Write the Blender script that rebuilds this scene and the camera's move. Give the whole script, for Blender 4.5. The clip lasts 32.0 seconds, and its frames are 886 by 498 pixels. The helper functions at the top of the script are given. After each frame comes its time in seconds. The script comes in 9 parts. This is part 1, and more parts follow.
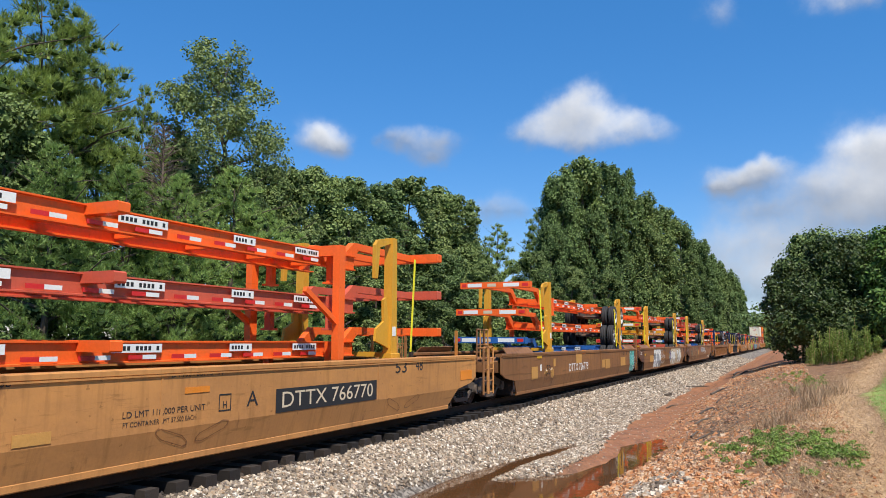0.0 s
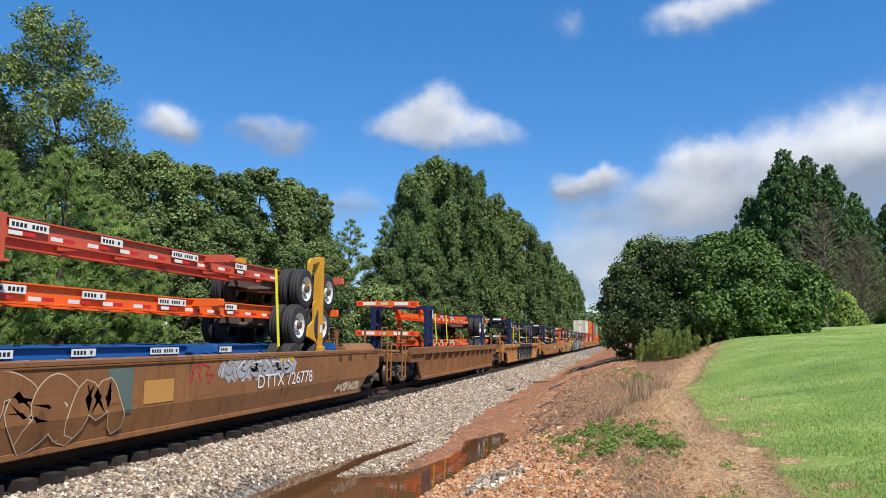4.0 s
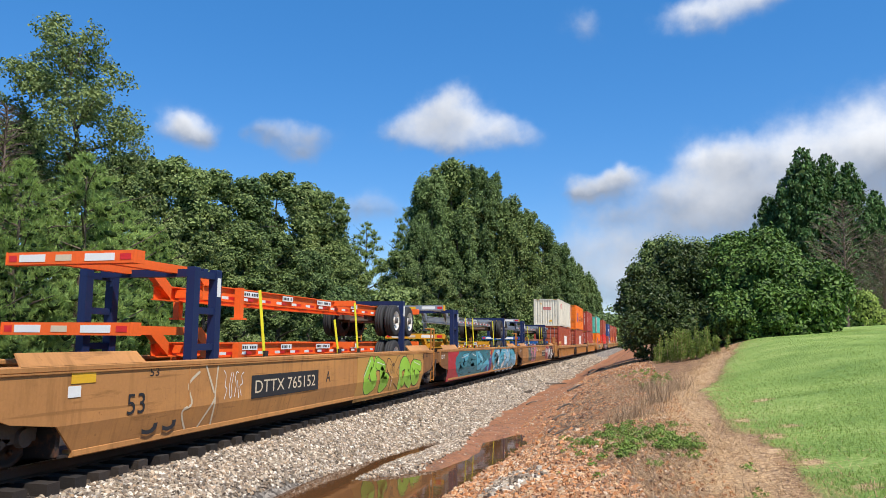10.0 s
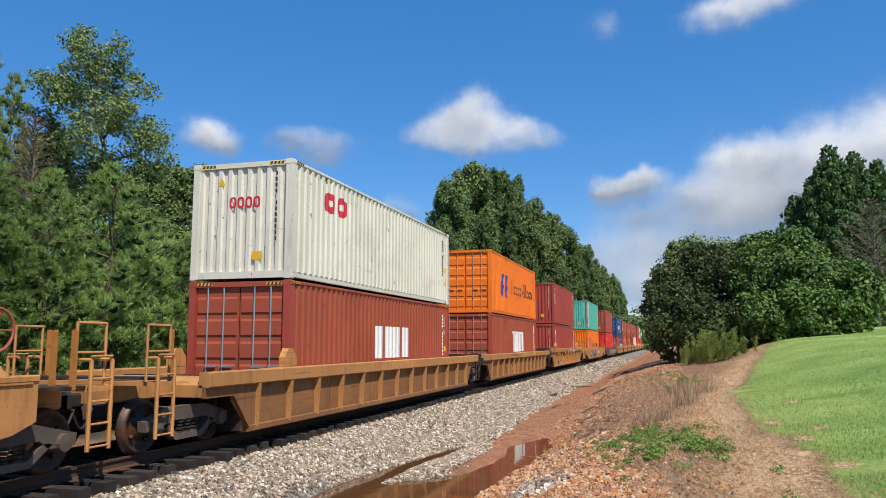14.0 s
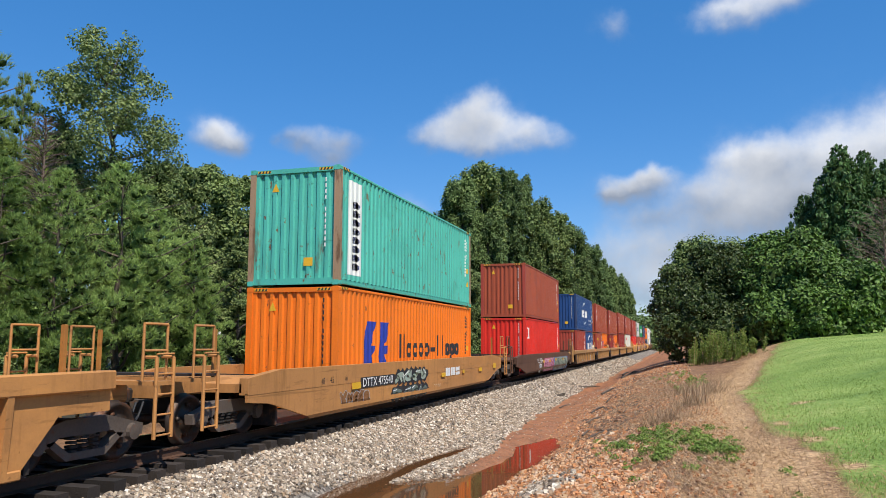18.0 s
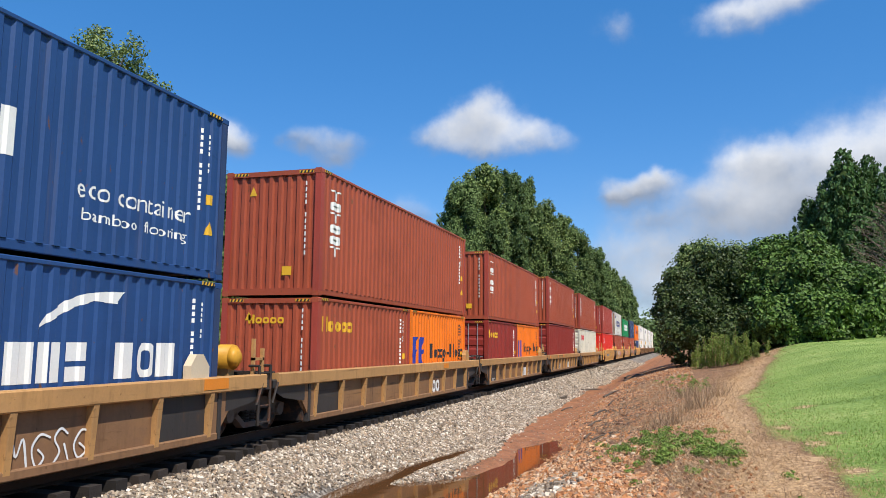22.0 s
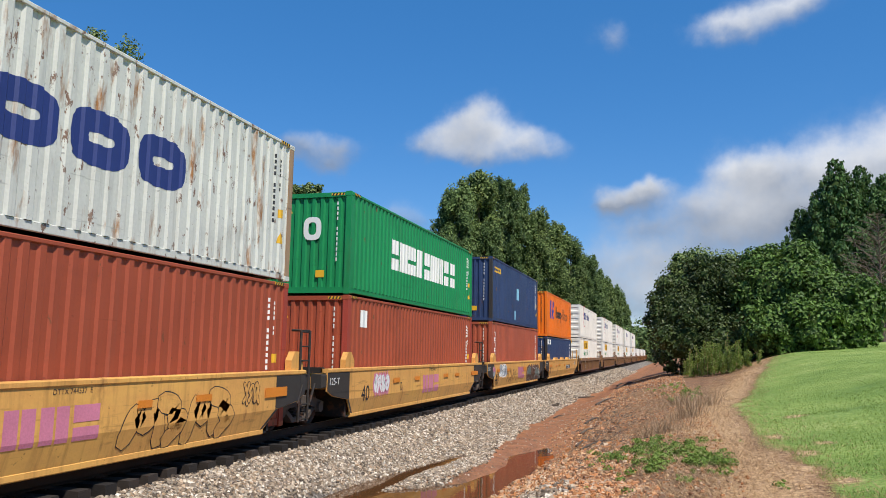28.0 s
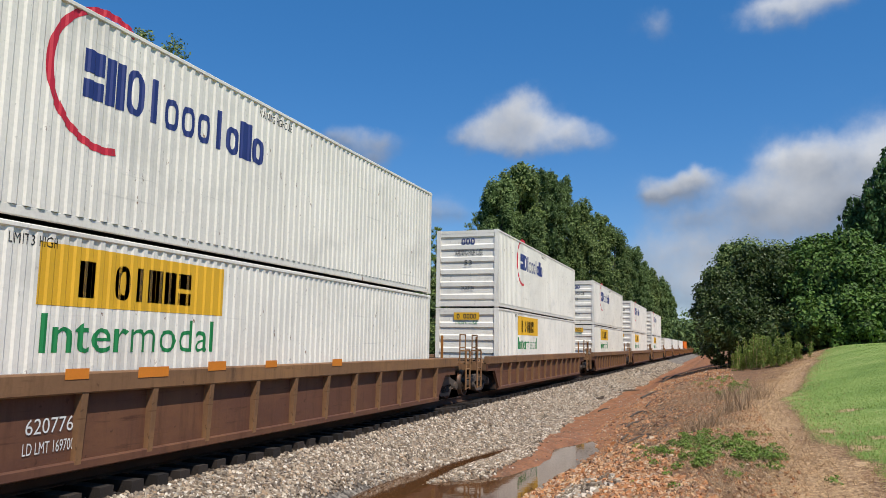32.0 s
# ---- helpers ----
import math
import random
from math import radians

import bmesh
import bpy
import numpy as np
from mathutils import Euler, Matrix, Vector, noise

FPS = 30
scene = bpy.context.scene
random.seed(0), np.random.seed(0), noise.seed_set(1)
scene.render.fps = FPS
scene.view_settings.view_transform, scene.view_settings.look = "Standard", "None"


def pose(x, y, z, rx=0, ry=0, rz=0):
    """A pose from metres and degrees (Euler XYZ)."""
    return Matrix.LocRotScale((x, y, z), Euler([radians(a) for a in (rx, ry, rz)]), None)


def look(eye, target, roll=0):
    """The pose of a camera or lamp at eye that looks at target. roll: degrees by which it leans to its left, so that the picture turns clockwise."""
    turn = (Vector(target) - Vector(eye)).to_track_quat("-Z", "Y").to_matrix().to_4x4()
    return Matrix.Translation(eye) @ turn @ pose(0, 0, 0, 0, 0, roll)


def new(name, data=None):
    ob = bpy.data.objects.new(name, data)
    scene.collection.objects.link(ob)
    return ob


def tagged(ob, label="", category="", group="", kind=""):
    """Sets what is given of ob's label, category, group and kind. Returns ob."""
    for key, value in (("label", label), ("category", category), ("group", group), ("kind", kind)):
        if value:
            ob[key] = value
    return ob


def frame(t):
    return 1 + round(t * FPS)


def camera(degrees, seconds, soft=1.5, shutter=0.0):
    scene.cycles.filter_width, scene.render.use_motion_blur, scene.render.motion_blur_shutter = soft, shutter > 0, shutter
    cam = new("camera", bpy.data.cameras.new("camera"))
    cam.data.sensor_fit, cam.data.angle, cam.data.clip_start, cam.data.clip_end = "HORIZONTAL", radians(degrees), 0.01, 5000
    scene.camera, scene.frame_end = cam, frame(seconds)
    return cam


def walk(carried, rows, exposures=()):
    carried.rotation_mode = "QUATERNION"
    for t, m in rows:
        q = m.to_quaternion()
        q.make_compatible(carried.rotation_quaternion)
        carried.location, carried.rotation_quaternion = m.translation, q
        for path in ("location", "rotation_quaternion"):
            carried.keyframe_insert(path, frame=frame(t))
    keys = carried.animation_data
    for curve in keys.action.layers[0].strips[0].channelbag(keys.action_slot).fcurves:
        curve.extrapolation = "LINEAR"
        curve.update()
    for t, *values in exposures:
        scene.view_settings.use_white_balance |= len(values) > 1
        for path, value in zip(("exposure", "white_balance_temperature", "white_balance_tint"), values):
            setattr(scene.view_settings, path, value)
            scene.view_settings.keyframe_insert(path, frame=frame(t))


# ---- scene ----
# Camera: a phone held in the hand beside the line, panning.
EYE = (0.0, 0.0, 1.72)
cam = camera(60.5, 32.0, 0.5)
PATH = [  # seconds, tilt, roll, yaw
    (0.0, 96.82, -0.33, 24.49),
    (0.5, 96.91, -0.68, 16.59),
    (1.0, 96.85, -1.27, 13.53),
    (1.5, 95.92, -1.51, 12.36),
    (2.0, 95.80, -1.55, 12.16),
    (2.5, 96.09, -1.71, 11.72),
    (3.0, 96.17, -1.64, 11.44),
    (3.5, 96.43, -1.12, 12.11),
    (4.0, 96.63, -0.83, 13.27),
    (4.5, 96.61, -0.82, 14.09),
    (6.5, 96.26, -0.58, 14.83),
    (7.0, 96.17, -0.73, 14.76),
    (7.5, 96.04, -0.79, 14.80),
    (8.0, 96.03, -0.73, 14.81),
    (8.5, 95.90, -0.68, 14.69),
    (9.0, 95.88, -0.65, 14.61),
    (9.5, 96.37, -0.72, 14.53),
    (10.0, 96.79, -0.46, 14.54),
    (10.5, 96.97, -0.27, 14.81),
    (11.0, 97.06, -0.22, 15.21),
    (11.5, 97.01, -0.08, 15.41),
    (12.0, 96.91, 0.15, 15.52),
    (12.5, 96.91, 0.23, 15.50),
    (13.0, 96.97, 0.08, 15.62),
    (13.5, 97.05, 0.02, 16.00),
    (15.5, 97.04, 0.07, 16.69),
    (16.0, 97.06, 0.11, 16.60),
    (16.5, 97.12, 0.08, 16.53),
    (17.0, 97.11, 0.13, 16.59),
    (17.5, 97.07, 0.07, 16.80),
    (18.0, 97.04, -0.08, 16.93),
    (18.5, 96.84, -0.27, 17.09),
    (19.0, 96.70, -0.26, 17.24),
    (19.5, 96.68, -0.27, 17.32),
    (20.0, 96.82, -0.15, 17.22),
    (20.5, 97.03, -0.17, 17.09),
    (21.0, 97.13, -0.30, 16.95),
    (21.5, 97.18, -0.37, 16.91),
    (22.0, 97.17, -0.46, 17.10),
    (22.5, 97.23, -0.51, 17.19),
    (23.0, 97.35, -0.61, 17.27),
    (23.5, 97.50, -0.45, 17.51),
    (24.0, 97.46, -0.35, 17.74),
    (24.5, 97.49, -0.44, 17.82),
    (26.5, 97.48, -0.81, 17.33),
    (27.0, 97.67, -0.72, 17.35),
    (27.5, 97.73, -0.89, 16.91),
    (28.0, 97.65, -0.94, 16.55),
    (28.5, 97.56, -0.86, 16.88),
    (29.0, 97.47, -0.83, 17.25),
    (29.5, 97.49, -0.75, 17.59),
    (30.0, 97.52, -0.68, 17.85),
    (30.5, 97.55, -0.66, 18.32),
    (31.0, 97.50, -0.72, 18.86),
    (31.5, 97.27, -0.77, 19.39),
    (32.0, 97.08, -0.85, 19.77),
]
LIGHTNESS = [(0.0, 0.27), (2.0, 0.25), (4.0, 0.27), (8.0, 0.33), (13.0, 0.25), (16.0, 0.1), (17.0, 0.26), (18.0, 0.22), (18.8, 0.06), (20.4, 0.28), (24.0, 0.2), (28.0, 0.1), (29.0, 0.1), (30.0, 0.22), (31.0, -0.04), (32.0, -0.1)]
walk(cam, [(t, pose(*EYE, a, b, c)) for t, a, b, c in PATH], LIGHTNESS)


# Distance that the train has gone, second by second.
GONE = [0.00, 14.70, 29.29, 43.78, 58.22, 72.63, 87.02, 101.43, 115.88, 130.38, 144.94, 159.58, 174.31, 189.14, 204.08, 219.12, 234.28, 249.55, 264.92, 280.41, 296.00, 311.68, 327.45, 343.30, 359.21, 375.17, 391.17, 407.19, 423.21, 439.21, 455.18, 471.08, 486.91]


# ---- light ----
SUN_AZ, SUN_EL = 135.0, 57.0          # degrees clockwise from +Y, and up


def calc(nt, op, a, b=None, c=None):
    n = nt.nodes.new("ShaderNodeMath")
    n.operation = op
    for i, v in enumerate((a, b, c)):
        if v is None:
            continue
        if isinstance(v, (int, float)):
            n.inputs[i].default_value = v
        else:
            nt.links.new(v, n.inputs[i])
    return n.outputs[0]


# Clouds: azimuth, elevation, half width, half height, density.
CLOUDS = [
    (-15.4, 15.9, 2.3, 1.5, 0.95), (-12.8, 16.1, 2.4, 1.7, 0.95), (-14.6, 17.4, 1.5, 1.4, 0.9), (-9.9, 15.4, 2.2, 1.1, 0.7), (-18.2, 15.6, 1.8, 0.9, 0.65), (-14.0, 14.7, 3.2, 0.8, 0.7),
    (-33.6, 14.8, 1.7, 1.0, 0.8), (-32.3, 14.2, 1.0, 0.8, 0.65), (-28.2, 14.9, 1.4, 1.0, 0.65), (-25.5, 14.7, 2.0, 1.3, 0.7), (-25.8, 13.5, 1.3, 0.8, 0.55),
    (-2.6, 11.4, 1.9, 1.0, 1.0), (-1.2, 12.1, 1.4, 0.95, 1.0), (-4.2, 10.7, 1.4, 0.75, 0.85), (2.4, 10.6, 3.4, 1.1, 0.6), (-1.0, 9.2, 3.4, 1.0, 0.5),
    (6.2, 12.8, 3.0, 1.5, 1.0), (10.3, 12.7, 3.2, 1.9, 1.0), (15.6, 12.7, 4.4, 2.2, 0.95), (23.0, 12.5, 8.0, 4.4, 0.95), (8.0, 10.2, 4.4, 1.8, 0.75), (13.0, 9.4, 5.5, 3.0, 1.0), (4.4, 8.4, 4.4, 1.6, 0.6),
    (-1.0, 7.0, 4.6, 1.6, 0.55), (-2.7, 4.6, 6.0, 2.4, 0.8), (10.0, 4.0, 12.0, 3.0, 0.8), (5.3, 22.9, 3.3, 1.2, 0.75), (8.8, 23.7, 2.6, 1.1, 0.65), (-3.3, 22.9, 1.8, 1.4, 0.42), (-21.0, 9.6, 3.0, 1.2, 0.5), (-62.0, 14.0, 10.0, 3.0, 0.8),
]


def build_world():
    world = bpy.data.worlds.new("sky")
    scene.world = world
    world.use_nodes = True
    nt = world.node_tree
    nt.nodes.clear()
    sky = nt.nodes.new("ShaderNodeTexSky")
    sky.sky_type, sky.sun_disc = "NISHITA", False
    sky.sun_elevation, sky.sun_rotation = radians(SUN_EL), radians(SUN_AZ)
    sky.air_density, sky.dust_density, sky.ozone_density = 1.0, 0.1, 4.0
    tc = nt.nodes.new("ShaderNodeTexCoord")
    sep = nt.nodes.new("ShaderNodeSeparateXYZ")
    nt.links.new(tc.outputs["Generated"], sep.inputs[0])
    az = calc(nt, "MULTIPLY", calc(nt, "ARCTAN2", sep.outputs[0], sep.outputs[1]), 57.2958)
    el = calc(nt, "MULTIPLY", calc(nt, "ARCSINE", sep.outputs[2]), 57.2958)
    # warp the cloud outlines so that they billow
    for scale, amp in ((5.0, 1.6), (14.0, 2.7), (40.0, 1.5)):
        wn = nt.nodes.new("ShaderNodeTexNoise")
        wn.inputs["Scale"].default_value, wn.inputs["Detail"].default_value = scale, 5.0
        nt.links.new(tc.outputs["Generated"], wn.inputs["Vector"])
        ws = nt.nodes.new("ShaderNodeSeparateColor")
        nt.links.new(wn.outputs["Color"], ws.inputs[0])
        az = calc(nt, "ADD", az, calc(nt, "MULTIPLY", calc(nt, "SUBTRACT", ws.outputs[0], 0.5), amp))
        el = calc(nt, "ADD", el, calc(nt, "MULTIPLY", calc(nt, "SUBTRACT", ws.outputs[1], 0.5), amp * 0.7))
    noise_a = nt.nodes.new("ShaderNodeTexNoise")
    noise_a.inputs["Scale"].default_value, noise_a.inputs["Detail"].default_value = 9.0, 9.0
    noise_a.inputs["Roughness"].default_value = 0.62
    nt.links.new(tc.outputs["Generated"], noise_a.inputs["Vector"])
    best, rise, total = None, None, None
    for a, e, wa, we, dens in CLOUDS:
        dx = calc(nt, "DIVIDE", calc(nt, "SUBTRACT", az, a), wa)
        dy = calc(nt, "DIVIDE", calc(nt, "SUBTRACT", el, e), we)
        d2 = calc(nt, "ADD", calc(nt, "MULTIPLY", dx, dx), calc(nt, "MULTIPLY", dy, dy))
        m = calc(nt, "MULTIPLY", calc(nt, "EXPONENT", calc(nt, "MULTIPLY", d2, -1.0)), dens)
        best = m if best is None else calc(nt, "SUBTRACT", calc(nt, "ADD", best, m), calc(nt, "MULTIPLY", best, m))
        lift = calc(nt, "MULTIPLY", m, dy)
        rise = lift if rise is None else calc(nt, "ADD", rise, lift)
        total = m if total is None else calc(nt, "ADD", total, m)
    # edges broken up by the noise
    n01 = calc(nt, "SUBTRACT", noise_a.outputs["Fac"], 0.5)
    dens = calc(nt, "ADD", best, calc(nt, "MULTIPLY", n01, 1.25))
    ramp = nt.nodes.new("ShaderNodeMapRange")
    ramp.interpolation_type = "SMOOTHSTEP"
    ramp.inputs["From Min"].default_value, ramp.inputs["From Max"].default_value = 0.04, 1.05
    nt.links.new(dens, ramp.inputs["Value"])
    gate = calc(nt, "MULTIPLY", ramp.outputs[0], calc(nt, "MINIMUM", calc(nt, "MULTIPLY", best, 4.0), 1.0))
    # lit tops, greyer undersides
    noise_b = nt.nodes.new("ShaderNodeTexNoise")
    noise_b.inputs["Scale"].default_value, noise_b.inputs["Detail"].default_value = 5.0, 6.0
    nt.links.new(tc.outputs["Generated"], noise_b.inputs["Vector"])
    shade = nt.nodes.new("ShaderNodeValToRGB")
    shade.color_ramp.elements[0].position, shade.color_ramp.elements[0].color = 0.38, (2.6, 3.05, 3.9, 1)
    shade.color_ramp.elements[1].position, shade.color_ramp.elements[1].color = 0.70, (7.6, 7.8, 8.2, 1)
    slope = calc(nt, "MINIMUM", calc(nt, "MAXIMUM", calc(nt, "DIVIDE", rise, calc(nt, "ADD", total, 0.02)), -1.0), 1.0)
    tone = calc(nt, "ADD", calc(nt, "MULTIPLY_ADD", noise_b.outputs["Fac"], 0.8, 0.1), calc(nt, "MULTIPLY", slope, 0.22))
    low = calc(nt, "MINIMUM", calc(nt, "MAXIMUM", calc(nt, "MULTIPLY", calc(nt, "SUBTRACT", el, 12.5), 0.05), -0.16), 0.04)
    tone = calc(nt, "ADD", tone, low)
    nt.links.new(tone, shade.inputs[0])
    mix = nt.nodes.new("ShaderNodeMix")
    mix.data_type = "RGBA"
    nt.links.new(gate, mix.inputs[0])
    hsv = nt.nodes.new("ShaderNodeHueSaturation")
    hsv.inputs["Saturation"].default_value, hsv.inputs["Value"].default_value = 1.34, 1.22
    nt.links.new(sky.outputs[0], hsv.inputs["Color"])
    tint = nt.nodes.new("ShaderNodeMix")
    tint.data_type, tint.blend_type = "RGBA", "MULTIPLY"
    tint.inputs[0].default_value = 1.0
    tint.inputs[7].default_value = (1.12, 1.0, 1.07, 1)
    nt.links.new(hsv.outputs[0], tint.inputs[6])
    haze = nt.nodes.new("ShaderNodeMix")
    haze.data_type = "RGBA"
    haze.inputs[0].default_value = 0.35
    haze.inputs[7].default_value = (0.74, 2.6, 6.0, 1)
    nt.links.new(tint.outputs[2], haze.inputs[6])
    nt.links.new(haze.outputs[2], mix.inputs[6])
    nt.links.new(shade.outputs[0], mix.inputs[7])
    bg = nt.nodes.new("ShaderNodeBackground")
    bg.inputs["Strength"].default_value = 0.10
    nt.links.new(mix.outputs[2], bg.inputs[0])
    out = nt.nodes.new("ShaderNodeOutputWorld")
    nt.links.new(bg.outputs[0], out.inputs[0])


build_world()
sun = new("sun", bpy.data.lights.new("sun", "SUN"))
sun.data.energy, sun.data.angle, sun.data.color = 5.0, radians(0.53), (1.0, 0.95, 0.86)
_a, _e = radians(SUN_AZ), radians(SUN_EL)
sun.matrix_basis = look((0, 0, 60), Vector((0, 0, 60)) - Vector((math.sin(_a) * math.cos(_e), math.cos(_a) * math.cos(_e), math.sin(_e))))


# ---- materials ----
def surface(name, color, rough=0.6, metal=0.0, vary=0.18, scale=1.2, grain=30.0, bump=0.15, patch=None, amount=0.0,
            streak=1.0, coords="Object", random=0.0, spec=0.5, gain=1.0, scuff=0.0, fade=None, chips=0.0):
    """Base colour with broad and fine variation; patch: a second colour in worn spots (rust, dirt) over that share."""
    m = bpy.data.materials.new(name)
    m.use_nodes = True
    nt = m.node_tree
    b = nt.nodes["Principled BSDF"]
    tc = nt.nodes.new("ShaderNodeTexCoord")
    src = tc.outputs[coords]
    big = nt.nodes.new("ShaderNodeTexNoise")
    big.inputs["Scale"].default_value, big.inputs["Detail"].default_value = scale, 5.0
    fine = nt.nodes.new("ShaderNodeTexNoise")
    fine.inputs["Scale"].default_value, fine.inputs["Detail"].default_value = grain, 4.0
    nt.links.new(src, big.inputs["Vector"])
    nt.links.new(src, fine.inputs["Vector"])
    both = calc(nt, "ADD", calc(nt, "MULTIPLY", big.outputs["Fac"], 0.65), calc(nt, "MULTIPLY", fine.outputs["Fac"], 0.35))
    if random:
        info = nt.nodes.new("ShaderNodeObjectInfo")
        both = calc(nt, "ADD", both, calc(nt, "MULTIPLY", calc(nt, "SUBTRACT", info.outputs["Random"], 0.5), random))
    ramp = nt.nodes.new("ShaderNodeValToRGB")
    lo, hi = ramp.color_ramp.elements
    lo.position, hi.position = 0.3, 0.7
    lo.color = (*[max(0.0, c * gain * (1 - vary)) for c in color], 1)
    hi.color = (*[min(1.0, c * gain * (1 + vary)) for c in color], 1)
    nt.links.new(both, ramp.inputs[0])
    col = ramp.outputs[0]
    rgh = calc(nt, "ADD", rough - 0.1, calc(nt, "MULTIPLY", fine.outputs["Fac"], 0.2))
    if patch:
        mp = nt.nodes.new("ShaderNodeMapping")
        mp.inputs["Scale"].default_value = (1.0, 1.0, 1.0 / streak)
        nt.links.new(src, mp.inputs["Vector"])
        pn = nt.nodes.new("ShaderNodeTexNoise")
        pn.inputs["Scale"].default_value, pn.inputs["Detail"].default_value = 2.6, 8.0
        pn.inputs["Roughness"].default_value = 0.66
        nt.links.new(mp.outputs[0], pn.inputs["Vector"])
        mr = nt.nodes.new("ShaderNodeMapRange")
        mr.inputs["From Min"].default_value = 0.72 - amount * 0.45
        mr.inputs["From Max"].default_value = 0.80 - amount * 0.40
        nt.links.new(pn.outputs["Fac"], mr.inputs["Value"])
        mix = nt.nodes.new("ShaderNodeMix")
        mix.data_type = "RGBA"
        nt.links.new(mr.outputs[0], mix.inputs[0])
        nt.links.new(col, mix.inputs[6])
        mix.inputs[7].default_value = (*patch, 1)
        col = mix.outputs[2]
        rgh = calc(nt, "MAXIMUM", rgh, calc(nt, "MULTIPLY", mr.outputs[0], 0.8))
    def over(low, tint, share, sc, size, a, b):
        """Lay a tint over the colour in drifts of noise, stretched by sc."""
        mp3 = nt.nodes.new("ShaderNodeMapping")
        mp3.inputs["Scale"].default_value = sc
        nt.links.new(src, mp3.inputs["Vector"])
        on = nt.nodes.new("ShaderNodeTexNoise")
        on.inputs["Scale"].default_value, on.inputs["Detail"].default_value, on.inputs["Roughness"].default_value = size, 9.0, 0.68
        nt.links.new(mp3.outputs[0], on.inputs["Vector"])
        orr = nt.nodes.new("ShaderNodeMapRange")
        orr.inputs["From Min"].default_value, orr.inputs["From Max"].default_value, orr.inputs["To Max"].default_value = a, b, share
        nt.links.new(on.outputs["Fac"], orr.inputs["Value"])
        om = nt.nodes.new("ShaderNodeMix")
        om.data_type = "RGBA"
        nt.links.new(orr.outputs[0], om.inputs[0])
        nt.links.new(low, om.inputs[6])
        om.inputs[7].default_value = (*tint, 1)
        return om.outputs[2]

    if fade:
        # chalked paint in broad drifts, soot in runs
        col = over(col, fade, 0.75, (1.0, 0.45, 1.0), 0.9, 0.46, 0.66)
        col = over(col, [c * 0.35 for c in color], 0.7, (1.0, 3.0, 0.5), 0.8, 0.54, 0.74)
        col = over(col, [c * 0.5 for c in color], 0.75, (1.0, 0.6, 5.0), 1.4, 0.58, 0.70)
    if chips:
        # rust chips and runs below them
        col = over(col, (0.15, 0.062, 0.028), 0.9, (1.0, 1.0, 0.5), 5.5, 0.70 - 0.1 * chips, 0.73 - 0.1 * chips)
        col = over(col, [0.62 * c + e for c, e in zip(color, (0.05, 0.036, 0.026))], 0.55, (1.0, 7.0, 0.25), 1.3, 0.56, 0.72)
        col = over(col, [c * 0.55 for c in color], 0.5, (1.0, 0.5, 0.9), 0.7, 0.52, 0.72)
    if scuff:
        # thin scrapes along the sides and faint runs down them
        for sc, lo, hi, tone, share in (((1.0, 0.22, 7.0), 0.66, 0.72, 0.55, 0.8), ((1.5, 5.0, 0.35), 0.55, 0.75, 0.62, 0.6), ((6.0, 6.0, 6.0), 0.68, 0.72, 0.5, 0.8)):
            mp2 = nt.nodes.new("ShaderNodeMapping")
            mp2.inputs["Scale"].default_value = sc
            nt.links.new(src, mp2.inputs["Vector"])
            sn = nt.nodes.new("ShaderNodeTexNoise")
            sn.inputs["Scale"].default_value, sn.inputs["Detail"].default_value = 1.7, 5.0
            nt.links.new(mp2.outputs[0], sn.inputs["Vector"])
            sr = nt.nodes.new("ShaderNodeMapRange")
            sr.inputs["From Min"].default_value, sr.inputs["From Max"].default_value, sr.inputs["To Max"].default_value = lo, hi, share * scuff
            nt.links.new(sn.outputs["Fac"], sr.inputs["Value"])
            sm = nt.nodes.new("ShaderNodeMix")
            sm.data_type = "RGBA"
            nt.links.new(sr.outputs[0], sm.inputs[0])
            nt.links.new(col, sm.inputs[6])
            sm.inputs[7].default_value = (*[c * tone for c in color], 1)
            col = sm.outputs[2]
    nt.links.new(col, b.inputs["Base Color"])
    nt.links.new(rgh, b.inputs["Roughness"])
    b.inputs["Metallic"].default_value = metal
    b.inputs["Specular IOR Level"].default_value = spec
    if bump:
        bp = nt.nodes.new("ShaderNodeBump")
        bp.inputs["Strength"].default_value, bp.inputs["Distance"].default_value = bump, 0.02
        nt.links.new(fine.outputs["Fac"], bp.inputs["Height"])
        nt.links.new(bp.outputs[0], b.inputs["Normal"])
    return m


RUST, DIRT = (0.13, 0.055, 0.028), (0.16, 0.11, 0.075)


def paint(name, color, wear=0.25, rough=0.5, patch=RUST, vary=0.14):
    fade = [min(0.8, c * k + e) for c, k, e in zip(color, (1.3, 1.25, 1.1), (0.03, 0.018, 0.004))] if "car paint" in name else None
    chips = min(1.0, 0.35 + 2 * wear) if "container" in name else 0.0
    return surface(name, color, rough, vary=vary, patch=patch, amount=wear, streak=4.0, scale=0.5, grain=22, bump=0.08, spec=0.15 if fade else 0.3, scuff=min(1.0, 0.35 + 2 * wear), fade=fade, chips=chips)


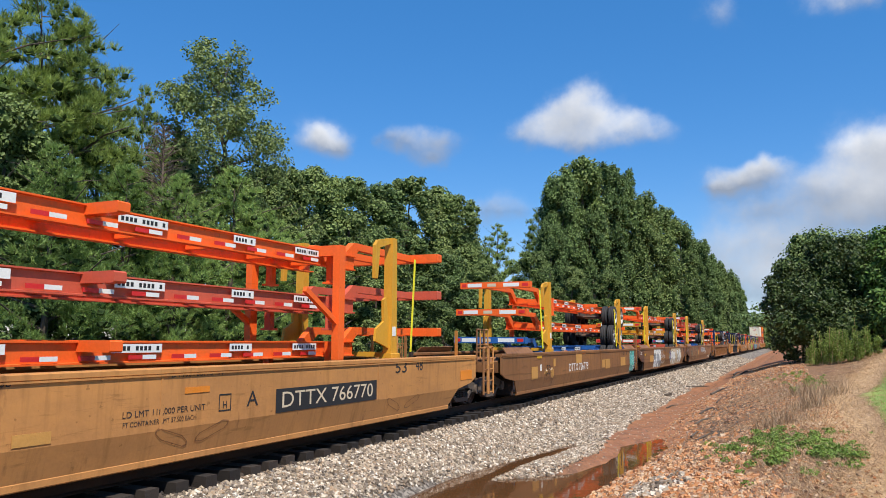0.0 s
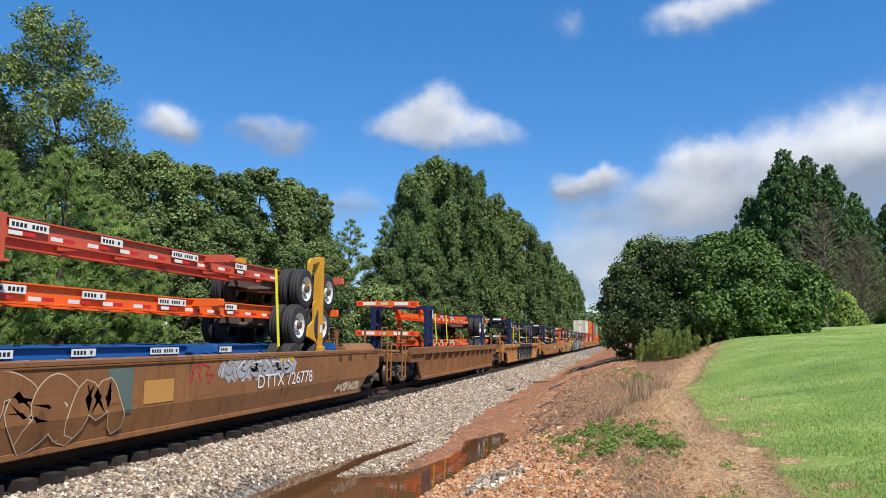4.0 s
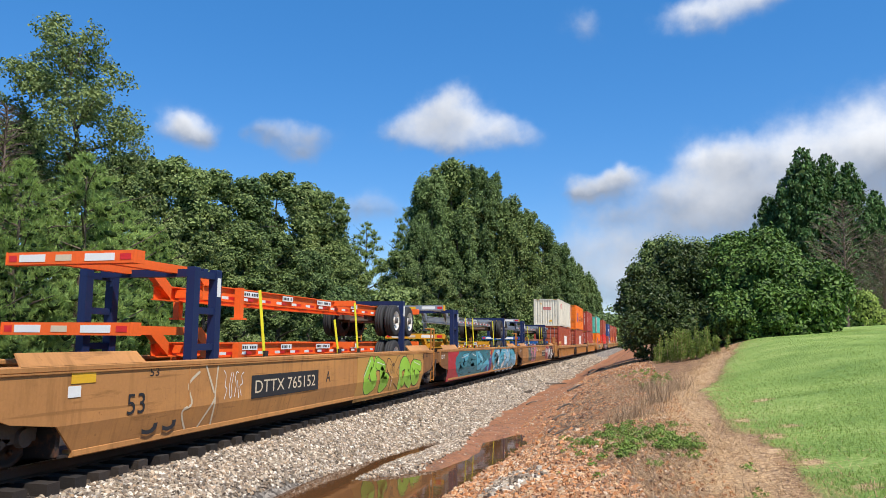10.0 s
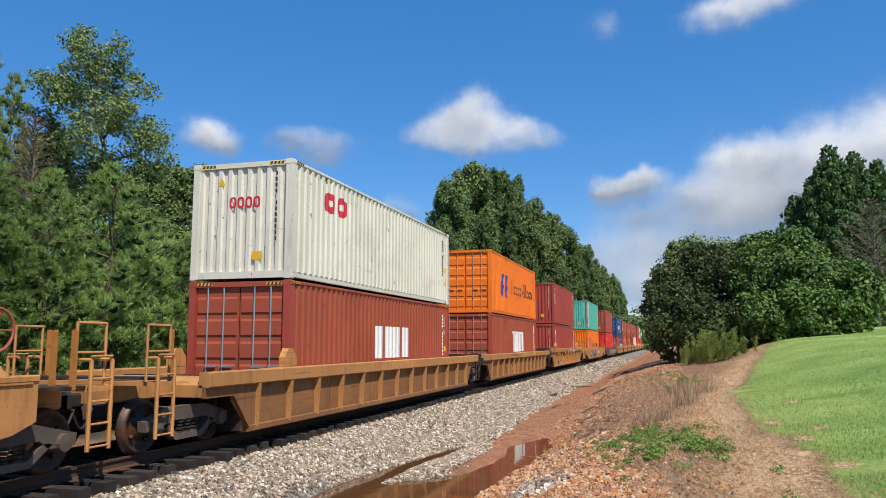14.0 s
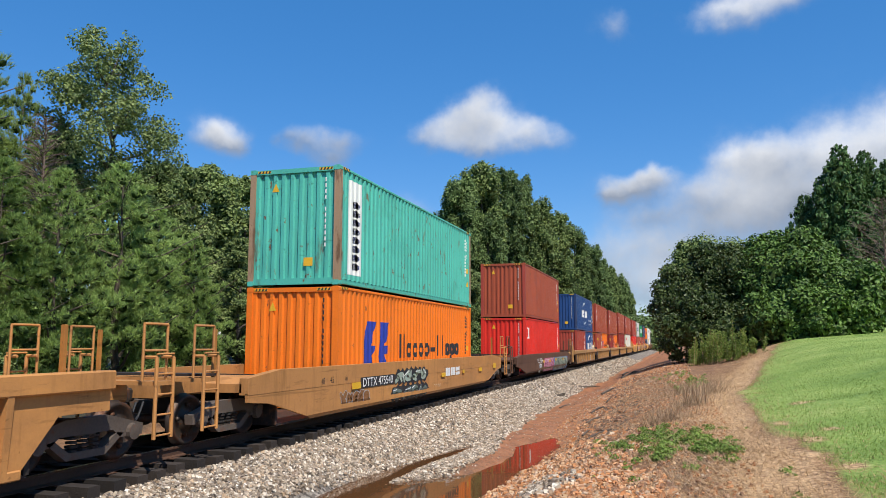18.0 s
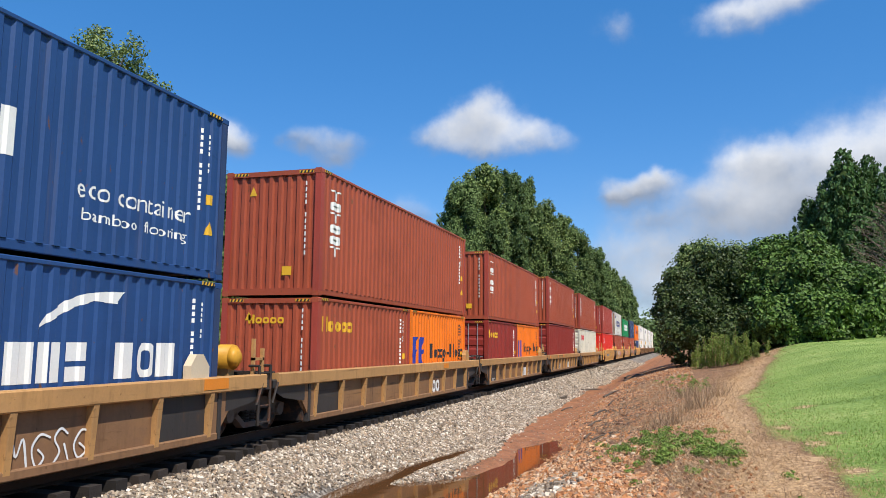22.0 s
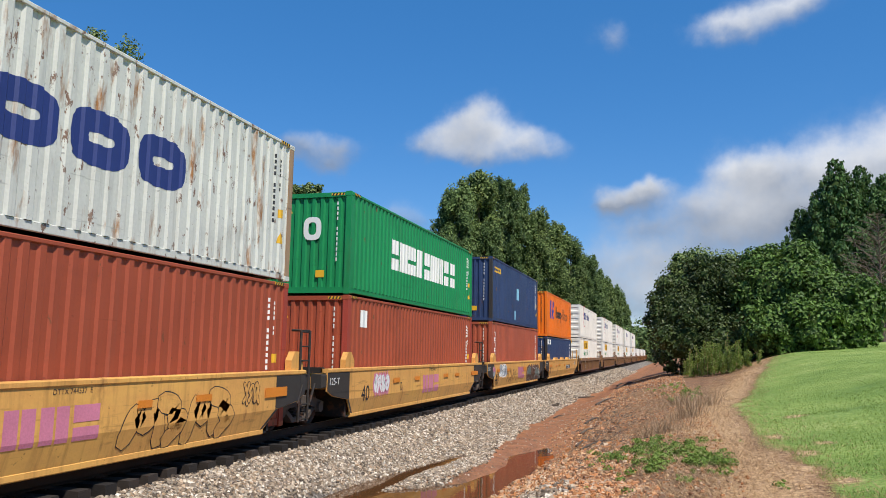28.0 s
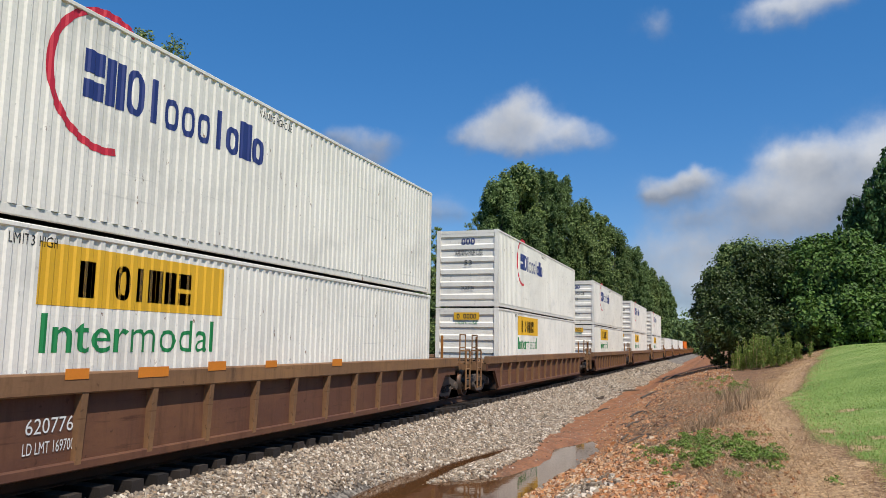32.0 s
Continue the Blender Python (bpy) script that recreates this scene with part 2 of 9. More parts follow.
MAT = {
    "yellow_car": paint("aged yellow car paint", (0.68, 0.345, 0.10), 0.25, patch=(0.33, 0.15, 0.055)),
    "tan_car": paint("aged tan car paint", (0.44, 0.205, 0.072), 0.2, patch=(0.2, 0.09, 0.04)),
    "orange_car": paint("faded orange car paint", (0.36, 0.150, 0.04), 0.26, patch=(0.19, 0.085, 0.035)),
    "brown_car": paint("rusty brown car paint", (0.235, 0.108, 0.046), 0.3, patch=(0.11, 0.05, 0.03)),
    "oxide_car": paint("red oxide car paint", (0.135, 0.063, 0.042), 0.2, patch=(0.09, 0.04, 0.025)),
    "dark_car": paint("dark rusted car paint", (0.118, 0.062, 0.042), 0.3, patch=(0.06, 0.035, 0.025)),
    "end_black": paint("sooty black end paint", (0.040, 0.036, 0.034), 0.25, patch=(0.09, 0.05, 0.03)),
    "magenta_spray": surface("magenta spray paint", (0.36, 0.045, 0.16), 0.5, vary=0.2),
    "dusty_car": paint("dusty tan car paint", (0.43, 0.235, 0.095), 0.22, patch=(0.2, 0.1, 0.045)),
    "umber_car": paint("weathered umber car paint", (0.225, 0.122, 0.064), 0.3, patch=(0.10, 0.06, 0.04)),
    "worn_post": paint("worn rusty corner post", (0.34, 0.22, 0.13), 0.4, patch=(0.12, 0.06, 0.03)),
    "steel": surface("dirty dark steel", (0.032, 0.025, 0.021), 0.7, 0.3, 0.3, patch=RUST, amount=0.4),
    "grime": surface("brake dust grime", (0.092, 0.068, 0.052), 0.85, 0.0, 0.35, patch=RUST, amount=0.4),
    "wheel": surface("worn wheel steel", (0.065, 0.047, 0.036), 0.55, 0.6, 0.3, patch=RUST, amount=0.5),
    "rail": surface("rail side rust", (0.085, 0.04, 0.022), 0.8, 0.2, 0.3),
    "railtop": surface("polished rail head", (0.5, 0.48, 0.45), 0.28, 1.0, 0.1, bump=0.02),
    "tie": surface("creosoted timber", (0.026, 0.018, 0.013), 0.9, 0.0, 0.5, 2.0, 40, 0.5, patch=(0.07, 0.045, 0.03), amount=0.3, random=0.5, coords="Object"),
    "tyre": surface("tyre rubber", (0.022, 0.021, 0.021), 0.8, 0.0, 0.25, grain=60),
    "rim": surface("white steel rim", (0.62, 0.58, 0.52), 0.5, 0.0, 0.15, patch=(0.25, 0.14, 0.08), amount=0.35),
    "rim_dark": surface("dark steel rim", (0.10, 0.09, 0.085), 0.5, 0.3, 0.2),
    "ch_orange": paint("orange chassis paint", (0.84, 0.13, 0.02), 0.08),
    "ch_red": paint("faded red chassis paint", (0.55, 0.10, 0.055), 0.12, patch=(0.5, 0.22, 0.16)),
    "ch_blue": paint("blue chassis paint", (0.022, 0.11, 0.34), 0.06),
    "ch_navy": paint("navy rack paint", (0.012, 0.022, 0.075), 0.08),
    "ch_black": paint("black chassis paint", (0.014, 0.015, 0.017), 0.05),
    "ch_yellow": paint("yellow chassis paint", (0.62, 0.30, 0.02), 0.1),
    "ch_galv": surface("galvanised steel", (0.42, 0.44, 0.46), 0.42, 0.7, 0.15, 4.0),
    "rack": paint("yellow rack paint", (0.60, 0.30, 0.03), 0.15),
    "strap": surface("yellow webbing", (0.75, 0.66, 0.02), 0.8, vary=0.1),
    "white": surface("white marking", (0.75, 0.74, 0.70), 0.6, vary=0.08, patch=(0.45, 0.36, 0.28), amount=0.12),
    "cream": surface("cream marking", (0.62, 0.50, 0.34), 0.6, vary=0.1),
    "black": surface("black marking", (0.018, 0.018, 0.02), 0.6, vary=0.2),
    "red_mark": surface("red reflector", (0.6, 0.02, 0.02), 0.4, vary=0.1),
    "yellow_mark": surface("yellow marking", (0.72, 0.40, 0.02), 0.5, vary=0.1),
    "navy_mark": surface("navy lettering", (0.02, 0.035, 0.16), 0.5, vary=0.1),
    "blue_mark": surface("blue lettering", (0.02, 0.04, 0.30), 0.5, vary=0.1),
    "green_mark": surface("green lettering", (0.01, 0.20, 0.055), 0.5, vary=0.1),
    "crimson_mark": surface("crimson lettering", (0.55, 0.02, 0.04), 0.5, vary=0.1),
    "orange_mark": surface("orange reflector patch", (0.70, 0.22, 0.02), 0.5, vary=0.12),
    "primer": surface("yellow primer patch", (0.50, 0.25, 0.06), 0.6, vary=0.15),
    "teal_spray": surface("teal spray paint", (0.06, 0.42, 0.36), 0.5, vary=0.1),
    "lime_spray": surface("lime spray paint", (0.30, 0.55, 0.05), 0.5, vary=0.2),
    "sky_spray": surface("pale blue spray paint", (0.22, 0.46, 0.60), 0.5, vary=0.2),
    "pink_spray": surface("pink spray paint", (0.60, 0.20, 0.28), 0.5, vary=0.2),
    "slate_spray": surface("grey green spray paint", (0.10, 0.14, 0.12), 0.5, vary=0.2),
    "violet_spray": surface("violet spray paint", (0.10, 0.05, 0.22), 0.5, vary=0.2),
    "red_spray": surface("red spray paint", (0.45, 0.03, 0.04), 0.5, vary=0.2),
    "sage_spray": surface("sage green spray paint", (0.30, 0.36, 0.28), 0.5, vary=0.2),
    "aqua_spray": surface("aqua spray paint", (0.08, 0.36, 0.46), 0.5, vary=0.2),
    "deep_teal_spray": surface("deep teal spray paint", (0.035, 0.17, 0.20), 0.5, vary=0.2),
    "denim_spray": surface("blue spray paint", (0.09, 0.20, 0.45), 0.5, vary=0.2),
    "grey_spray": surface("grey spray paint", (0.36, 0.38, 0.40), 0.5, vary=0.2),
    "c_maroon": paint("maroon container paint", (0.345, 0.058, 0.038), 0.07),
    "c_brown": paint("red brown container paint", (0.335, 0.072, 0.034), 0.08),
    "c_rust": paint("orange brown container paint", (0.36, 0.085, 0.045), 0.1),
    "c_red": paint("red container paint", (0.64, 0.030, 0.018), 0.04),
    "c_orange": paint("orange container paint", (0.80, 0.175, 0.012), 0.04),
    "c_teal": paint("teal container paint", (0.085, 0.43, 0.335), 0.26, patch=(0.14, 0.08, 0.045)),
    "c_green": paint("green container paint", (0.012, 0.23, 0.075), 0.08),
    "c_navy": paint("navy container paint", (0.030, 0.052, 0.125), 0.2),
    "c_blue": paint("blue container paint", (0.020, 0.062, 0.185), 0.05),
    "c_plum": paint("plum container paint", (0.25, 0.030, 0.022), 0.07),
    "c_cream": paint("cream container paint", (0.66, 0.62, 0.50), 0.1, patch=(0.35, 0.2, 0.1)),
    "c_grey": paint("pale grey container paint", (0.60, 0.60, 0.54), 0.36, patch=(0.30, 0.14, 0.05)),
    "c_white": paint("white container paint", (0.80, 0.755, 0.665), 0.05, patch=(0.5, 0.42, 0.34)),
    "bark": surface("bark", (0.10, 0.075, 0.055), 0.9, vary=0.35, scale=2.0, bump=0.6, coords="Object"),
    "deadwood": surface("dead twigs", (0.165, 0.115, 0.09), 0.9, vary=0.25),
}


def leafy(name, a, b, trans=0.35, rough=0.55, spec=0.3):
    """Leaves: colour varies leaf by leaf, some light comes through."""
    m = bpy.data.materials.new(name)
    m.use_nodes = True
    nt = m.node_tree
    p = nt.nodes["Principled BSDF"]
    geo = nt.nodes.new("ShaderNodeNewGeometry")
    info = nt.nodes.new("ShaderNodeObjectInfo")
    tc = nt.nodes.new("ShaderNodeTexCoord")
    n = nt.nodes.new("ShaderNodeTexNoise")
    n.inputs["Scale"].default_value = 0.35
    nt.links.new(tc.outputs["Object"], n.inputs["Vector"])
    f = calc(nt, "ADD", calc(nt, "MULTIPLY", geo.outputs["Random Per Island"], 0.45),
             calc(nt, "ADD", calc(nt, "MULTIPLY", n.outputs["Fac"], 0.6), calc(nt, "MULTIPLY", info.outputs["Random"], 0.3)))
    ramp = nt.nodes.new("ShaderNodeValToRGB")
    ramp.color_ramp.elements[0].position, ramp.color_ramp.elements[1].position = 0.25, 1.0
    ramp.color_ramp.elements[0].color, ramp.color_ramp.elements[1].color = (*a, 1), (*b, 1)
    nt.links.new(f, ramp.inputs[0])
    nt.links.new(ramp.outputs[0], p.inputs["Base Color"])
    p.inputs["Roughness"].default_value = rough
    p.inputs["Specular IOR Level"].default_value = spec
    tr = nt.nodes.new("ShaderNodeBsdfTranslucent")
    nt.links.new(ramp.outputs[0], tr.inputs[0])
    mx = nt.nodes.new("ShaderNodeMixShader")
    mx.inputs[0].default_value = trans
    nt.links.new(p.outputs[0], mx.inputs[1])
    nt.links.new(tr.outputs[0], mx.inputs[2])
    nt.links.new(mx.outputs[0], nt.nodes["Material Output"].inputs[0])
    return m


MAT["leaf"] = leafy("broad leaves", (0.034, 0.068, 0.017), (0.245, 0.31, 0.092), 0.14)
MAT["leaf_dark"] = leafy("dark broad leaves", (0.024, 0.054, 0.015), (0.19, 0.265, 0.08), 0.12)
MAT["leaf_light"] = leafy("light broad leaves", (0.06, 0.10, 0.026), (0.31, 0.37, 0.12), 0.18)
MAT["leaf_yellow"] = leafy("yellow green leaves", (0.10, 0.15, 0.025), (0.34, 0.42, 0.09), 0.3)
MAT["leaf_weed"] = leafy("green weed leaves", (0.055, 0.10, 0.017), (0.29, 0.41, 0.075), 0.22)
MAT["needle"] = leafy("pine needles", (0.075, 0.155, 0.03), (0.42, 0.55, 0.16), 0.3)
MAT["needle_tall"] = leafy("yellow green pine needles", (0.075, 0.13, 0.024), (0.40, 0.49, 0.12), 0.3)
MAT["leaf_bush"] = leafy("dark glossy leaves", (0.012, 0.026, 0.006), (0.105, 0.14, 0.036), 0.06, 0.45, 0.3)
MAT["leaf_vine"] = leafy("climbing vine leaves", (0.011, 0.034, 0.006), (0.125, 0.215, 0.036), 0.1)
MAT["cedar"] = leafy("cedar foliage", (0.014, 0.045, 0.012), (0.11, 0.21, 0.055), 0.08)
# crown cores: the shade between leaves, put into a dark base colour
MAT["shaded_core"] = surface("crown shade as dark green", (0.045, 0.072, 0.022), 0.9, vary=0.6, scale=3.0, grain=9.0, bump=1.0, spec=0.1)
MAT["dry"] = leafy("dry stalks", (0.34, 0.20, 0.10), (0.76, 0.53, 0.29), 0.3)
MAT["deadweed"] = leafy("dead weeds", (0.19, 0.12, 0.07), (0.46, 0.32, 0.19), 0.2)
MAT["blade"] = leafy("lawn blades", (0.085, 0.17, 0.026), (0.36, 0.46, 0.11), 0.5)


def stones(name, cols, rough=0.85):
    m = bpy.data.materials.new(name)
    m.use_nodes = True
    nt = m.node_tree
    p = nt.nodes["Principled BSDF"]
    geo = nt.nodes.new("ShaderNodeNewGeometry")
    ramp = nt.nodes.new("ShaderNodeValToRGB")
    el = ramp.color_ramp.elements
    while len(el) < len(cols):
        el.new(0.5)
    for i, c in enumerate(cols):
        el[i].position = i / (len(cols) - 1)
        el[i].color = (*c, 1)
    nt.links.new(geo.outputs["Random Per Island"], ramp.inputs[0])
    nt.links.new(ramp.outputs[0], p.inputs["Base Color"])
    p.inputs["Roughness"].default_value = rough
    return m


MAT["ballast"] = stones("ballast granite", [(0.065, 0.048, 0.034), (0.29, 0.22, 0.15), (0.45, 0.365, 0.265), (0.14, 0.105, 0.075), (0.40, 0.275, 0.17), (0.74, 0.65, 0.53), (0.075, 0.055, 0.04), (0.36, 0.28, 0.21)])
MAT["dark_ballast"] = stones("dark ballast", [(0.015, 0.011, 0.009), (0.07, 0.048, 0.034), (0.03, 0.022, 0.017), (0.11, 0.08, 0.058), (0.022, 0.016, 0.012)])
MAT["redrock"] = stones("red broken rock", [(0.17, 0.075, 0.035), (0.52, 0.23, 0.085), (0.40, 0.155, 0.055), (0.58, 0.35, 0.18), (0.24, 0.11, 0.055), (0.55, 0.42, 0.29), (0.48, 0.20, 0.075), (0.12, 0.06, 0.035), (0.60, 0.40, 0.22)])


def ground_material():
    m = bpy.data.materials.new("earth, gravel and lawn")
    m.use_nodes = True
    nt = m.node_tree
    p = nt.nodes["Principled BSDF"]
    tc = nt.nodes.new("ShaderNodeTexCoord")
    src = tc.outputs["Object"]

    def noise_tex(scale, detail=6.0, rough=0.6):
        n = nt.nodes.new("ShaderNodeTexNoise")
        n.inputs["Scale"].default_value, n.inputs["Detail"].default_value, n.inputs["Roughness"].default_value = scale, detail, rough
        nt.links.new(src, n.inputs["Vector"])
        return n.outputs["Fac"]

    def ramp(fac, *stops):
        r = nt.nodes.new("ShaderNodeValToRGB")
        el = r.color_ramp.elements
        while len(el) < len(stops):
            el.new(0.5)
        for e, (pos, c) in zip(el, stops):
            e.position, e.color = pos, (*c, 1)
        nt.links.new(fac, r.inputs[0])
        return r.outputs[0]

    def blend(fac, a, b):
        x = nt.nodes.new("ShaderNodeMix")
        x.data_type = "RGBA"
        nt.links.new(fac, x.inputs[0])
        nt.links.new(a, x.inputs[6])
        nt.links.new(b, x.inputs[7])
        return x.outputs[2]

    big, mid, fine, vfine = noise_tex(0.35), noise_tex(2.2), noise_tex(14.0), noise_tex(60.0)
    vor = nt.nodes.new("ShaderNodeTexVoronoi")
    vor.inputs["Scale"].default_value = 17.0
    nt.links.new(src, vor.inputs["Vector"])
    bw = nt.nodes.new("ShaderNodeRGBToBW")
    nt.links.new(vor.outputs["Color"], bw.inputs[0])
    gravel = ramp(bw.outputs[0], (0.1, (0.05, 0.04, 0.032)), (0.5, (0.17, 0.14, 0.11)), (0.9, (0.36, 0.31, 0.25)))
    earth = ramp(calc(nt, "ADD", calc(nt, "MULTIPLY", mid, 0.5), calc(nt, "MULTIPLY", fine, 0.5)), (0.35, (0.07, 0.033, 0.015)), (0.65, (0.36, 0.185, 0.085)))
    clay = ramp(calc(nt, "ADD", calc(nt, "MULTIPLY", mid, 0.65), calc(nt, "MULTIPLY", fine, 0.35)), (0.34, (0.16, 0.062, 0.024)), (0.66, (0.43, 0.18, 0.072)))
    straw = ramp(fine, (0.32, (0.27, 0.15, 0.07)), (0.64, (0.74, 0.50, 0.27)))
    lawn_fac = calc(nt, "ADD", calc(nt, "MULTIPLY", fine, 0.55), calc(nt, "MULTIPLY", big, 0.45))
    lawn = ramp(lawn_fac, (0.34, (0.085, 0.165, 0.022)), (0.5, (0.21, 0.31, 0.052)), (0.64, (0.40, 0.43, 0.14)))
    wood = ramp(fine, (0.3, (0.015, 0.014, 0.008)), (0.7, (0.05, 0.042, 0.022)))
    at = nt.nodes.new("ShaderNodeVertexColor")
    at.layer_name = "zone"
    sp = nt.nodes.new("ShaderNodeSeparateColor")
    nt.links.new(at.outputs["Color"], sp.inputs[0])

    def edge(v):
        return calc(nt, "MULTIPLY", calc(nt, "SUBTRACT", calc(nt, "ADD", v, calc(nt, "MULTIPLY", calc(nt, "SUBTRACT", fine, 0.5), 0.9)), 0.3), 2.5)

    def clamp(v):
        return calc(nt, "MINIMUM", calc(nt, "MAXIMUM", v, 0.0), 1.0)

    at2 = nt.nodes.new("ShaderNodeVertexColor")
    at2.layer_name = "zone_far"
    sp2 = nt.nodes.new("ShaderNodeSeparateColor")
    nt.links.new(at2.outputs["Color"], sp2.inputs[0])
    col = blend(clamp(edge(sp2.outputs[0])), earth, gravel)
    xyz = nt.nodes.new("ShaderNodeSeparateXYZ")
    nt.links.new(src, xyz.inputs[0])
    # the ground is darker within 1.5 m of the track's centre line
    bed_dark = ramp(bw.outputs[0], (0.1, (0.012, 0.009, 0.007)), (0.9, (0.075, 0.052, 0.038)))
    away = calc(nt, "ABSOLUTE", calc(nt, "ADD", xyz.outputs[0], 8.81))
    col = blend(clamp(calc(nt, "ADD", calc(nt, "MULTIPLY", calc(nt, "SUBTRACT", 1.5, away), 5.0), calc(nt, "SUBTRACT", fine, 0.5))), col, bed_dark)
    col = blend(clamp(edge(sp.outputs[2])), col, clay)
    col = blend(clamp(edge(sp.outputs[1])), col, straw)
    col = blend(clamp(edge(sp.outputs[0])), col, lawn)
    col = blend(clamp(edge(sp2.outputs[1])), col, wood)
    nt.links.new(col, p.inputs["Base Color"])
    wet = clamp(sp2.outputs[2])
    nt.links.new(calc(nt, "SUBTRACT", 0.92, calc(nt, "MULTIPLY", wet, 0.3)), p.inputs["Roughness"])
    bp = nt.nodes.new("ShaderNodeBump")
    bp.inputs["Strength"].default_value, bp.inputs["Distance"].default_value = 0.7, 0.06
    nt.links.new(calc(nt, "ADD", fine, calc(nt, "MULTIPLY", vfine, 0.5)), bp.inputs["Height"])
    nt.links.new(bp.outputs[0], p.inputs["Normal"])
    return m


MAT["ground"] = ground_material()


def water_material():
    m = bpy.data.materials.new("muddy puddle water")
    m.use_nodes = True
    nt = m.node_tree
    p = nt.nodes["Principled BSDF"]
    p.inputs["Base Color"].default_value = (0.10, 0.045, 0.018, 1)
    p.inputs["Roughness"].default_value = 0.04
    p.inputs["IOR"].default_value = 1.33
    tc = nt.nodes.new("ShaderNodeTexCoord")
    n = nt.nodes.new("ShaderNodeTexNoise")
    n.inputs["Scale"].default_value, n.inputs["Detail"].default_value = 3.0, 3.0
    nt.links.new(tc.outputs["Object"], n.inputs["Vector"])
    bp = nt.nodes.new("ShaderNodeBump")
    bp.inputs["Strength"].default_value, bp.inputs["Distance"].default_value = 0.06, 0.02
    nt.links.new(n.outputs["Fac"], bp.inputs["Height"])
    nt.links.new(bp.outputs[0], p.inputs["Normal"])
    return m


MAT["water"] = water_material()


# ---- mesh tools ----
class Shape:
    """Collects vertices and faces of one mesh."""

    def __init__(self):
        self.v, self.f = [], []

    def add(self, verts, faces):
        n = len(self.v)
        self.v += [tuple(p) for p in verts]
        self.f += [tuple(i + n for i in f) for f in faces]
        return self

    def box(self, x0, x1, y0, y1, z0, z1, cut=0.0):
        """A box; cut: bevel of its four long y-edges."""
        if cut:
            c = cut
            ring = [(x0 + c, z0), (x1 - c, z0), (x1, z0 + c), (x1, z1 - c), (x1 - c, z1), (x0 + c, z1), (x0, z1 - c), (x0, z0 + c)]
            return self.bar(ring, y0, y1)
        p = [(x, y, z) for z in (z0, z1) for y in (y0, y1) for x in (x0, x1)]
        return self.add(p, [(0, 2, 3, 1), (4, 5, 7, 6), (0, 1, 5, 4), (2, 6, 7, 3), (0, 4, 6, 2), (1, 3, 7, 5)])

    def bar(self, ring, y0, y1):
        """A closed outline of (x, z), counted anticlockwise from -y, drawn out along y."""
        n = len(ring)
        self.add([(x, y0, z) for x, z in ring] + [(x, y1, z) for x, z in ring],
                 [tuple(range(n)), tuple(range(2 * n - 1, n - 1, -1))] + [(i, i + n, (i + 1) % n + n, (i + 1) % n) for i in range(n)])
        return self

    def slab(self, ring, x0, x1):
        """A closed outline of (y, z) drawn out along x."""
        n = len(ring)
        self.add([(x0, y, z) for y, z in ring] + [(x1, y, z) for y, z in ring],
                 [tuple(range(n - 1, -1, -1)), tuple(range(n, 2 * n))] + [(i, (i + 1) % n, (i + 1) % n + n, i + n) for i in range(n)])
        return self

    def rod(self, a, b, r, n=8, r2=None):
        a, b = Vector(a), Vector(b)
        w = (b - a).normalized()
        s = w.orthogonal().normalized()
        t = w.cross(s)
        r2 = r if r2 is None else r2
        ring = [s * math.cos(2 * math.pi * i / n) + t * math.sin(2 * math.pi * i / n) for i in range(n)]
        self.add([a + q * r for q in ring] + [b + q * r2 for q in ring],
                 [tuple(range(n - 1, -1, -1)), tuple(range(n, 2 * n))] + [(i, (i + 1) % n, (i + 1) % n + n, i + n) for i in range(n)])
        return self

    def lathe(self, prof, center, n=20):
        """A profile of (x, radius) turned round an x-axis through center."""
        cx, cy, cz = center
        k = len(prof)
        vs = [(cx + x, cy + r * math.cos(2 * math.pi * i / n), cz + r * math.sin(2 * math.pi * i / n)) for i in range(n) for x, r in prof]
        fs = [(i * k + j, i * k + j + 1, (i + 1) % n * k + j + 1, (i + 1) % n * k + j) for i in range(n) for j in range(k - 1)]
        return self.add(vs, fs)

    def beam(self, a, b, w, h):
        """A rectangular bar between two points; w across, h upright."""
        a, b = Vector(a), Vector(b)
        d = (b - a).normalized()
        s = d.cross(Vector((0, 0, 1)))
        s = (Vector((1, 0, 0)) if s.length < 0.05 else s.normalized()) * w / 2
        u = s.cross(d).normalized() * h / 2
        p = [c + i * s + j * u for c in (a, b) for i, j in ((-1, -1), (1, -1), (1, 1), (-1, 1))]
        return self.add(p, [(3, 2, 1, 0), (4, 5, 6, 7), (0, 1, 5, 4), (1, 2, 6, 5), (2, 3, 7, 6), (3, 0, 4, 7)])

    def mesh(self, name, material, smooth=False):
        me = bpy.data.meshes.new(name)
        me.from_pydata(self.v, [], self.f)
        bm = bmesh.new()
        bm.from_mesh(me)
        bmesh.ops.recalc_face_normals(bm, faces=bm.faces)
        bm.to_mesh(me)
        bm.free()
        if smooth:
            for p in me.polygons:
                p.use_smooth = True
        me.materials.append(material)
        return me


def part(name, shape, material, parent=None, label="", smooth=False):
    me = shape if isinstance(shape, bpy.types.Mesh) else shape.mesh(name, MAT[material] if isinstance(material, str) else material, smooth)
    ob = new(name, me)
    if parent:
        ob.parent = parent
    if label:
        tagged(ob, label)
    return ob


def thing(name, label, category, group="", kind=""):
    return tagged(new(name), label, category, group, kind)


_words = {}


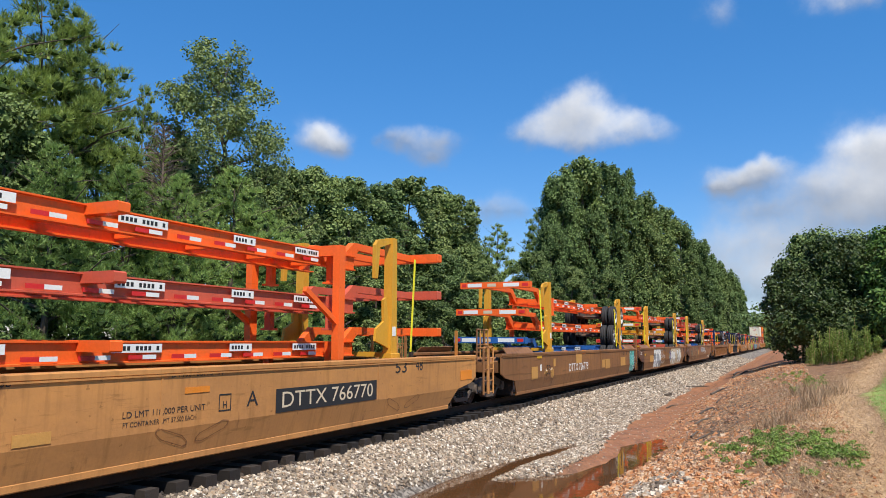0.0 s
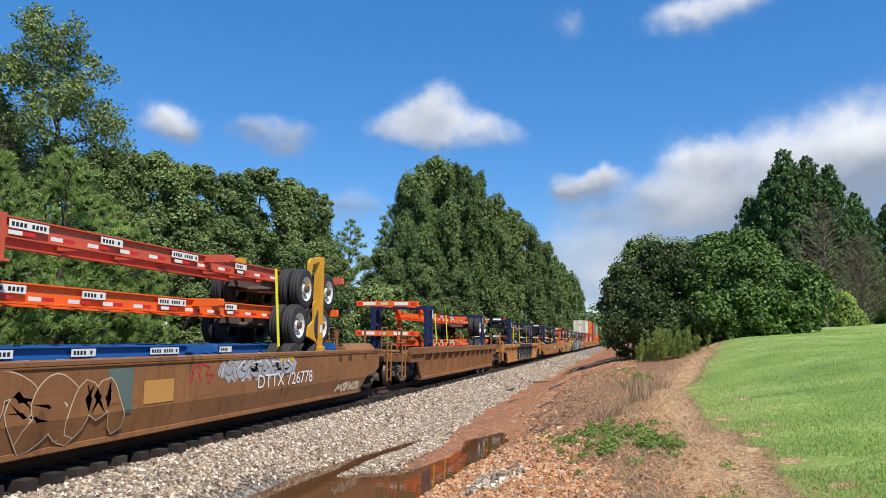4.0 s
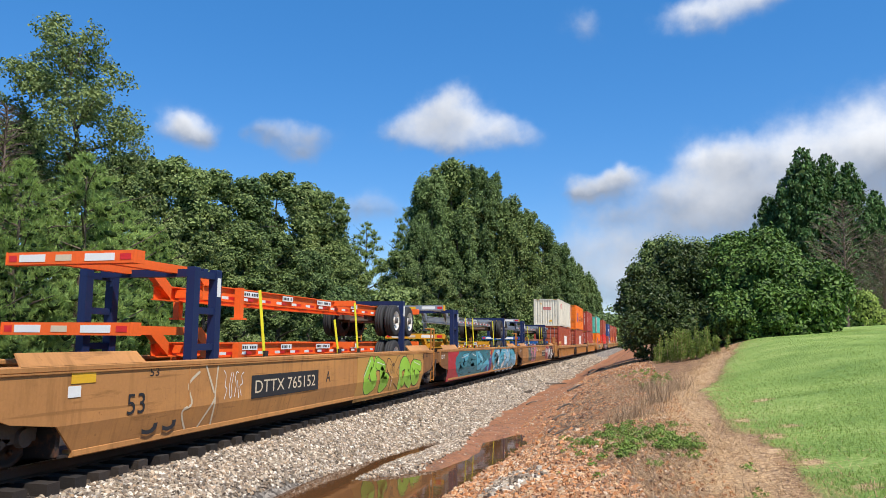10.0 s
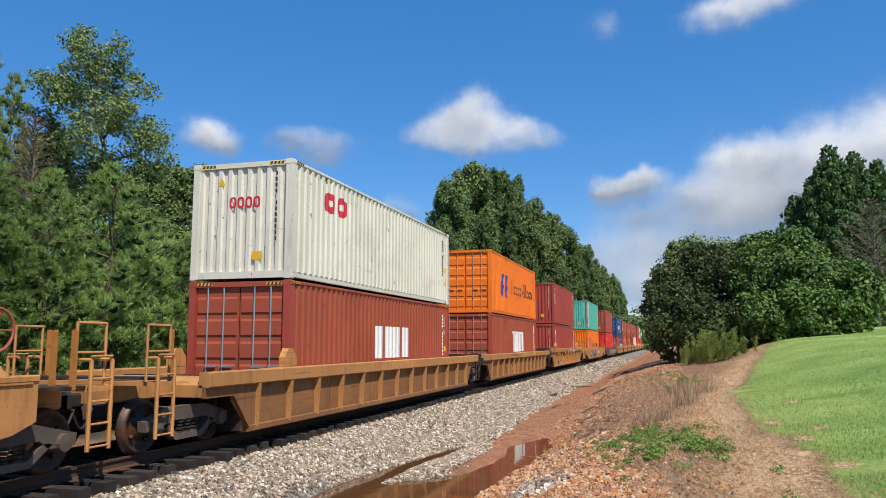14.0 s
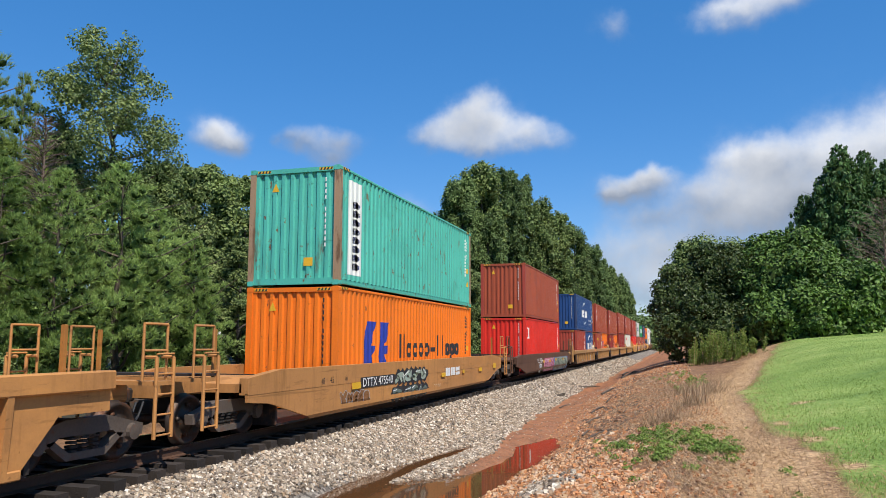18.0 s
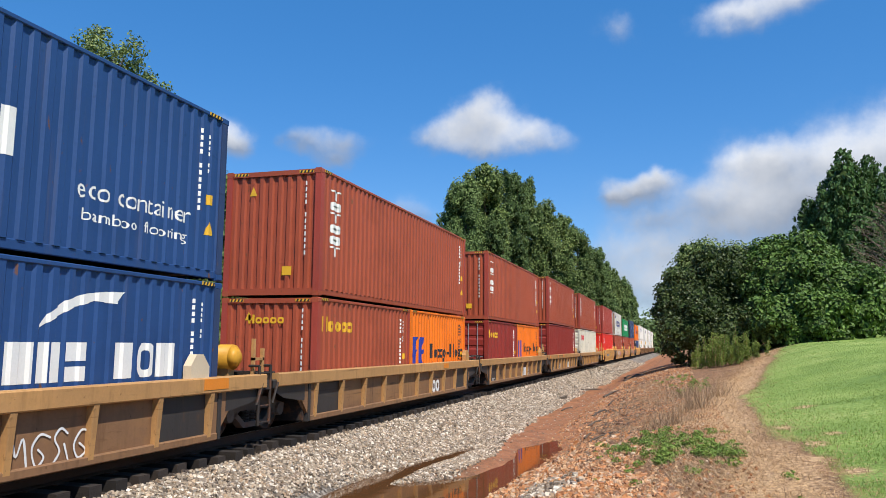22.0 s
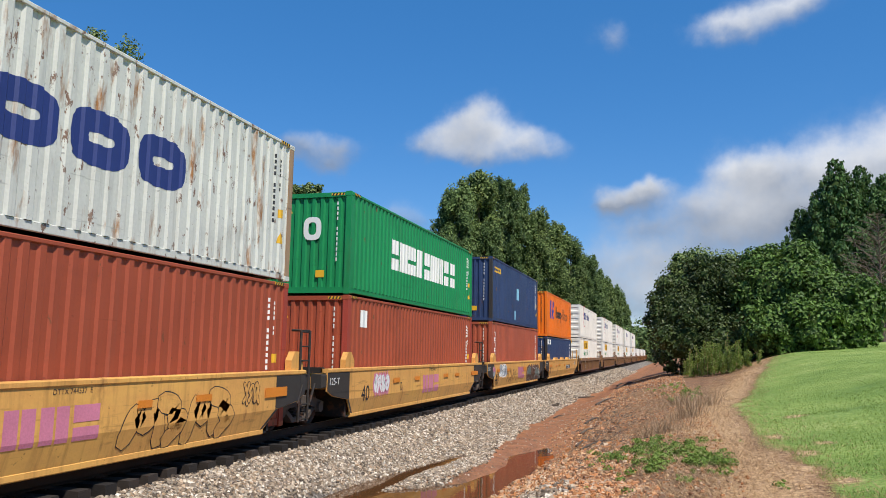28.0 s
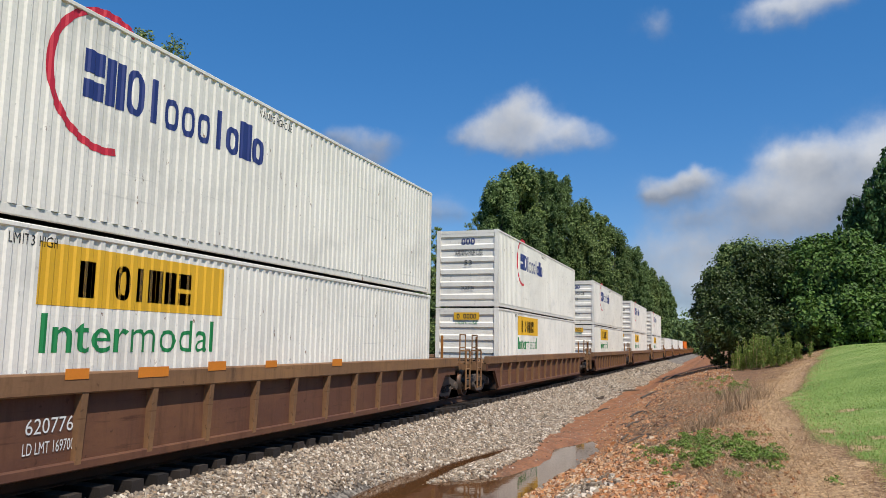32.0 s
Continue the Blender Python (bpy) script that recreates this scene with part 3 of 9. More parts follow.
def words(text, h, y, z, x, material, parent, name="lettering", width=None, label=""):
    """Upright lettering of cap height h on a face that looks along +x, its lower near corner at (y, z)."""
    key = (text, material)
    if key not in _words:
        cu = bpy.data.curves.new("text", "FONT")
        cu.body, cu.size = text, 1.0
        tmp = bpy.data.objects.new("text", cu)
        me = bpy.data.meshes.new_from_object(tmp)
        bpy.data.objects.remove(tmp)
        bpy.data.curves.remove(cu)
        me.materials.clear()
        me.materials.append(MAT[material])
        co = np.zeros(len(me.vertices) * 3)
        me.vertices.foreach_get("co", co)
        co = co.reshape(-1, 3)
        co[:, 0] -= co[:, 0].min()
        hh = max(1e-3, co[:, 1].max())
        ww = co[:, 0].max()
        _words[key] = (co / hh, ww / hh, [tuple(p.vertices) for p in me.polygons])
    co, ww, faces = _words[key]
    sy = (width / ww) if width else h
    sh = Shape()
    sh.v = [(x, y + c[0] * sy, z + c[1] * h) for c in co]
    sh.f = list(faces)
    me = bpy.data.meshes.new(name)
    me.from_pydata(sh.v, [], sh.f)
    me.materials.append(MAT[material])
    ob = new(name, me)
    ob.parent = parent
    if label:
        tagged(ob, label)
    return ob


def plate(y0, y1, z0, z1, x, material, parent, name="marking", label="", t=0.004):
    """A thin painted or stuck-on patch."""
    return part(name, Shape().box(x, x + t, y0, y1, z0, z1), material, parent, label)


STROKES = [  # hooks, curls and claws in a unit box, that spell nothing
    [[(0.05, 0.85), (0.5, 1.0), (0.85, 0.7), (0.5, 0.45), (0.95, 0.08)], [(0.0, 0.05), (0.3, 0.6)]],
    [[(0.95, 0.85), (0.5, 1.0), (0.1, 0.6), (0.4, 0.05), (0.85, 0.3), (0.5, 0.55)]],
    [[(0.25, 0.0), (0.35, 0.55), (0.05, 1.0)], [(0.35, 0.55), (0.85, 1.0)], [(0.35, 0.45), (1.05, 0.05)]],
    [[(-0.05, 0.15), (0.25, 0.95), (0.45, 0.25), (0.75, 1.0), (1.0, 0.0)]],
    [[(0.6, 1.05), (0.1, 0.5), (0.4, 0.0), (0.85, 0.2), (0.55, 0.62)], [(0.9, 1.0), (0.75, 0.6)]],
    [[(0.0, 0.95), (0.65, 0.85), (0.25, 0.45), (0.95, 0.4), (0.45, 0.0)]],
    [[(0.15, 0.0), (0.05, 0.7), (0.5, 1.0), (0.9, 0.6), (0.6, 0.3), (1.0, -0.02)], [(0.35, 0.1), (0.5, 0.55)]],
]


def scrawl(parent, y0, y1, z0, z1, x, fills, line, seed, letters=5, name="graffiti", label=""):
    """Spray-painted letters that nobody can read: fat outlined strokes, two tones and a light, layer upon layer."""
    rnd = random.Random(seed)
    w = (y1 - y0) / letters
    hgt = z1 - z0
    layers = {}

    count = [0]

    def line_of(points, wd, mats):
        """A stroke through the points as one ribbon on a layer of its own; mats: upper and lower colour."""
        fine = []
        for (a, b), (c, d) in zip(points, points[1:]):
            fine += [(a + (c - a) * k / 5, b + (d - b) * k / 5) for k in range(5)]
        fine.append(points[-1])
        for _ in range(4):
            fine = [fine[0]] + [tuple((p[i] + 2 * q[i] + r[i]) / 4 for i in (0, 1)) for p, q, r in zip(fine, fine[1:], fine[2:])] + [fine[-1]]
        count[0] += 1
        dx = x + 0.0006 * count[0]
        n = len(fine)
        tang = []
        for q in range(n):
            (a, b), (c, d) = fine[max(0, q - 1)], fine[min(n - 1, q + 1)]
            l = math.hypot(c - a, d - b) or 1
            tang.append(((c - a) / l, (d - b) / l))
        ext = [(fine[0][0] - tang[0][0] * wd * 0.4, fine[0][1] - tang[0][1] * wd * 0.4)] + fine + [(fine[-1][0] + tang[-1][0] * wd * 0.4, fine[-1][1] + tang[-1][1] * wd * 0.4)]
        tang = [tang[0]] + tang + [tang[-1]]
        rows = []
        for q, ((a, b), (u, v)) in enumerate(zip(ext, tang)):
            ww = wd / 2 * (0.9 + 0.14 * math.sin(q * 0.6 + seed)) * (0.55 if q in (0, n + 1) else 1.0)
            rows.append([(a - v * ww, b + u * ww), (a + v * ww, b - u * ww)])
        lim = lambda q: (dx, q[0], min(z1 + 0.02, max(z0 - 0.02, q[1])))
        for p, q in zip(rows, rows[1:]):
            mid = (p[0][1] + q[1][1]) / 2
            m = mats[0] if mid > z0 + hgt * 0.47 else mats[-1]
            layers.setdefault(m, Shape()).add([lim(p[0]), lim(p[1]), lim(q[1]), lim(q[0])], [(0, 1, 2, 3)])

    tag = line in fills
    bare_car = fills[0].endswith("_car")
    last = -1
    if not tag and not bare_car and letters > 1:
        # a ragged cloud of paint behind the strokes
        n = 14 * letters
        edge = [0.04 * math.sin(0.9 * q + seed) + 0.05 * rnd.random() for q in range(n + 1)]
        base = Shape()
        for q in range(n):
            row = []
            for m in (q, q + 1):
                f = m / n
                tip = min(1.0, f / 0.12, (1 - f) / 0.12) ** 0.5
                row.append((y0 + f * (y1 - y0), z0 + hgt * (0.5 - 0.5 * tip) + edge[m], z1 - hgt * (0.5 - 0.5 * tip) * 0.9 - edge[n - m]))
            (a, lo, hi), (b, lo2, hi2) = row
            base.add([(x, a, lo), (x, b, lo2), (x, b, max(hi2, lo2 + 0.01)), (x, a, max(hi, lo + 0.01))], [(0, 1, 2, 3)])
        tagged(part(name, base, fills[-1] if line in ("white", "cream") or len(fills) > 1 else line, parent), kind="stuff")
    for k in range(letters):
        g = rnd.randrange(len(STROKES))
        while g == last:
            g = rnd.randrange(len(STROKES))
        last = g
        lean, up, tall = rnd.uniform(-0.12, 0.2), rnd.uniform(0, 0.08), rnd.uniform(0.84, 1.0)
        flip = rnd.choice((-1, 1))
        fat = min(0.40 * w, 0.30 * hgt)
        pad = 0.02 if tag else fat / 2 + 0.03

        def at(p):
            a, b = p[0], up + p[1] * (tall - up)
            return (y0 + 0.05 * w * letters * (not tag) + (k + 0.02 + a * (0.9 if tag else 1.05) + lean * (b - 0.5)) * w * (1.0 if tag else 0.88), z0 + pad + b * (hgt - 2 * pad))

        strokes = [[at((p[0] * flip + (1 - flip) / 2 + rnd.uniform(-0.08, 0.08), p[1] + rnd.uniform(-0.06, 0.06))) for p in s] for s in STROKES[g]]
        if tag:
            for s in strokes:
                line_of(s, max(0.018, min(0.05, 0.1 * w)), (line,))
            continue
        m = fills[k % len(fills)]
        low = fills[(k + 1) % len(fills)] if len(fills) > 1 and k % 3 == 0 else m
        for s in strokes:
            line_of(s, fat + (0.035 if bare_car else 0.055), (line,))
        for s in strokes:
            line_of(s, fat, (m, low))
        if not bare_car:
            s = strokes[0]
            line_of([(a - fat * 0.2, b + fat * 0.12) for a, b in s[:2]], 0.025, ("white" if m != "white" else "grey_spray",))
    for mat, sh in sorted(layers.items()):
        tagged(part(name, sh, mat, parent, label), kind="stuff")


def hollow(parent, y0, y1, z0, z1, x, mat, seed, letters, wd=0.045):
    """Sprayed outlines of swollen letters, with nothing inside."""
    rnd = random.Random(seed)
    w = (y1 - y0) / letters
    sh = Shape()
    for k in range(letters):
        c, h = y0 + (k + 0.5) * w, z1 - z0
        top = rnd.uniform(0.85, 1.0)
        pts = []
        for q in range(25):
            a = math.pi * (-0.08 + 1.16 * q / 24)
            pts.append((c + 0.46 * w * math.cos(a) * (1 + 0.08 * math.sin(5 * a + seed)), z0 + h * (0.12 + (top - 0.12) * max(-0.1, math.sin(a)) ** 0.55 if math.sin(a) > 0 else 0.02)))
        runs = [pts, [(c - 0.15 * w, z0 + h * rnd.uniform(0.35, 0.6)), (c - 0.18 * w, z0 + h * 0.05)], [(c + 0.05 * w, z0 + h * 0.75), (c + 0.12 * w, z0 + h * rnd.uniform(0.1, 0.4)), (c + 0.2 * w, z0 + h * 0.02)]]
        for r in runs:
            for (a, b), (e, d) in zip(r, r[1:]):
                l = math.hypot(e - a, d - b) or 1
                nx, ny = -(d - b) / l * wd / 2, (e - a) / l * wd / 2
                sh.add([(x, a + nx, b + ny), (x, a - nx, b - ny), (x, e - nx, d - ny), (x, e + nx, d + ny)], [(0, 1, 2, 3)])
    tagged(part("graffiti", sh, mat, parent), kind="stuff")


def sprayed_ribs(car, y0, y1, mat, top, bot=0.14, W=1.46, L=19.9):
    """One colour sprayed over the panel, the ribs and the chord of a ribbed side."""
    plate(y0, y1, bot + 0.10, top - 0.262, W - 0.129, mat, car, "sprayed_ground", "sprayed black ground")
    plate(y0, y1, top - 0.25, top - 0.02, W + 0.001, mat, car, "sprayed_ground")
    plate(y0, y1, bot - 0.01, bot + 0.075, W - 0.059, mat, car, "sprayed_ground")
    n = round((L - 3.4) / 1.28)
    for k in range(n + 1):
        y = 1.7 + k * (L - 3.4) / n
        if y0 < y < y1:
            a, b, c, d = W - 0.006, W - 0.056, W - 0.13, 0.053
            z0, z1 = bot + 0.04, top - 0.255
            part("sprayed_rib", Shape().add([(a, y - d, z1), (a, y + d, z1), (b, y + d, z0), (b, y - d, z0), (c, y - d, z1), (c, y + d, z1), (c, y + d, z0), (c, y - d, z0)],
                 [(0, 1, 2, 3), (0, 3, 7, 4), (1, 5, 6, 2)]), mat, car)


# ---- ground and track ----
TX = -8.81                            # centre line of the track; rail tops are at z = 0
_lat = np.random.RandomState(5).rand(64, 64)


def vnoise(x, y, s):
    """Smooth value noise about 0, for arrays."""
    x, y = np.asarray(x) / s + 100.5, np.asarray(y) / s + 100.5
    i, j = np.floor(x).astype(int), np.floor(y).astype(int)
    u, v = x - i, y - j
    u, v = u * u * (3 - 2 * u), v * v * (3 - 2 * v)
    g = lambda a, b: _lat[a % 64, b % 64]
    return (g(i, j) * (1 - u) + g(i + 1, j) * u) * (1 - v) + (g(i, j + 1) * (1 - u) + g(i + 1, j + 1) * u) * v - 0.5


def step(a, b, x):
    t = np.clip((np.asarray(x, float) - a) / (b - a), 0, 1)
    return t * t * (3 - 2 * t)


NEAR = ([-400, -60, -22, -14, -12.6, -11.9, -10.35, -7.45, -5.85, -4.8, -3.6, -3.0, -1.6, 0.0, 1.5, 3.0, 400],
        [2.0, 0.8, 0.2, -0.4, -0.85, -0.9, -0.33, -0.32, -0.98, -1.06, -1.04, -0.86, -0.42, -0.02, 0.28, 0.36, 0.36])
FAR = ([-400, -60, -22, -14, -12.6, -11.9, -10.35, -7.45, -5.5, -4.4, -3.2, -2.0, -0.5, 1.0, 3.0, 400],
       [2.0, 0.8, 0.2, -0.4, -0.85, -0.9, -0.33, -0.32, -0.92, -0.95, -0.55, -0.1, 0.3, 0.5, 0.6, 0.6])


def height(x, y):
    x, y = np.asarray(x, float), np.asarray(y, float)
    a, b = np.interp(x, *NEAR), np.interp(x, *FAR)
    k = step(20, 42, y)
    z = a * (1 - k) + b * k
    s = step(1.0, 7.0, x)
    yy = np.clip(y, -40, 62)
    z = z + s * (0.075 * np.clip(x, 0, 40) + 0.019 * yy) * step(-60, 5, y)
    off = step(-7.6, -6.6, x) + step(-10.2, -11.5, x)          # the track bed itself stays even
    z = z + off * (0.10 * vnoise(x, y, 2.6) + 0.05 * vnoise(x, y, 0.8)) * (1 - 0.6 * s)
    ditch = step(-6.5, -6.0, x) * step(-2.2, -2.9, x) * step(24.6, 22.4, y)
    z = z + step(-6.2, -5.2, x) * step(-2.4, -3.4, x) * 0.12 * step(21.3, 25.0, y)         # the ditch floor rises past the puddle
    d = pool(x, y) + 0.22 * vnoise(x, y, 0.55)
    return z * (1 - ditch) + ditch * (-0.985 - np.clip(d * 0.3, -0.11, 0.12))


def pool(x, y):
    """How far inside the puddle's rim a place lies; negative outside."""
    xl = np.interp(y, [1, 3.5, 5.5, 13, 14.4, 15.6, 17.8, 20, 22.4, 24], [-3.8, -4.8, -6.1, -6.15, -5.3, -4.25, -3.9, -4.05, -3.5, -2.9])
    xr = np.interp(y, [1, 3.5, 5.5, 13.2, 16.5, 19.2, 21, 22.4, 24], [-5.8, -4.8, -3.6, -3.39, -3.1, -2.98, -3.1, -3.4, -3.9])
    c = np.interp(y, [12, 13.8, 15.4, 17.7, 20.1], [-5.9, -5.85, -5.75, -5.5, -5.24])
    hw = np.interp(y, [1, 4, 6, 13, 15, 17, 19.5, 20.3, 21], [-0.6, -0.3, 0.4, 0.5, 0.42, 0.32, 0.22, 0.05, -0.4])
    return np.maximum(np.minimum(x - xl, xr - x), hw - np.abs(x - c))


def lawn_edge(y):
    return np.interp(y, [-60, 5, 8, 11, 15.5, 20, 24, 34, 46, 60, 90], [1.8, 1.75, 1.62, 1.55, 1.38, 1.45, 1.75, 3.3, 5.4, 9.0, 18.0])


def build_ground():
    def runs(*r):
        out = []
        for a, b, d in r:
            out += list(np.arange(a, b, d))
        return np.array(out)

    xs = runs((-1500, -300, 300), (-300, -60, 30), (-60, -14, 3), (-14, -10, 0.5), (-10, -7.6, 0.4), (-7.6, 3, 0.14), (3, 8, 0.4), (8, 30, 1.2), (30, 90, 8), (90, 300, 35), (300, 1501, 300))
    ys = runs((-1500, -200, 260), (-200, -20, 20), (-20, 1, 1.5), (1, 30, 0.22), (30, 60, 0.6), (60, 140, 3), (140, 400, 15), (400, 2601, 275))
    X, Y = np.meshgrid(xs, ys)
    Z = height(X, Y)
    nx, ny = len(xs), len(ys)
    idx = np.arange(nx * ny).reshape(ny, nx)
    quads = np.stack([idx[:-1, :-1], idx[:-1, 1:], idx[1:, 1:], idx[1:, :-1]], -1).reshape(-1, 4)
    me = bpy.data.meshes.new("ground")
    me.from_pydata(np.stack([X, Y, Z], -1).reshape(-1, 3).tolist(), [], quads.tolist())
    # zones: lawn, straw, clay / gravel, woodland floor, wet
    wob = vnoise(X, Y, 2.2) * 0.9 + vnoise(X, Y, 0.7) * 0.5
    edge = lawn_edge(Y) + wob * 0.5
    lawn = step(-0.25, 0.45, X - edge)
    straw = step(-1.45, -0.5, X - edge + wob * 0.9) * (1 - lawn) * step(2, -2, X - edge)
    bald = 0
    for cx, cy, ax, ay in ((1.66, 10.9, 0.17, 0.24), (1.95, 10.1, 0.18, 0.26), (1.85, 12.2, 0.2, 0.3), (2.3, 13.6, 0.2, 0.3), (2.1, 8.4, 0.2, 0.2), (3.2, 11.8, 0.2, 0.2), (2.6, 18.5, 0.3, 0.5), (3.6, 15.5, 0.2, 0.3), (1.75, 15.0, 0.15, 0.5)):
        bald = np.maximum(bald, np.exp(-((X - cx) / ax) ** 2 - ((Y - cy) / ay) ** 2))
    lawn = lawn * (1 - bald)
    straw = np.maximum(straw, bald)
    clay = step(-5.6, -5.0, X) * step(-2.2, -2.9, X + 0.6 * wob) * step(12, 20, Y)
    clay = np.maximum(clay, step(-2.8, -2.0, X) * step(1.2, 0.0, X + wob) * step(38, 46, Y) * 0.8)
    clay = np.maximum(clay, step(-3.2, -2.6, X) * step(0.2, -0.6, X + wob) * step(16, 12, Y + wob) * 0.9)
    gravel = np.clip(step(-13.0, -12.0, X) * step(-5.0, -5.6, X + 0.25 * wob), 0, 1)
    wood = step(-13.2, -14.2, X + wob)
    wet = step(-6.0, -5.6, X) * step(-2.6, -3.4, X) * step(30, 20, Y)
    for name, ch in (("zone", (lawn, straw, clay)), ("zone_far", (gravel, wood, wet))):
        at = me.color_attributes.new(name, "FLOAT_COLOR", "POINT")
        c = np.ones((nx * ny, 4))
        for i, m in enumerate(ch):
            c[:, i] = np.clip(m, 0, 1).reshape(-1)
        at.data.foreach_set("color", c.reshape(-1))
    for p in me.polygons:
        p.use_smooth = True
    me.materials.append(MAT["ground"])
    return tagged(new("ground", me), "grassy bank, red clay ditch and gravel beside a railway", "ground", kind="structure")


def pebble(seed, flat=0.7):
    """A broken stone: a cube's corners pulled about."""
    r = np.random.RandomState(seed)
    v = np.array([(x, y, z) for z in (-1, 1) for y in (-1, 1) for x in (-1, 1)], float)
    v = v * r.uniform(0.55, 1.0, v.shape) * (1, 0.8, flat)
    f = np.array([(0, 2, 3), (0, 3, 1), (4, 5, 7), (4, 7, 6), (0, 1, 5), (0, 5, 4), (2, 6, 7), (2, 7, 3), (0, 4, 6), (0, 6, 2), (1, 3, 7), (1, 7, 5)])
    return v, f


def scatter_stones(name, points, sizes, material, label, category, seed):
    """Loose stones joined in one mesh."""
    r = np.random.RandomState(seed)
    kinds = [pebble(seed * 10 + k) for k in range(6)]
    n = len(points)
    V = np.zeros((n, 8, 3))
    F = np.zeros((n, 12, 3), int)
    for k in range(6):
        sel = np.arange(n) % 6 == k
        v, f = kinds[k]
        m = sel.sum()
        ax = r.normal(size=(m, 3))
        ax /= np.linalg.norm(ax, axis=1)[:, None]
        th = r.uniform(0, 6.28, m)
        c, s = np.cos(th)[:, None, None], np.sin(th)[:, None, None]
        K = np.zeros((m, 3, 3))
        K[:, 0, 1], K[:, 0, 2], K[:, 1, 0], K[:, 1, 2], K[:, 2, 0], K[:, 2, 1] = -ax[:, 2], ax[:, 1], ax[:, 2], -ax[:, 0], -ax[:, 1], ax[:, 0]
        R = np.eye(3)[None] * c + K * s + (1 - c) * ax[:, :, None] * ax[:, None, :]
        V[sel] = np.einsum("mij,kj->mki", R, v) * sizes[sel][:, None, None] + points[sel][:, None, :]
        F[sel] = f[None] + (np.arange(n)[sel] * 8)[:, None, None]
    me = bpy.data.meshes.new(name)
    me.from_pydata(V.reshape(-1, 3).tolist(), [], F.reshape(-1, 3).tolist())
    me.materials.append(MAT[material])
    return tagged(new(name, me), label, category, kind="stuff")


def build_stones():
    r = np.random.RandomState(11)

    def field(n, x0, x1, y0, y1, sink=0.3, s0=0.026, s1=0.055, keep=None):
        x, y = r.uniform(x0, x1, n), r.uniform(y0, y1, n)
        if keep is not None:
            k = keep(x, y)
            x, y = x[k], y[k]
        s = r.uniform(s0, s1, len(x))
        return np.stack([x, y, height(x, y) + s * (0.5 - sink)], 1), s

    def toe(x, y):
        rim = np.interp(y, [4, 12, 15, 18, 20, 22, 26, 60], [-5.8, -5.6, -4.5, -4.3, -4.5, -4.9, -5.0, -4.8]) + 0.5 * vnoise(x, y, 1.6) + 0.3 * (r.rand(len(x)) - 0.5)
        return (x < rim) & (pool(x, y) < 0.02 + 0.12 * r.rand(len(x)))
    sets = [field(40000, -7.44, -4.2, 6, 20, keep=toe, s0=0.018, s1=0.046), field(21000, -7.44, -4.4, 20, 36, keep=toe, s0=0.022, s1=0.05), field(9000, -7.44, -4.6, 36, 62, keep=toe, s0=0.03, s1=0.06),
            field(3000, -7.44, -4.8, 62, 120, keep=toe, s0=0.05, s1=0.09), field(1500, -4.6, -2.4, 12, 40, s0=0.008, s1=0.022, keep=lambda x, y: pool(x, y) < 0)]
    scatter_stones("ballast", np.concatenate([a for a, _ in sets]), np.concatenate([b for _, b in sets]), "ballast",
                   "pale grey crushed granite ballast along the track", "ballast", 3)
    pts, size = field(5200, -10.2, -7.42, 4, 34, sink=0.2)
    scatter_stones("track_bed", pts, size, "dark_ballast", "dark ballast between the ties", "ballast", 13)
    pile = np.random.RandomState(4).normal(size=(260, 2)) * (0.22, 0.42) + (-2.15, 12.4)
    ps = np.random.RandomState(5).uniform(0.03, 0.06, 260)
    scatter_stones("stone_heap", np.column_stack([pile, height(pile[:, 0], pile[:, 1]) + 0.03]), ps, "ballast", "small spill of grey ballast on the red bank", "stones", 9)
    # broken red rock on the near bank
    def rocky(x, y):
        return (x < -0.2 - 0.11 * np.maximum(0, y - 9) + 0.9 * vnoise(x, y, 1.7)) & (x > -3.3 + 0.35 * vnoise(x, y, 1.1)) & (r.rand(len(x)) < np.interp(y, [6, 13, 16, 19, 26, 40], [1, 0.95, 0.6, 0.14, 0.06, 0.04]))
    sets = [field(15000, -3.5, 0.4, 6, 18, s0=0.016, s1=0.052, keep=rocky), field(2600, -3.5, 0.5, 16, 34, s0=0.03, s1=0.08, keep=rocky), field(13000, -3.6, 0.9, 5, 34, s0=0.01, s1=0.03), field(4000, -3.2, 0.6, 30, 60, s0=0.02, s1=0.05)]
    scatter_stones("bank_rock", np.concatenate([a for a, _ in sets]), np.concatenate([b for _, b in sets]), "redrock",
                   "broken red and tan rock on the clay bank", "rocks", 7)


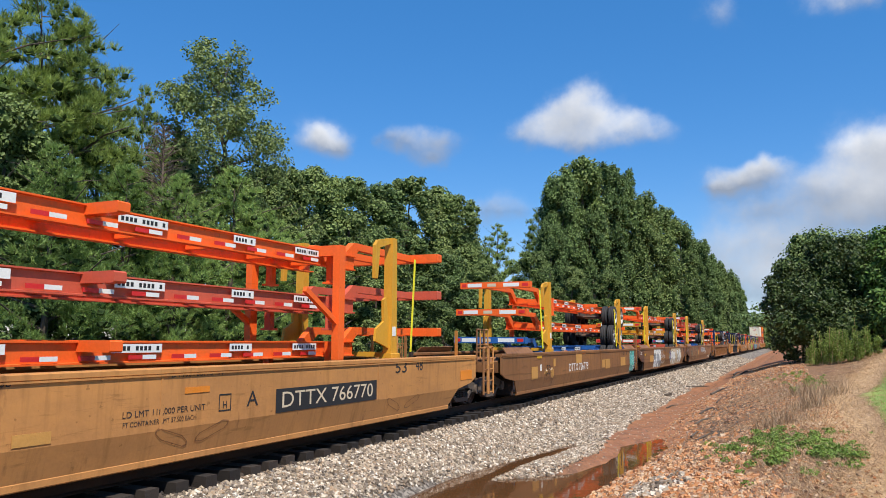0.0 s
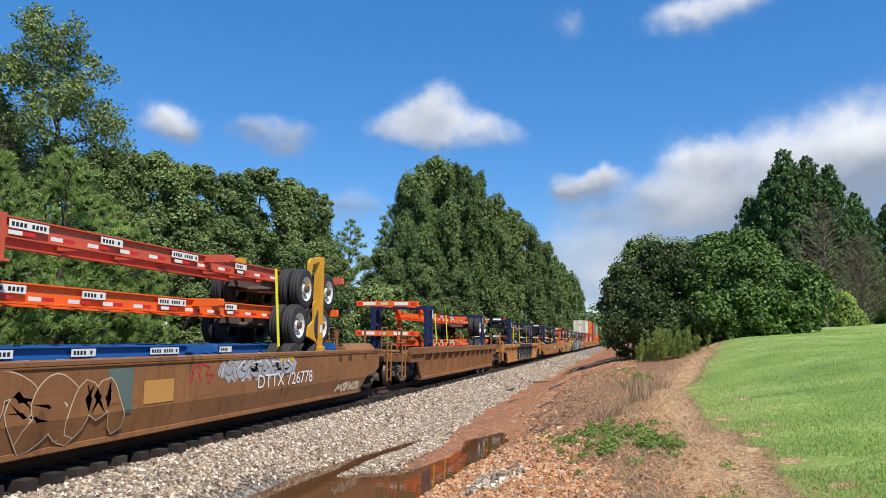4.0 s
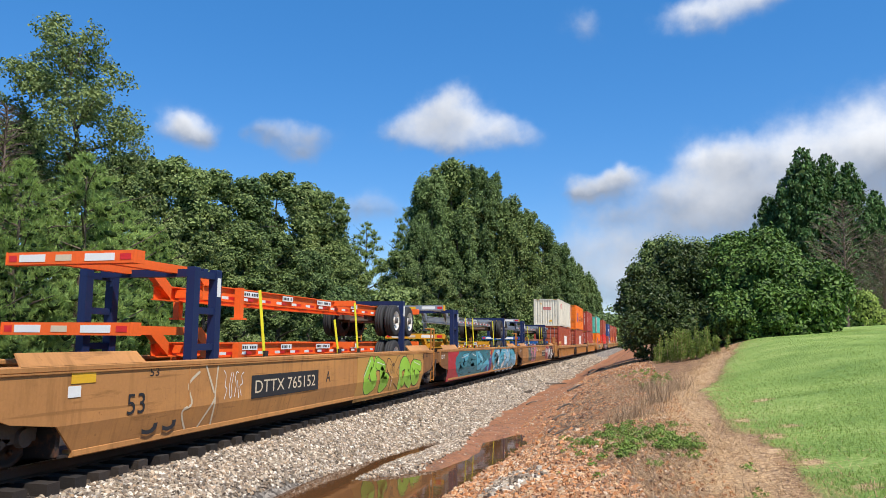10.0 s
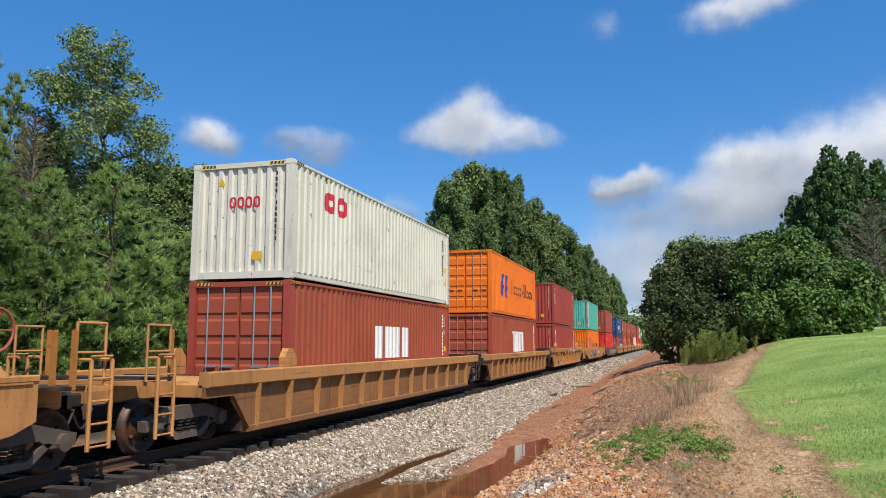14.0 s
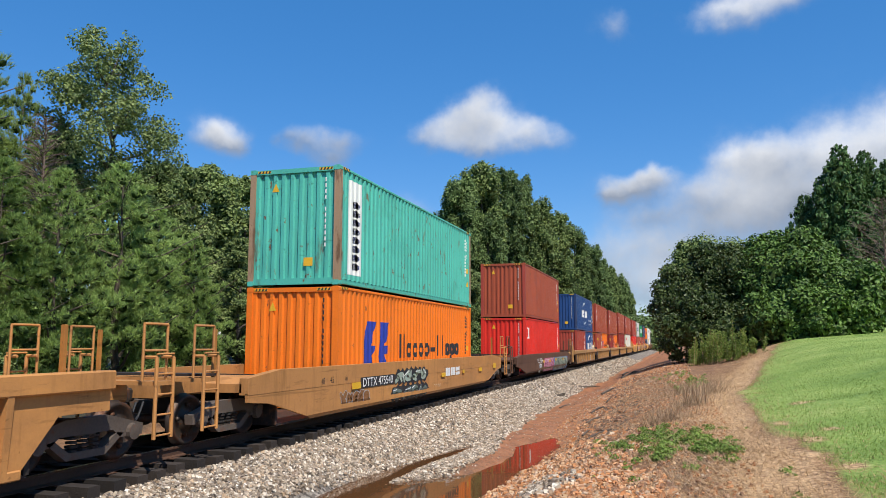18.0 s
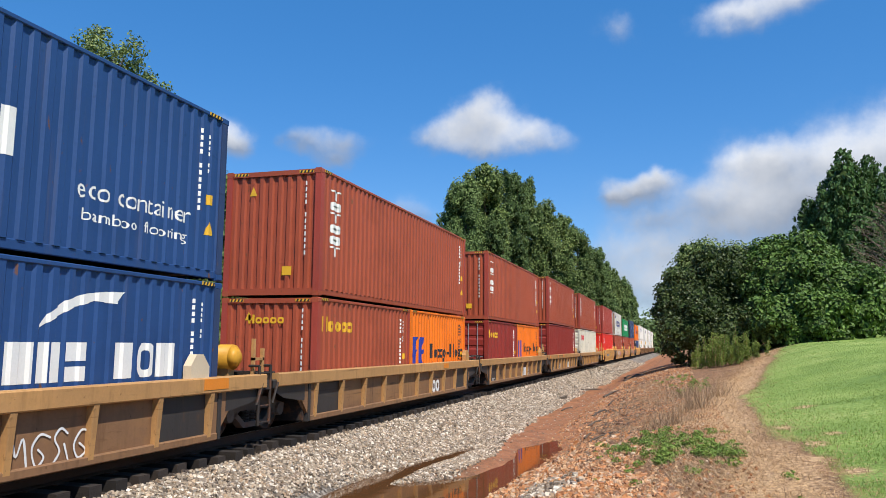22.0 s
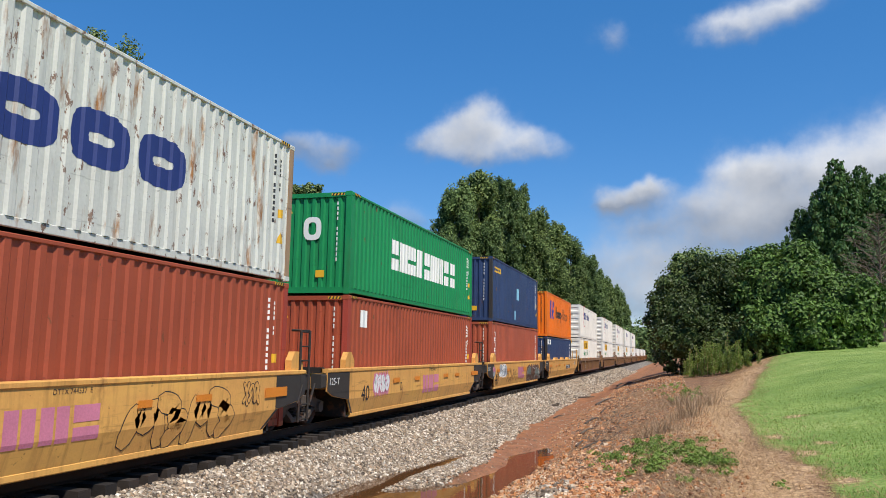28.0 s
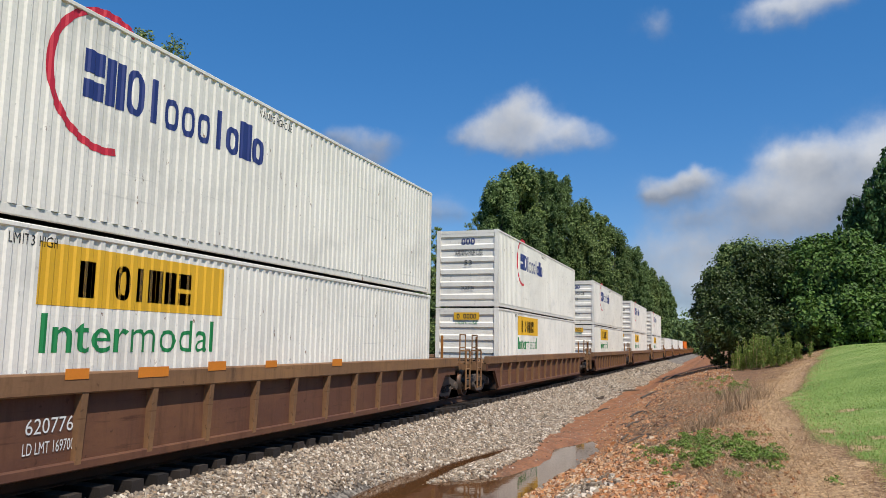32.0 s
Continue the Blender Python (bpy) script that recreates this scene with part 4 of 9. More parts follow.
def build_track():
    rail = [(-0.068, -0.17), (0.068, -0.17), (0.068, -0.155), (0.012, -0.135), (0.010, -0.045), (0.035, -0.035), (0.036, -0.006), (0.028, 0.0), (-0.028, 0.0), (-0.036, -0.006), (-0.035, -0.035), (-0.010, -0.045), (-0.012, -0.135), (-0.068, -0.155)]
    for sx in (-0.753, 0.753):
        ob = part("rail", Shape().bar([(x + sx, z) for x, z in rail], -60, 900), "rail")
        ob.location = (TX, 0, 0)
        tagged(ob, "steel running rail with a polished head", "rail", "running rails", "structure")
        top = part("rail_head", Shape().box(sx - 0.027, sx + 0.027, -60, 900, 0.0, 0.002), "railtop", ob)
    r = random.Random(3)
    bed = thing("track_ties", "dark creosoted timber ties set in ballast", "ties", kind="structure")
    bed.location = (TX, 0, 0)
    meshes = [Shape().box(-1.37, 1.37, -0.115, 0.115, -0.36, -0.172, 0.0).mesh("tie", MAT["tie"]) for _ in range(1)]
    far = Shape()
    k = 0
    y = 2.0
    while y < 330:
        if k < 280:
            o = part("tie", meshes[0], "tie", bed)
            o.matrix_basis = pose(r.uniform(-0.07, 0.07), y, r.uniform(-0.015, 0.01), 0, 0, r.uniform(-1.2, 1.2))
        else:
            far.box(-1.37, 1.37, y - 0.115, y + 0.115, -0.36, -0.172)
        y += 0.497 + r.uniform(-0.02, 0.02)
        k += 1
    tagged(part("ties_far", far, "tie", bed), kind="stuff")
    plates = Shape()
    for i in range(110):
        for sx in (-0.753, 0.753):
            plates.box(sx - 0.17, sx + 0.17, 2 + i * 0.497 - 0.09, 2 + i * 0.497 + 0.09, -0.172, -0.16)
    tagged(part("tie_plates", plates, "rail", bed), kind="stuff")


build_ground()
build_stones()
build_track()
w = part("puddle", Shape().add([(-6.3, 2.6, -0.985), (-2.5, 2.6, -0.985), (-2.5, 23.2, -0.985), (-6.3, 23.2, -0.985)], [(0, 1, 2, 3)]), "water")
tagged(w, "muddy brown puddle standing in the ditch", "puddle", kind="structure")


# ---- train ----
TRAIN = []                            # (thing, its place along the train)
SPIN = []                             # (wheelset, local pose, wheel radius, place along the train)
HALF = 1.22                           # half a container's width


def aboard(ob, u, z=0.0):
    TRAIN.append((ob, u, z))
    ob.matrix_basis = pose(TX, u, z)
    return ob


_shared = {}


def shared(key, make):
    if key not in _shared:
        _shared[key] = make()
    return _shared[key]


def waves(length, pitch, depth, x, sign, y0=0.0):
    """Points (x, y) of a folded sheet along y: flats out and in, joined by slopes."""
    n = max(2, round(length / pitch))
    p = length / n
    out = []
    for i in range(n):
        a = y0 + i * p
        out += [(x, a), (x, a + 0.36 * p), (x - sign * depth, a + 0.5 * p), (x - sign * depth, a + 0.86 * p)]
    return out + [(x, y0 + length)]


def sheet_y(length, z0, z1, x, sign, pitch, depth, y0):
    pts = waves(length, pitch, depth, x, sign, y0)
    n = len(pts)
    return Shape().add([(a, b, z0) for a, b in pts] + [(a, b, z1) for a, b in pts], [(i, i + 1, i + 1 + n, i + n) for i in range(n - 1)])


def sheet_x(y, sign, z0, z1, x0, x1, pitch, depth):
    pts = waves(x1 - x0, pitch, depth, y, sign, x0)
    n = len(pts)
    return Shape().add([(b, a, z0) for a, b in pts] + [(b, a, z1) for a, b in pts], [(i, i + 1, i + 1 + n, i + n) for i in range(n - 1)])


POSTS = {"c_blue": "c_navy", "c_navy": "end_black", "c_grey": "worn_post", "c_teal": "worn_post", "c_brown": "c_maroon"}      # paint of the corner posts where it differs


def container(u, z, L, H, color, label, ends="plain", frame_color=None, big=False):
    """A container whose near end is at u and whose floor is at z. ends: plain or doors or ribs, at the near end."""
    fc = frame_color or color
    ob = thing("container", label, "container", "containers on the train")
    pitch, depth = (0.20, 0.022) if big else (0.278, 0.036)
    sx = HALF - 0.012
    tag = (L, round(H, 2), color, fc, ends, big)

    def sub(name, key, make, mat, lab="", parent=ob):
        return part(name, shared((tag, key), lambda: make().mesh(name, MAT[mat])), mat, parent, lab)

    z0r = 0.16
    for s in (1, -1):
        sub("side_wall", ("side", s), lambda: sheet_y(L - 0.3, z0r, H - 0.07, s * sx, s, pitch, depth, 0.15), color)
        sub("top_rail", ("tr", s), lambda: Shape().box(s * HALF - (0.06 if s > 0 else 0), s * HALF + (0 if s > 0 else 0.06), 0.15, L - 0.15, H - 0.075, H - 0.008, 0.012), fc)
        sub("bottom_rail", ("br", s), lambda: Shape().box(s * (HALF - 0.03) - (0.05 if s > 0 else 0), s * (HALF - 0.03) + (0 if s > 0 else 0.05), 0.15, L - 0.15, 0.03, z0r + 0.005, 0.012), fc)
        for y, n in ((0.0, "a"), (L, "b")):
            y0, y1 = (y, y + 0.16) if n == "a" else (y - 0.16, y)
            sub("corner_post", ("cp", s, n), lambda: Shape().box(s * (HALF - 0.075) - 0.075, s * (HALF - 0.075) + 0.075, y0, y1, 0.11, H - 0.11), POSTS.get(color, fc))
            for zc, m in ((0.0, "l"), (H - 0.118, "u")):
                sub("corner_casting", ("cc", s, n, m), lambda: Shape().box(s * (HALF - 0.08) - 0.084, s * (HALF - 0.08) + 0.084, y0 - 0.004, y1 + 0.018, zc, zc + 0.118, 0.02), fc)
    sub("roof", "roof", lambda: sheet_roof(L, H), color)
    sub("floor", "floor", lambda: Shape().box(-HALF + 0.05, HALF - 0.05, 0.05, L - 0.05, 0.1, 0.15), "steel")
    sub("end_header", "eh", lambda: Shape().box(-HALF + 0.15, HALF - 0.15, 0.01, 0.11, H - 0.13, H - 0.02, 0.015), fc)
    sub("end_sill", "es", lambda: Shape().box(-HALF + 0.15, HALF - 0.15, 0.01, 0.11, 0.02, 0.17, 0.015), fc)
    sub("far_end_wall", "fe", lambda: sheet_x(L - 0.04, 1, 0.05, H - 0.04, -HALF + 0.15, HALF - 0.15, 0.25, 0.04), color)
    if ends == "plain":
        sub("end_wall", "ew", lambda: sheet_x(0.03, -1, 0.15, H - 0.11, -HALF + 0.15, HALF - 0.15, 0.25, 0.045), color)
    elif ends == "doors":
        for s in (-1, 1):
            door = sub("door", ("door", s), lambda: door_leaf(s, H), color)
            for k in (0.35, 0.72):
                sub("lock_rod", ("rod", s, k), lambda: Shape().rod((s * k * 1.06, 0.035, 0.12), (s * k * 1.06, 0.035, H - 0.1), 0.018, 6), "ch_galv", "", door)
                sub("handle", ("hd", s, k), lambda: Shape().box(s * k * 1.06 - 0.02, s * k * 1.06 + 0.24, 0.0, 0.03, 1.05, 1.09), "ch_galv", "", door)
    else:
        sub("end_wall", "ew", lambda: Shape().box(-HALF + 0.15, HALF - 0.15, 0.06, 0.09, 0.15, H - 0.11), color)
        for k in range(6):
            zz = 0.25 + k * (H - 0.55) / 5
            sub("end_rib", ("er", k), lambda: Shape().slab([(0.06, zz), (0.015, zz + 0.05), (0.015, zz + 0.20), (0.06, zz + 0.25)], -HALF + 0.17, HALF - 0.17), color)
    return aboard(ob, u, z)


def sheet_roof(L, H):
    pts = waves(L - 0.3, 0.42, 0.02, H - 0.025, 1, 0.15)
    n = len(pts)
    w = HALF - 0.05
    return Shape().add([(-w, b, a) for a, b in pts] + [(w, b, a) for a, b in pts], [(i, i + 1, i + 1 + n, i + n) for i in range(n - 1)])


def door_leaf(s, H):
    x0, x1 = sorted((s * 0.015, s * (HALF - 0.16)))
    sh = Shape().box(x0, x1, 0.07, 0.11, 0.17, H - 0.12)
    z = 0.2
    n = 5
    hgt = (H - 0.5) / n
    for k in range(n):
        a = z + 0.05 + k * hgt
        sh.slab([(0.07, a), (0.045, a + 0.05), (0.045, a + hgt - 0.14), (0.07, a + hgt - 0.09)], x0 + 0.04, x1 - 0.04)
    return sh


# -- well cars --
def truck(car, y, u, index):
    """A two-axle bogie under the car, with spinning wheelsets."""
    t = part("truck", shared("bolster", lambda: truck_bolster().mesh("truck", MAT["grime"])), "grime", car, "grimy cast steel bogie")
    t.matrix_basis = pose(0, y, 0)
    for s in (1, -1):
        o = part("side_frame", shared(("sf", s), lambda: side_frame(s).mesh("side_frame", MAT["grime"])), "grime", t)
        part("spring_nest", shared(("sn", s), lambda: springs(s).mesh("spring_nest", MAT["steel"])), "steel", t)
    for a in (-0.89, 0.89):
        w = part("wheelset", shared("ws", lambda: wheelset().mesh("wheelset", MAT["wheel"], True)), "wheel", t)
        w.matrix_basis = pose(0, a, 0.42)
        SPIN.append((w, (0, a, 0.42), 0.42, u + y + a))


def truck_bolster():
    return Shape().box(-1.05, 1.05, -0.2, 0.2, 0.42, 0.66, 0.04).box(-0.25, 0.25, -0.25, 0.25, 0.6, 0.8)


def side_frame(s):
    sh = Shape()
    x0, x1 = sorted((s * 0.93, s * 1.08))
    sh.slab([(-1.12, 0.36), (-0.66, 0.36), (-0.50, 0.48), (0.50, 0.48), (0.66, 0.36), (1.12, 0.36), (1.14, 0.52), (0.8, 0.6), (0.4, 0.70), (-0.4, 0.70), (-0.8, 0.6), (-1.14, 0.52)], x0, x1)
    sh.slab([(-0.72, 0.42), (-0.36, 0.16), (0.36, 0.16), (0.72, 0.42), (0.58, 0.44), (0.32, 0.26), (-0.32, 0.26), (-0.58, 0.44)], x0, x1)
    for a in (-0.89, 0.89):
        sh.lathe([(s * 1.05, 0.0), (s * 1.05, 0.13), (s * 1.14, 0.12), (s * 1.15, 0.0)], (0, a, 0.42), 12)
    return sh


def springs(s):
    sh = Shape()
    for k in (-0.2, 0.0, 0.2):
        for j in range(4):
            sh.rod((s * 1.0, k, 0.26 + j * 0.055), (s * 1.0, k, 0.29 + j * 0.055), 0.085 if j % 2 else 0.075, 8)
    return sh


def wheelset():
    sh = Shape().rod((-1.0, 0, 0), (1.0, 0, 0), 0.075, 10)
    for s in (-1, 1):
        prof = [(s * 0.685, 0.0), (s * 0.685, 0.16), (s * 0.72, 0.20), (s * 0.72, 0.36), (s * 0.69, 0.445), (s * 0.715, 0.445), (s * 0.74, 0.422), (s * 0.825, 0.417), (s * 0.825, 0.36), (s * 0.775, 0.33), (s * 0.76, 0.18), (s * 0.83, 0.15), (s * 0.83, 0.0)]
        sh.lathe(prof, (0, 0, 0), 28)
        for k in range(4):
            a = k * math.pi / 2
            sh.box(s * 0.79 - 0.03, s * 0.79 + 0.03, 0.25 * math.cos(a) - 0.03, 0.25 * math.cos(a) + 0.03, 0.25 * math.sin(a) - 0.03, 0.25 * math.sin(a) + 0.03)
    return sh


def rails_of(car, y, s, color, side=1):
    """A grab rail with two posts by the end platform."""
    sh = Shape()
    for a in (0.0, 0.55):
        sh.rod((side * 1.25, y + a * s, 1.15), (side * 1.25, y + a * s, 2.0), 0.022, 6)
    sh.rod((side * 1.25, y, 2.0), (side * 1.25, y + 0.55 * s, 2.0), 0.022, 6)
    sh.rod((side * 1.25, y, 1.6), (side * 1.25, y + 0.55 * s, 1.6), 0.018, 6)
    part("grab_rail", sh, color, car)


def ladder(car, y, color, side=1, z0=0.25, z1=1.75):
    sh = Shape()
    for a in (-0.2, 0.2):
        sh.rod((side * 1.42, y + a, z0), (side * 1.42, y + a, z1), 0.03, 6)
    n = int((z1 - z0) / 0.3)
    for k in range(n + 1):
        sh.rod((side * 1.42, y - 0.2, z0 + 0.05 + k * 0.3), (side * 1.42, y + 0.2, z0 + 0.05 + k * 0.3), 0.016, 6)
    for a in (-0.2, 0.2):
        sh.rod((side * 1.42, y + a, z1), (side * 1.2, y + a, z1), 0.026, 6)
    part("ladder", sh, color, car)


def well_car(u0, u1, style, color, label, near="coupled", far="coupled", panel=None, top=1.34, cap=None, rung="steel", gear=False, reach=0.55):
    """A well car unit between u0 and u1. near, far: coupled (own bogie and platform), shared (bogie over the joint, kept by the far unit) or none."""
    L = u1 - u0
    car = thing("well_car", label, "well car", "well cars of the train")
    W = 1.46
    bot = 0.14
    for s in (1, -1):
        if style == "smooth":
            # tall plain side, its lower third folded inwards, ends cut back over the bogies
            c0, c1 = (1.5, 1.5)
            zf = 0.55
            sh = Shape()
            sh.slab([(0.0, 0.78), (0.35, zf + 0.1), (c0 * 0.75, zf), (L - c1 * 0.75, zf), (L - 0.35, zf + 0.1), (L, 0.78), (L, top - 0.08), (0, top - 0.08)], s * (W - 0.02), s * (W - 0.06))
            part("side_panel", sh, color, car)
            lo = Shape()
            a, b = c0 * 0.75, L - c1 * 0.75
            x0, x1, t = s * (W - 0.02), s * (W - 0.12), s * 0.03
            lo.add([(x0, a, zf), (x0, b, zf), (x1, b - 0.45, bot), (x1, a + 0.45, bot), (x0 - t, a, zf), (x0 - t, b, zf), (x1 - t, b - 0.45, bot), (x1 - t, a + 0.45, bot)],
                   [(0, 1, 2, 3), (7, 6, 5, 4), (0, 4, 5, 1), (1, 5, 6, 2), (2, 6, 7, 3), (3, 7, 4, 0)])
            part("lower_panel", lo, color, car)
            part("top_chord", Shape().box(min(s * W, s * (W - 0.2)), max(s * W, s * (W - 0.2)), 0.0, L, top - 0.085, top, 0.015), color, car)
            part("bottom_chord", Shape().box(min(s * (W - 0.10), s * (W - 0.26)), max(s * (W - 0.10), s * (W - 0.26)), a + 0.4, b - 0.4, bot - 0.04, bot + 0.06, 0.015), color, car)
        elif style == "ribbed":
            part("top_chord", Shape().box(min(s * W, s * (W - 0.2)), max(s * W, s * (W - 0.2)), 0.0, L, top - 0.26, top, 0.02), color, car)
            part("side_panel", Shape().slab([(0.9, 0.72), (1.5, bot), (L - 1.5, bot), (L - 0.9, 0.72), (L - 0.9, top - 0.25), (0.9, top - 0.25)], s * (W - 0.13), s * (W - 0.16)), panel or color, car)
            part("bottom_chord", Shape().box(min(s * (W - 0.06), s * (W - 0.2)), max(s * (W - 0.06), s * (W - 0.2)), 1.45, L - 1.45, bot - 0.03, bot + 0.09, 0.015), panel or color, car)
            for e, d in ((0.0, 1), (L, -1)):
                part("end_arch", Shape().slab([(e, 0.80), (e + d * 0.9, 0.80), (e + d * 1.5, bot), (e + d * 1.7, bot), (e + d * 1.7, top - 0.25), (e, top - 0.25)], s * (W - 0.08), s * (W - 0.13)), panel or color, car)
            n = round((L - 3.4) / 1.28)
            for k in range(n + 1):
                y = 1.7 + k * (L - 3.4) / n
                rb = part("rib", shared(("rib", s, round(top, 2), color, panel), lambda: Shape().add([(s * (W - 0.01), -0.05, top - 0.25), (s * (W - 0.01), 0.05, top - 0.25), (s * (W - 0.06), 0.05, bot + 0.04), (s * (W - 0.06), -0.05, bot + 0.04),
                    (s * (W - 0.15), -0.05, top - 0.25), (s * (W - 0.15), 0.05, top - 0.25), (s * (W - 0.15), 0.05, bot + 0.04), (s * (W - 0.15), -0.05, bot + 0.04)],
                    [(0, 1, 2, 3), (7, 6, 5, 4), (0, 3, 7, 4), (1, 5, 6, 2), (0, 4, 5, 1), (3, 2, 6, 7)]).mesh("rib", MAT[color])), color, car)
                rb.matrix_basis = pose(0, y, 0)
        else:  # low: shallow sides with a deeper belly between the bogies
            part("top_chord", Shape().slab([(0.0, top - 0.42), (0.0, top - 0.12), (1.2, top), (L - 1.2, top), (L, top - 0.12), (L, top - 0.42)], s * W, s * (W - 0.18)), color, car)
            part("side_panel", Shape().slab([(0.0, top - 0.55), (0.8, top - 0.62), (2.3, 0.22), (L - 2.3, 0.22), (L - 0.8, top - 0.62), (L, top - 0.55), (L, top - 0.40), (0.0, top - 0.40)], s * (W - 0.006), s * (W - 0.06)), color, car)
            lo = Shape()
            x0, x1, t = s * (W - 0.006), s * (W - 0.076), s * 0.03
            lo.add([(x0, 2.2, 0.36), (x0, L - 2.2, 0.36), (x1, L - 2.6, bot), (x1, 2.6, bot), (x0 - t, 2.2, 0.36), (x0 - t, L - 2.2, 0.36), (x1 - t, L - 2.6, bot), (x1 - t, 2.6, bot)],
                   [(0, 1, 2, 3), (7, 6, 5, 4), (0, 4, 5, 1), (1, 5, 6, 2), (2, 6, 7, 3), (3, 7, 4, 0)])
            part("lower_panel", lo, color, car)
    # well floor of cross bearers, and the decks over the bogies
    part("well_floor", Shape().box(-W + 0.15, W - 0.15, 1.3, L - 1.3, bot - 0.03, bot + 0.01), "steel", car)
    for e, d, how in ((0.0, 1, near), (L, -1, far)):
        part("end_deck", Shape().slab([(e - d * (0.0 if how == "shared" else 0.0), 0.82), (e + d * 1.25, 0.82), (e + d * 1.25, top - 0.12), (e + d * 0.2, top - 0.10), (e, top - 0.22)], -W + 0.14, W - 0.14), color, car)
        part("bulkhead", Shape().box(-W + 0.14, W - 0.14, min(e + d * 1.25, e + d * 1.33), max(e + d * 1.25, e + d * 1.33), bot, top - 0.1), "steel", car)
        if how == "coupled":
            part("platform", Shape().box(-0.55, 0.55, min(e, e - d * 1.35), max(e, e - d * 1.35), 0.80, 1.10, 0.03).box(-1.42, 1.42, min(e - d * 0.95, e - d * 1.3), max(e - d * 0.95, e - d * 1.3), 1.08, 1.14), color, car)
            part("coupler", Shape().box(-0.09, 0.09, min(e - d * 1.3, e - d * 1.85), max(e - d * 1.3, e - d * 1.85), 0.74, 0.96, 0.03).box(-0.17, 0.17, min(e - d * 1.62, e - d * 1.88), max(e - d * 1.62, e - d * 1.88), 0.70, 1.0, 0.05), "steel", car)
            for sd in (1, -1):
                rails_of(car, e - d * 0.8, -d, color, sd)
                ladder(car, e - d * 1.1, color, sd, 0.3, 1.5)
            hose = Shape()
            for k in range(7):
                a, b = math.pi * k / 7, math.pi * (k + 1) / 7
                hose.rod((0.35, e - d * (1.4 + 0.06 * k), 0.75 - 0.3 * math.sin(a)), (0.35, e - d * (1.4 + 0.06 * (k + 1)), 0.75 - 0.3 * math.sin(b)), 0.02, 6)
            part("air_hose", hose, "black", car)
            truck(car, e + d * 0.05, u0, 0)
        elif how == "joint":
            truck(car, e + reach if d < 0 else e - reach, u0, 0)
            part("joint_deck", Shape().box(-0.9, 0.9, min(e, e - d * 0.6), max(e, e - d * 0.6), 0.75, 1.05, 0.03), "steel", car)
            for sd in (1, -1):
                ladder(car, e + d * 0.02, rung, sd, 0.22, 2.1 if style == "smooth" else 1.3)
            for q in (-0.45, 0.12):
                part("brake_pipe", Shape().rod((1.44, e + d * q, 0.98), (1.44, e + d * (q + 0.2), 0.6), 0.025, 6), "steel", car)
            for q in (-0.75, -0.35):
                part("walkway", Shape().box(-1.3, 1.3, min(e - d * q, e - d * q - 0.3), max(e - d * q, e - d * q - 0.3), 1.06, 1.10), "steel", car)
        if how in ("joint", "shared"):
            joint_end(car, e, d, top, W, style, cap)
        elif d < 0 and gear:
            brake_gear(car, e, top, rung if rung != "steel" else color)
        else:
            part("brake_step", Shape().box(-1.3, 1.3, e - 1.15, e - 0.75, 1.16, 1.2), "steel", car)
            for x in (-1.2, 1.2):
                part("stanchion", Shape().box(x - 0.03, x + 0.03, e - 0.73, e - 0.67, 1.1, 1.95, 0.01), "orange_car" if color != "brown_car" else color, car)
    return aboard(car, u0)


def joint_end(car, e, d, top, W, style, cap):
    """The end of a unit over a shared bogie: dark side plates, a stop block with its data, and the bearing arm."""
    if cap:
        for s in (1, -1):
            x0 = s * (W - 0.02) if style == "smooth" else s * (W - 0.08)
            ring = [(e, 0.79), (e + d * 0.34, 0.66), (e + d * 1.08, 0.56), (e + d * 1.22, 0.56), (e + d * 1.22, top - 0.09), (e, top - 0.09)]
            part("end_plate", Shape().slab(ring, x0, x0 + s * 0.004), cap, car, "dark painted end plate")
        if style == "smooth":
            low = W - 0.02 + 0.003
            part("lower_plate", Shape().add([(low, e + d * 1.13, 0.548), (low, e + d * 1.22, 0.548), (low - 0.098, e + d * 1.67, 0.16), (low - 0.098, e + d * 1.58, 0.16)], [(0, 1, 2, 3)]), cap, car)
    box = part("stop_block", Shape().box(1.16, 1.42, min(e - d * 0.28, e), max(e - d * 0.28, e), 0.86, top - 0.12, 0.02), cap or "steel", car)
    part("bearing_arm", Shape().slab([(e, 0.72), (e - d * 0.55, 0.72), (e - d * 0.62, 0.86), (e, 1.0)], -0.55, 0.55), "steel", car)
    part("end_beam", Shape().box(-1.3, 1.3, min(e, e + d * 0.12), max(e, e + d * 0.12), top - 0.1, top + 0.03, 0.015), "steel", car)
    if d > 0 and style == "smooth":
        words("125-T", 0.15, e + 0.12, top - 0.36, W - 0.012, "white", car, "lettering", 0.52)


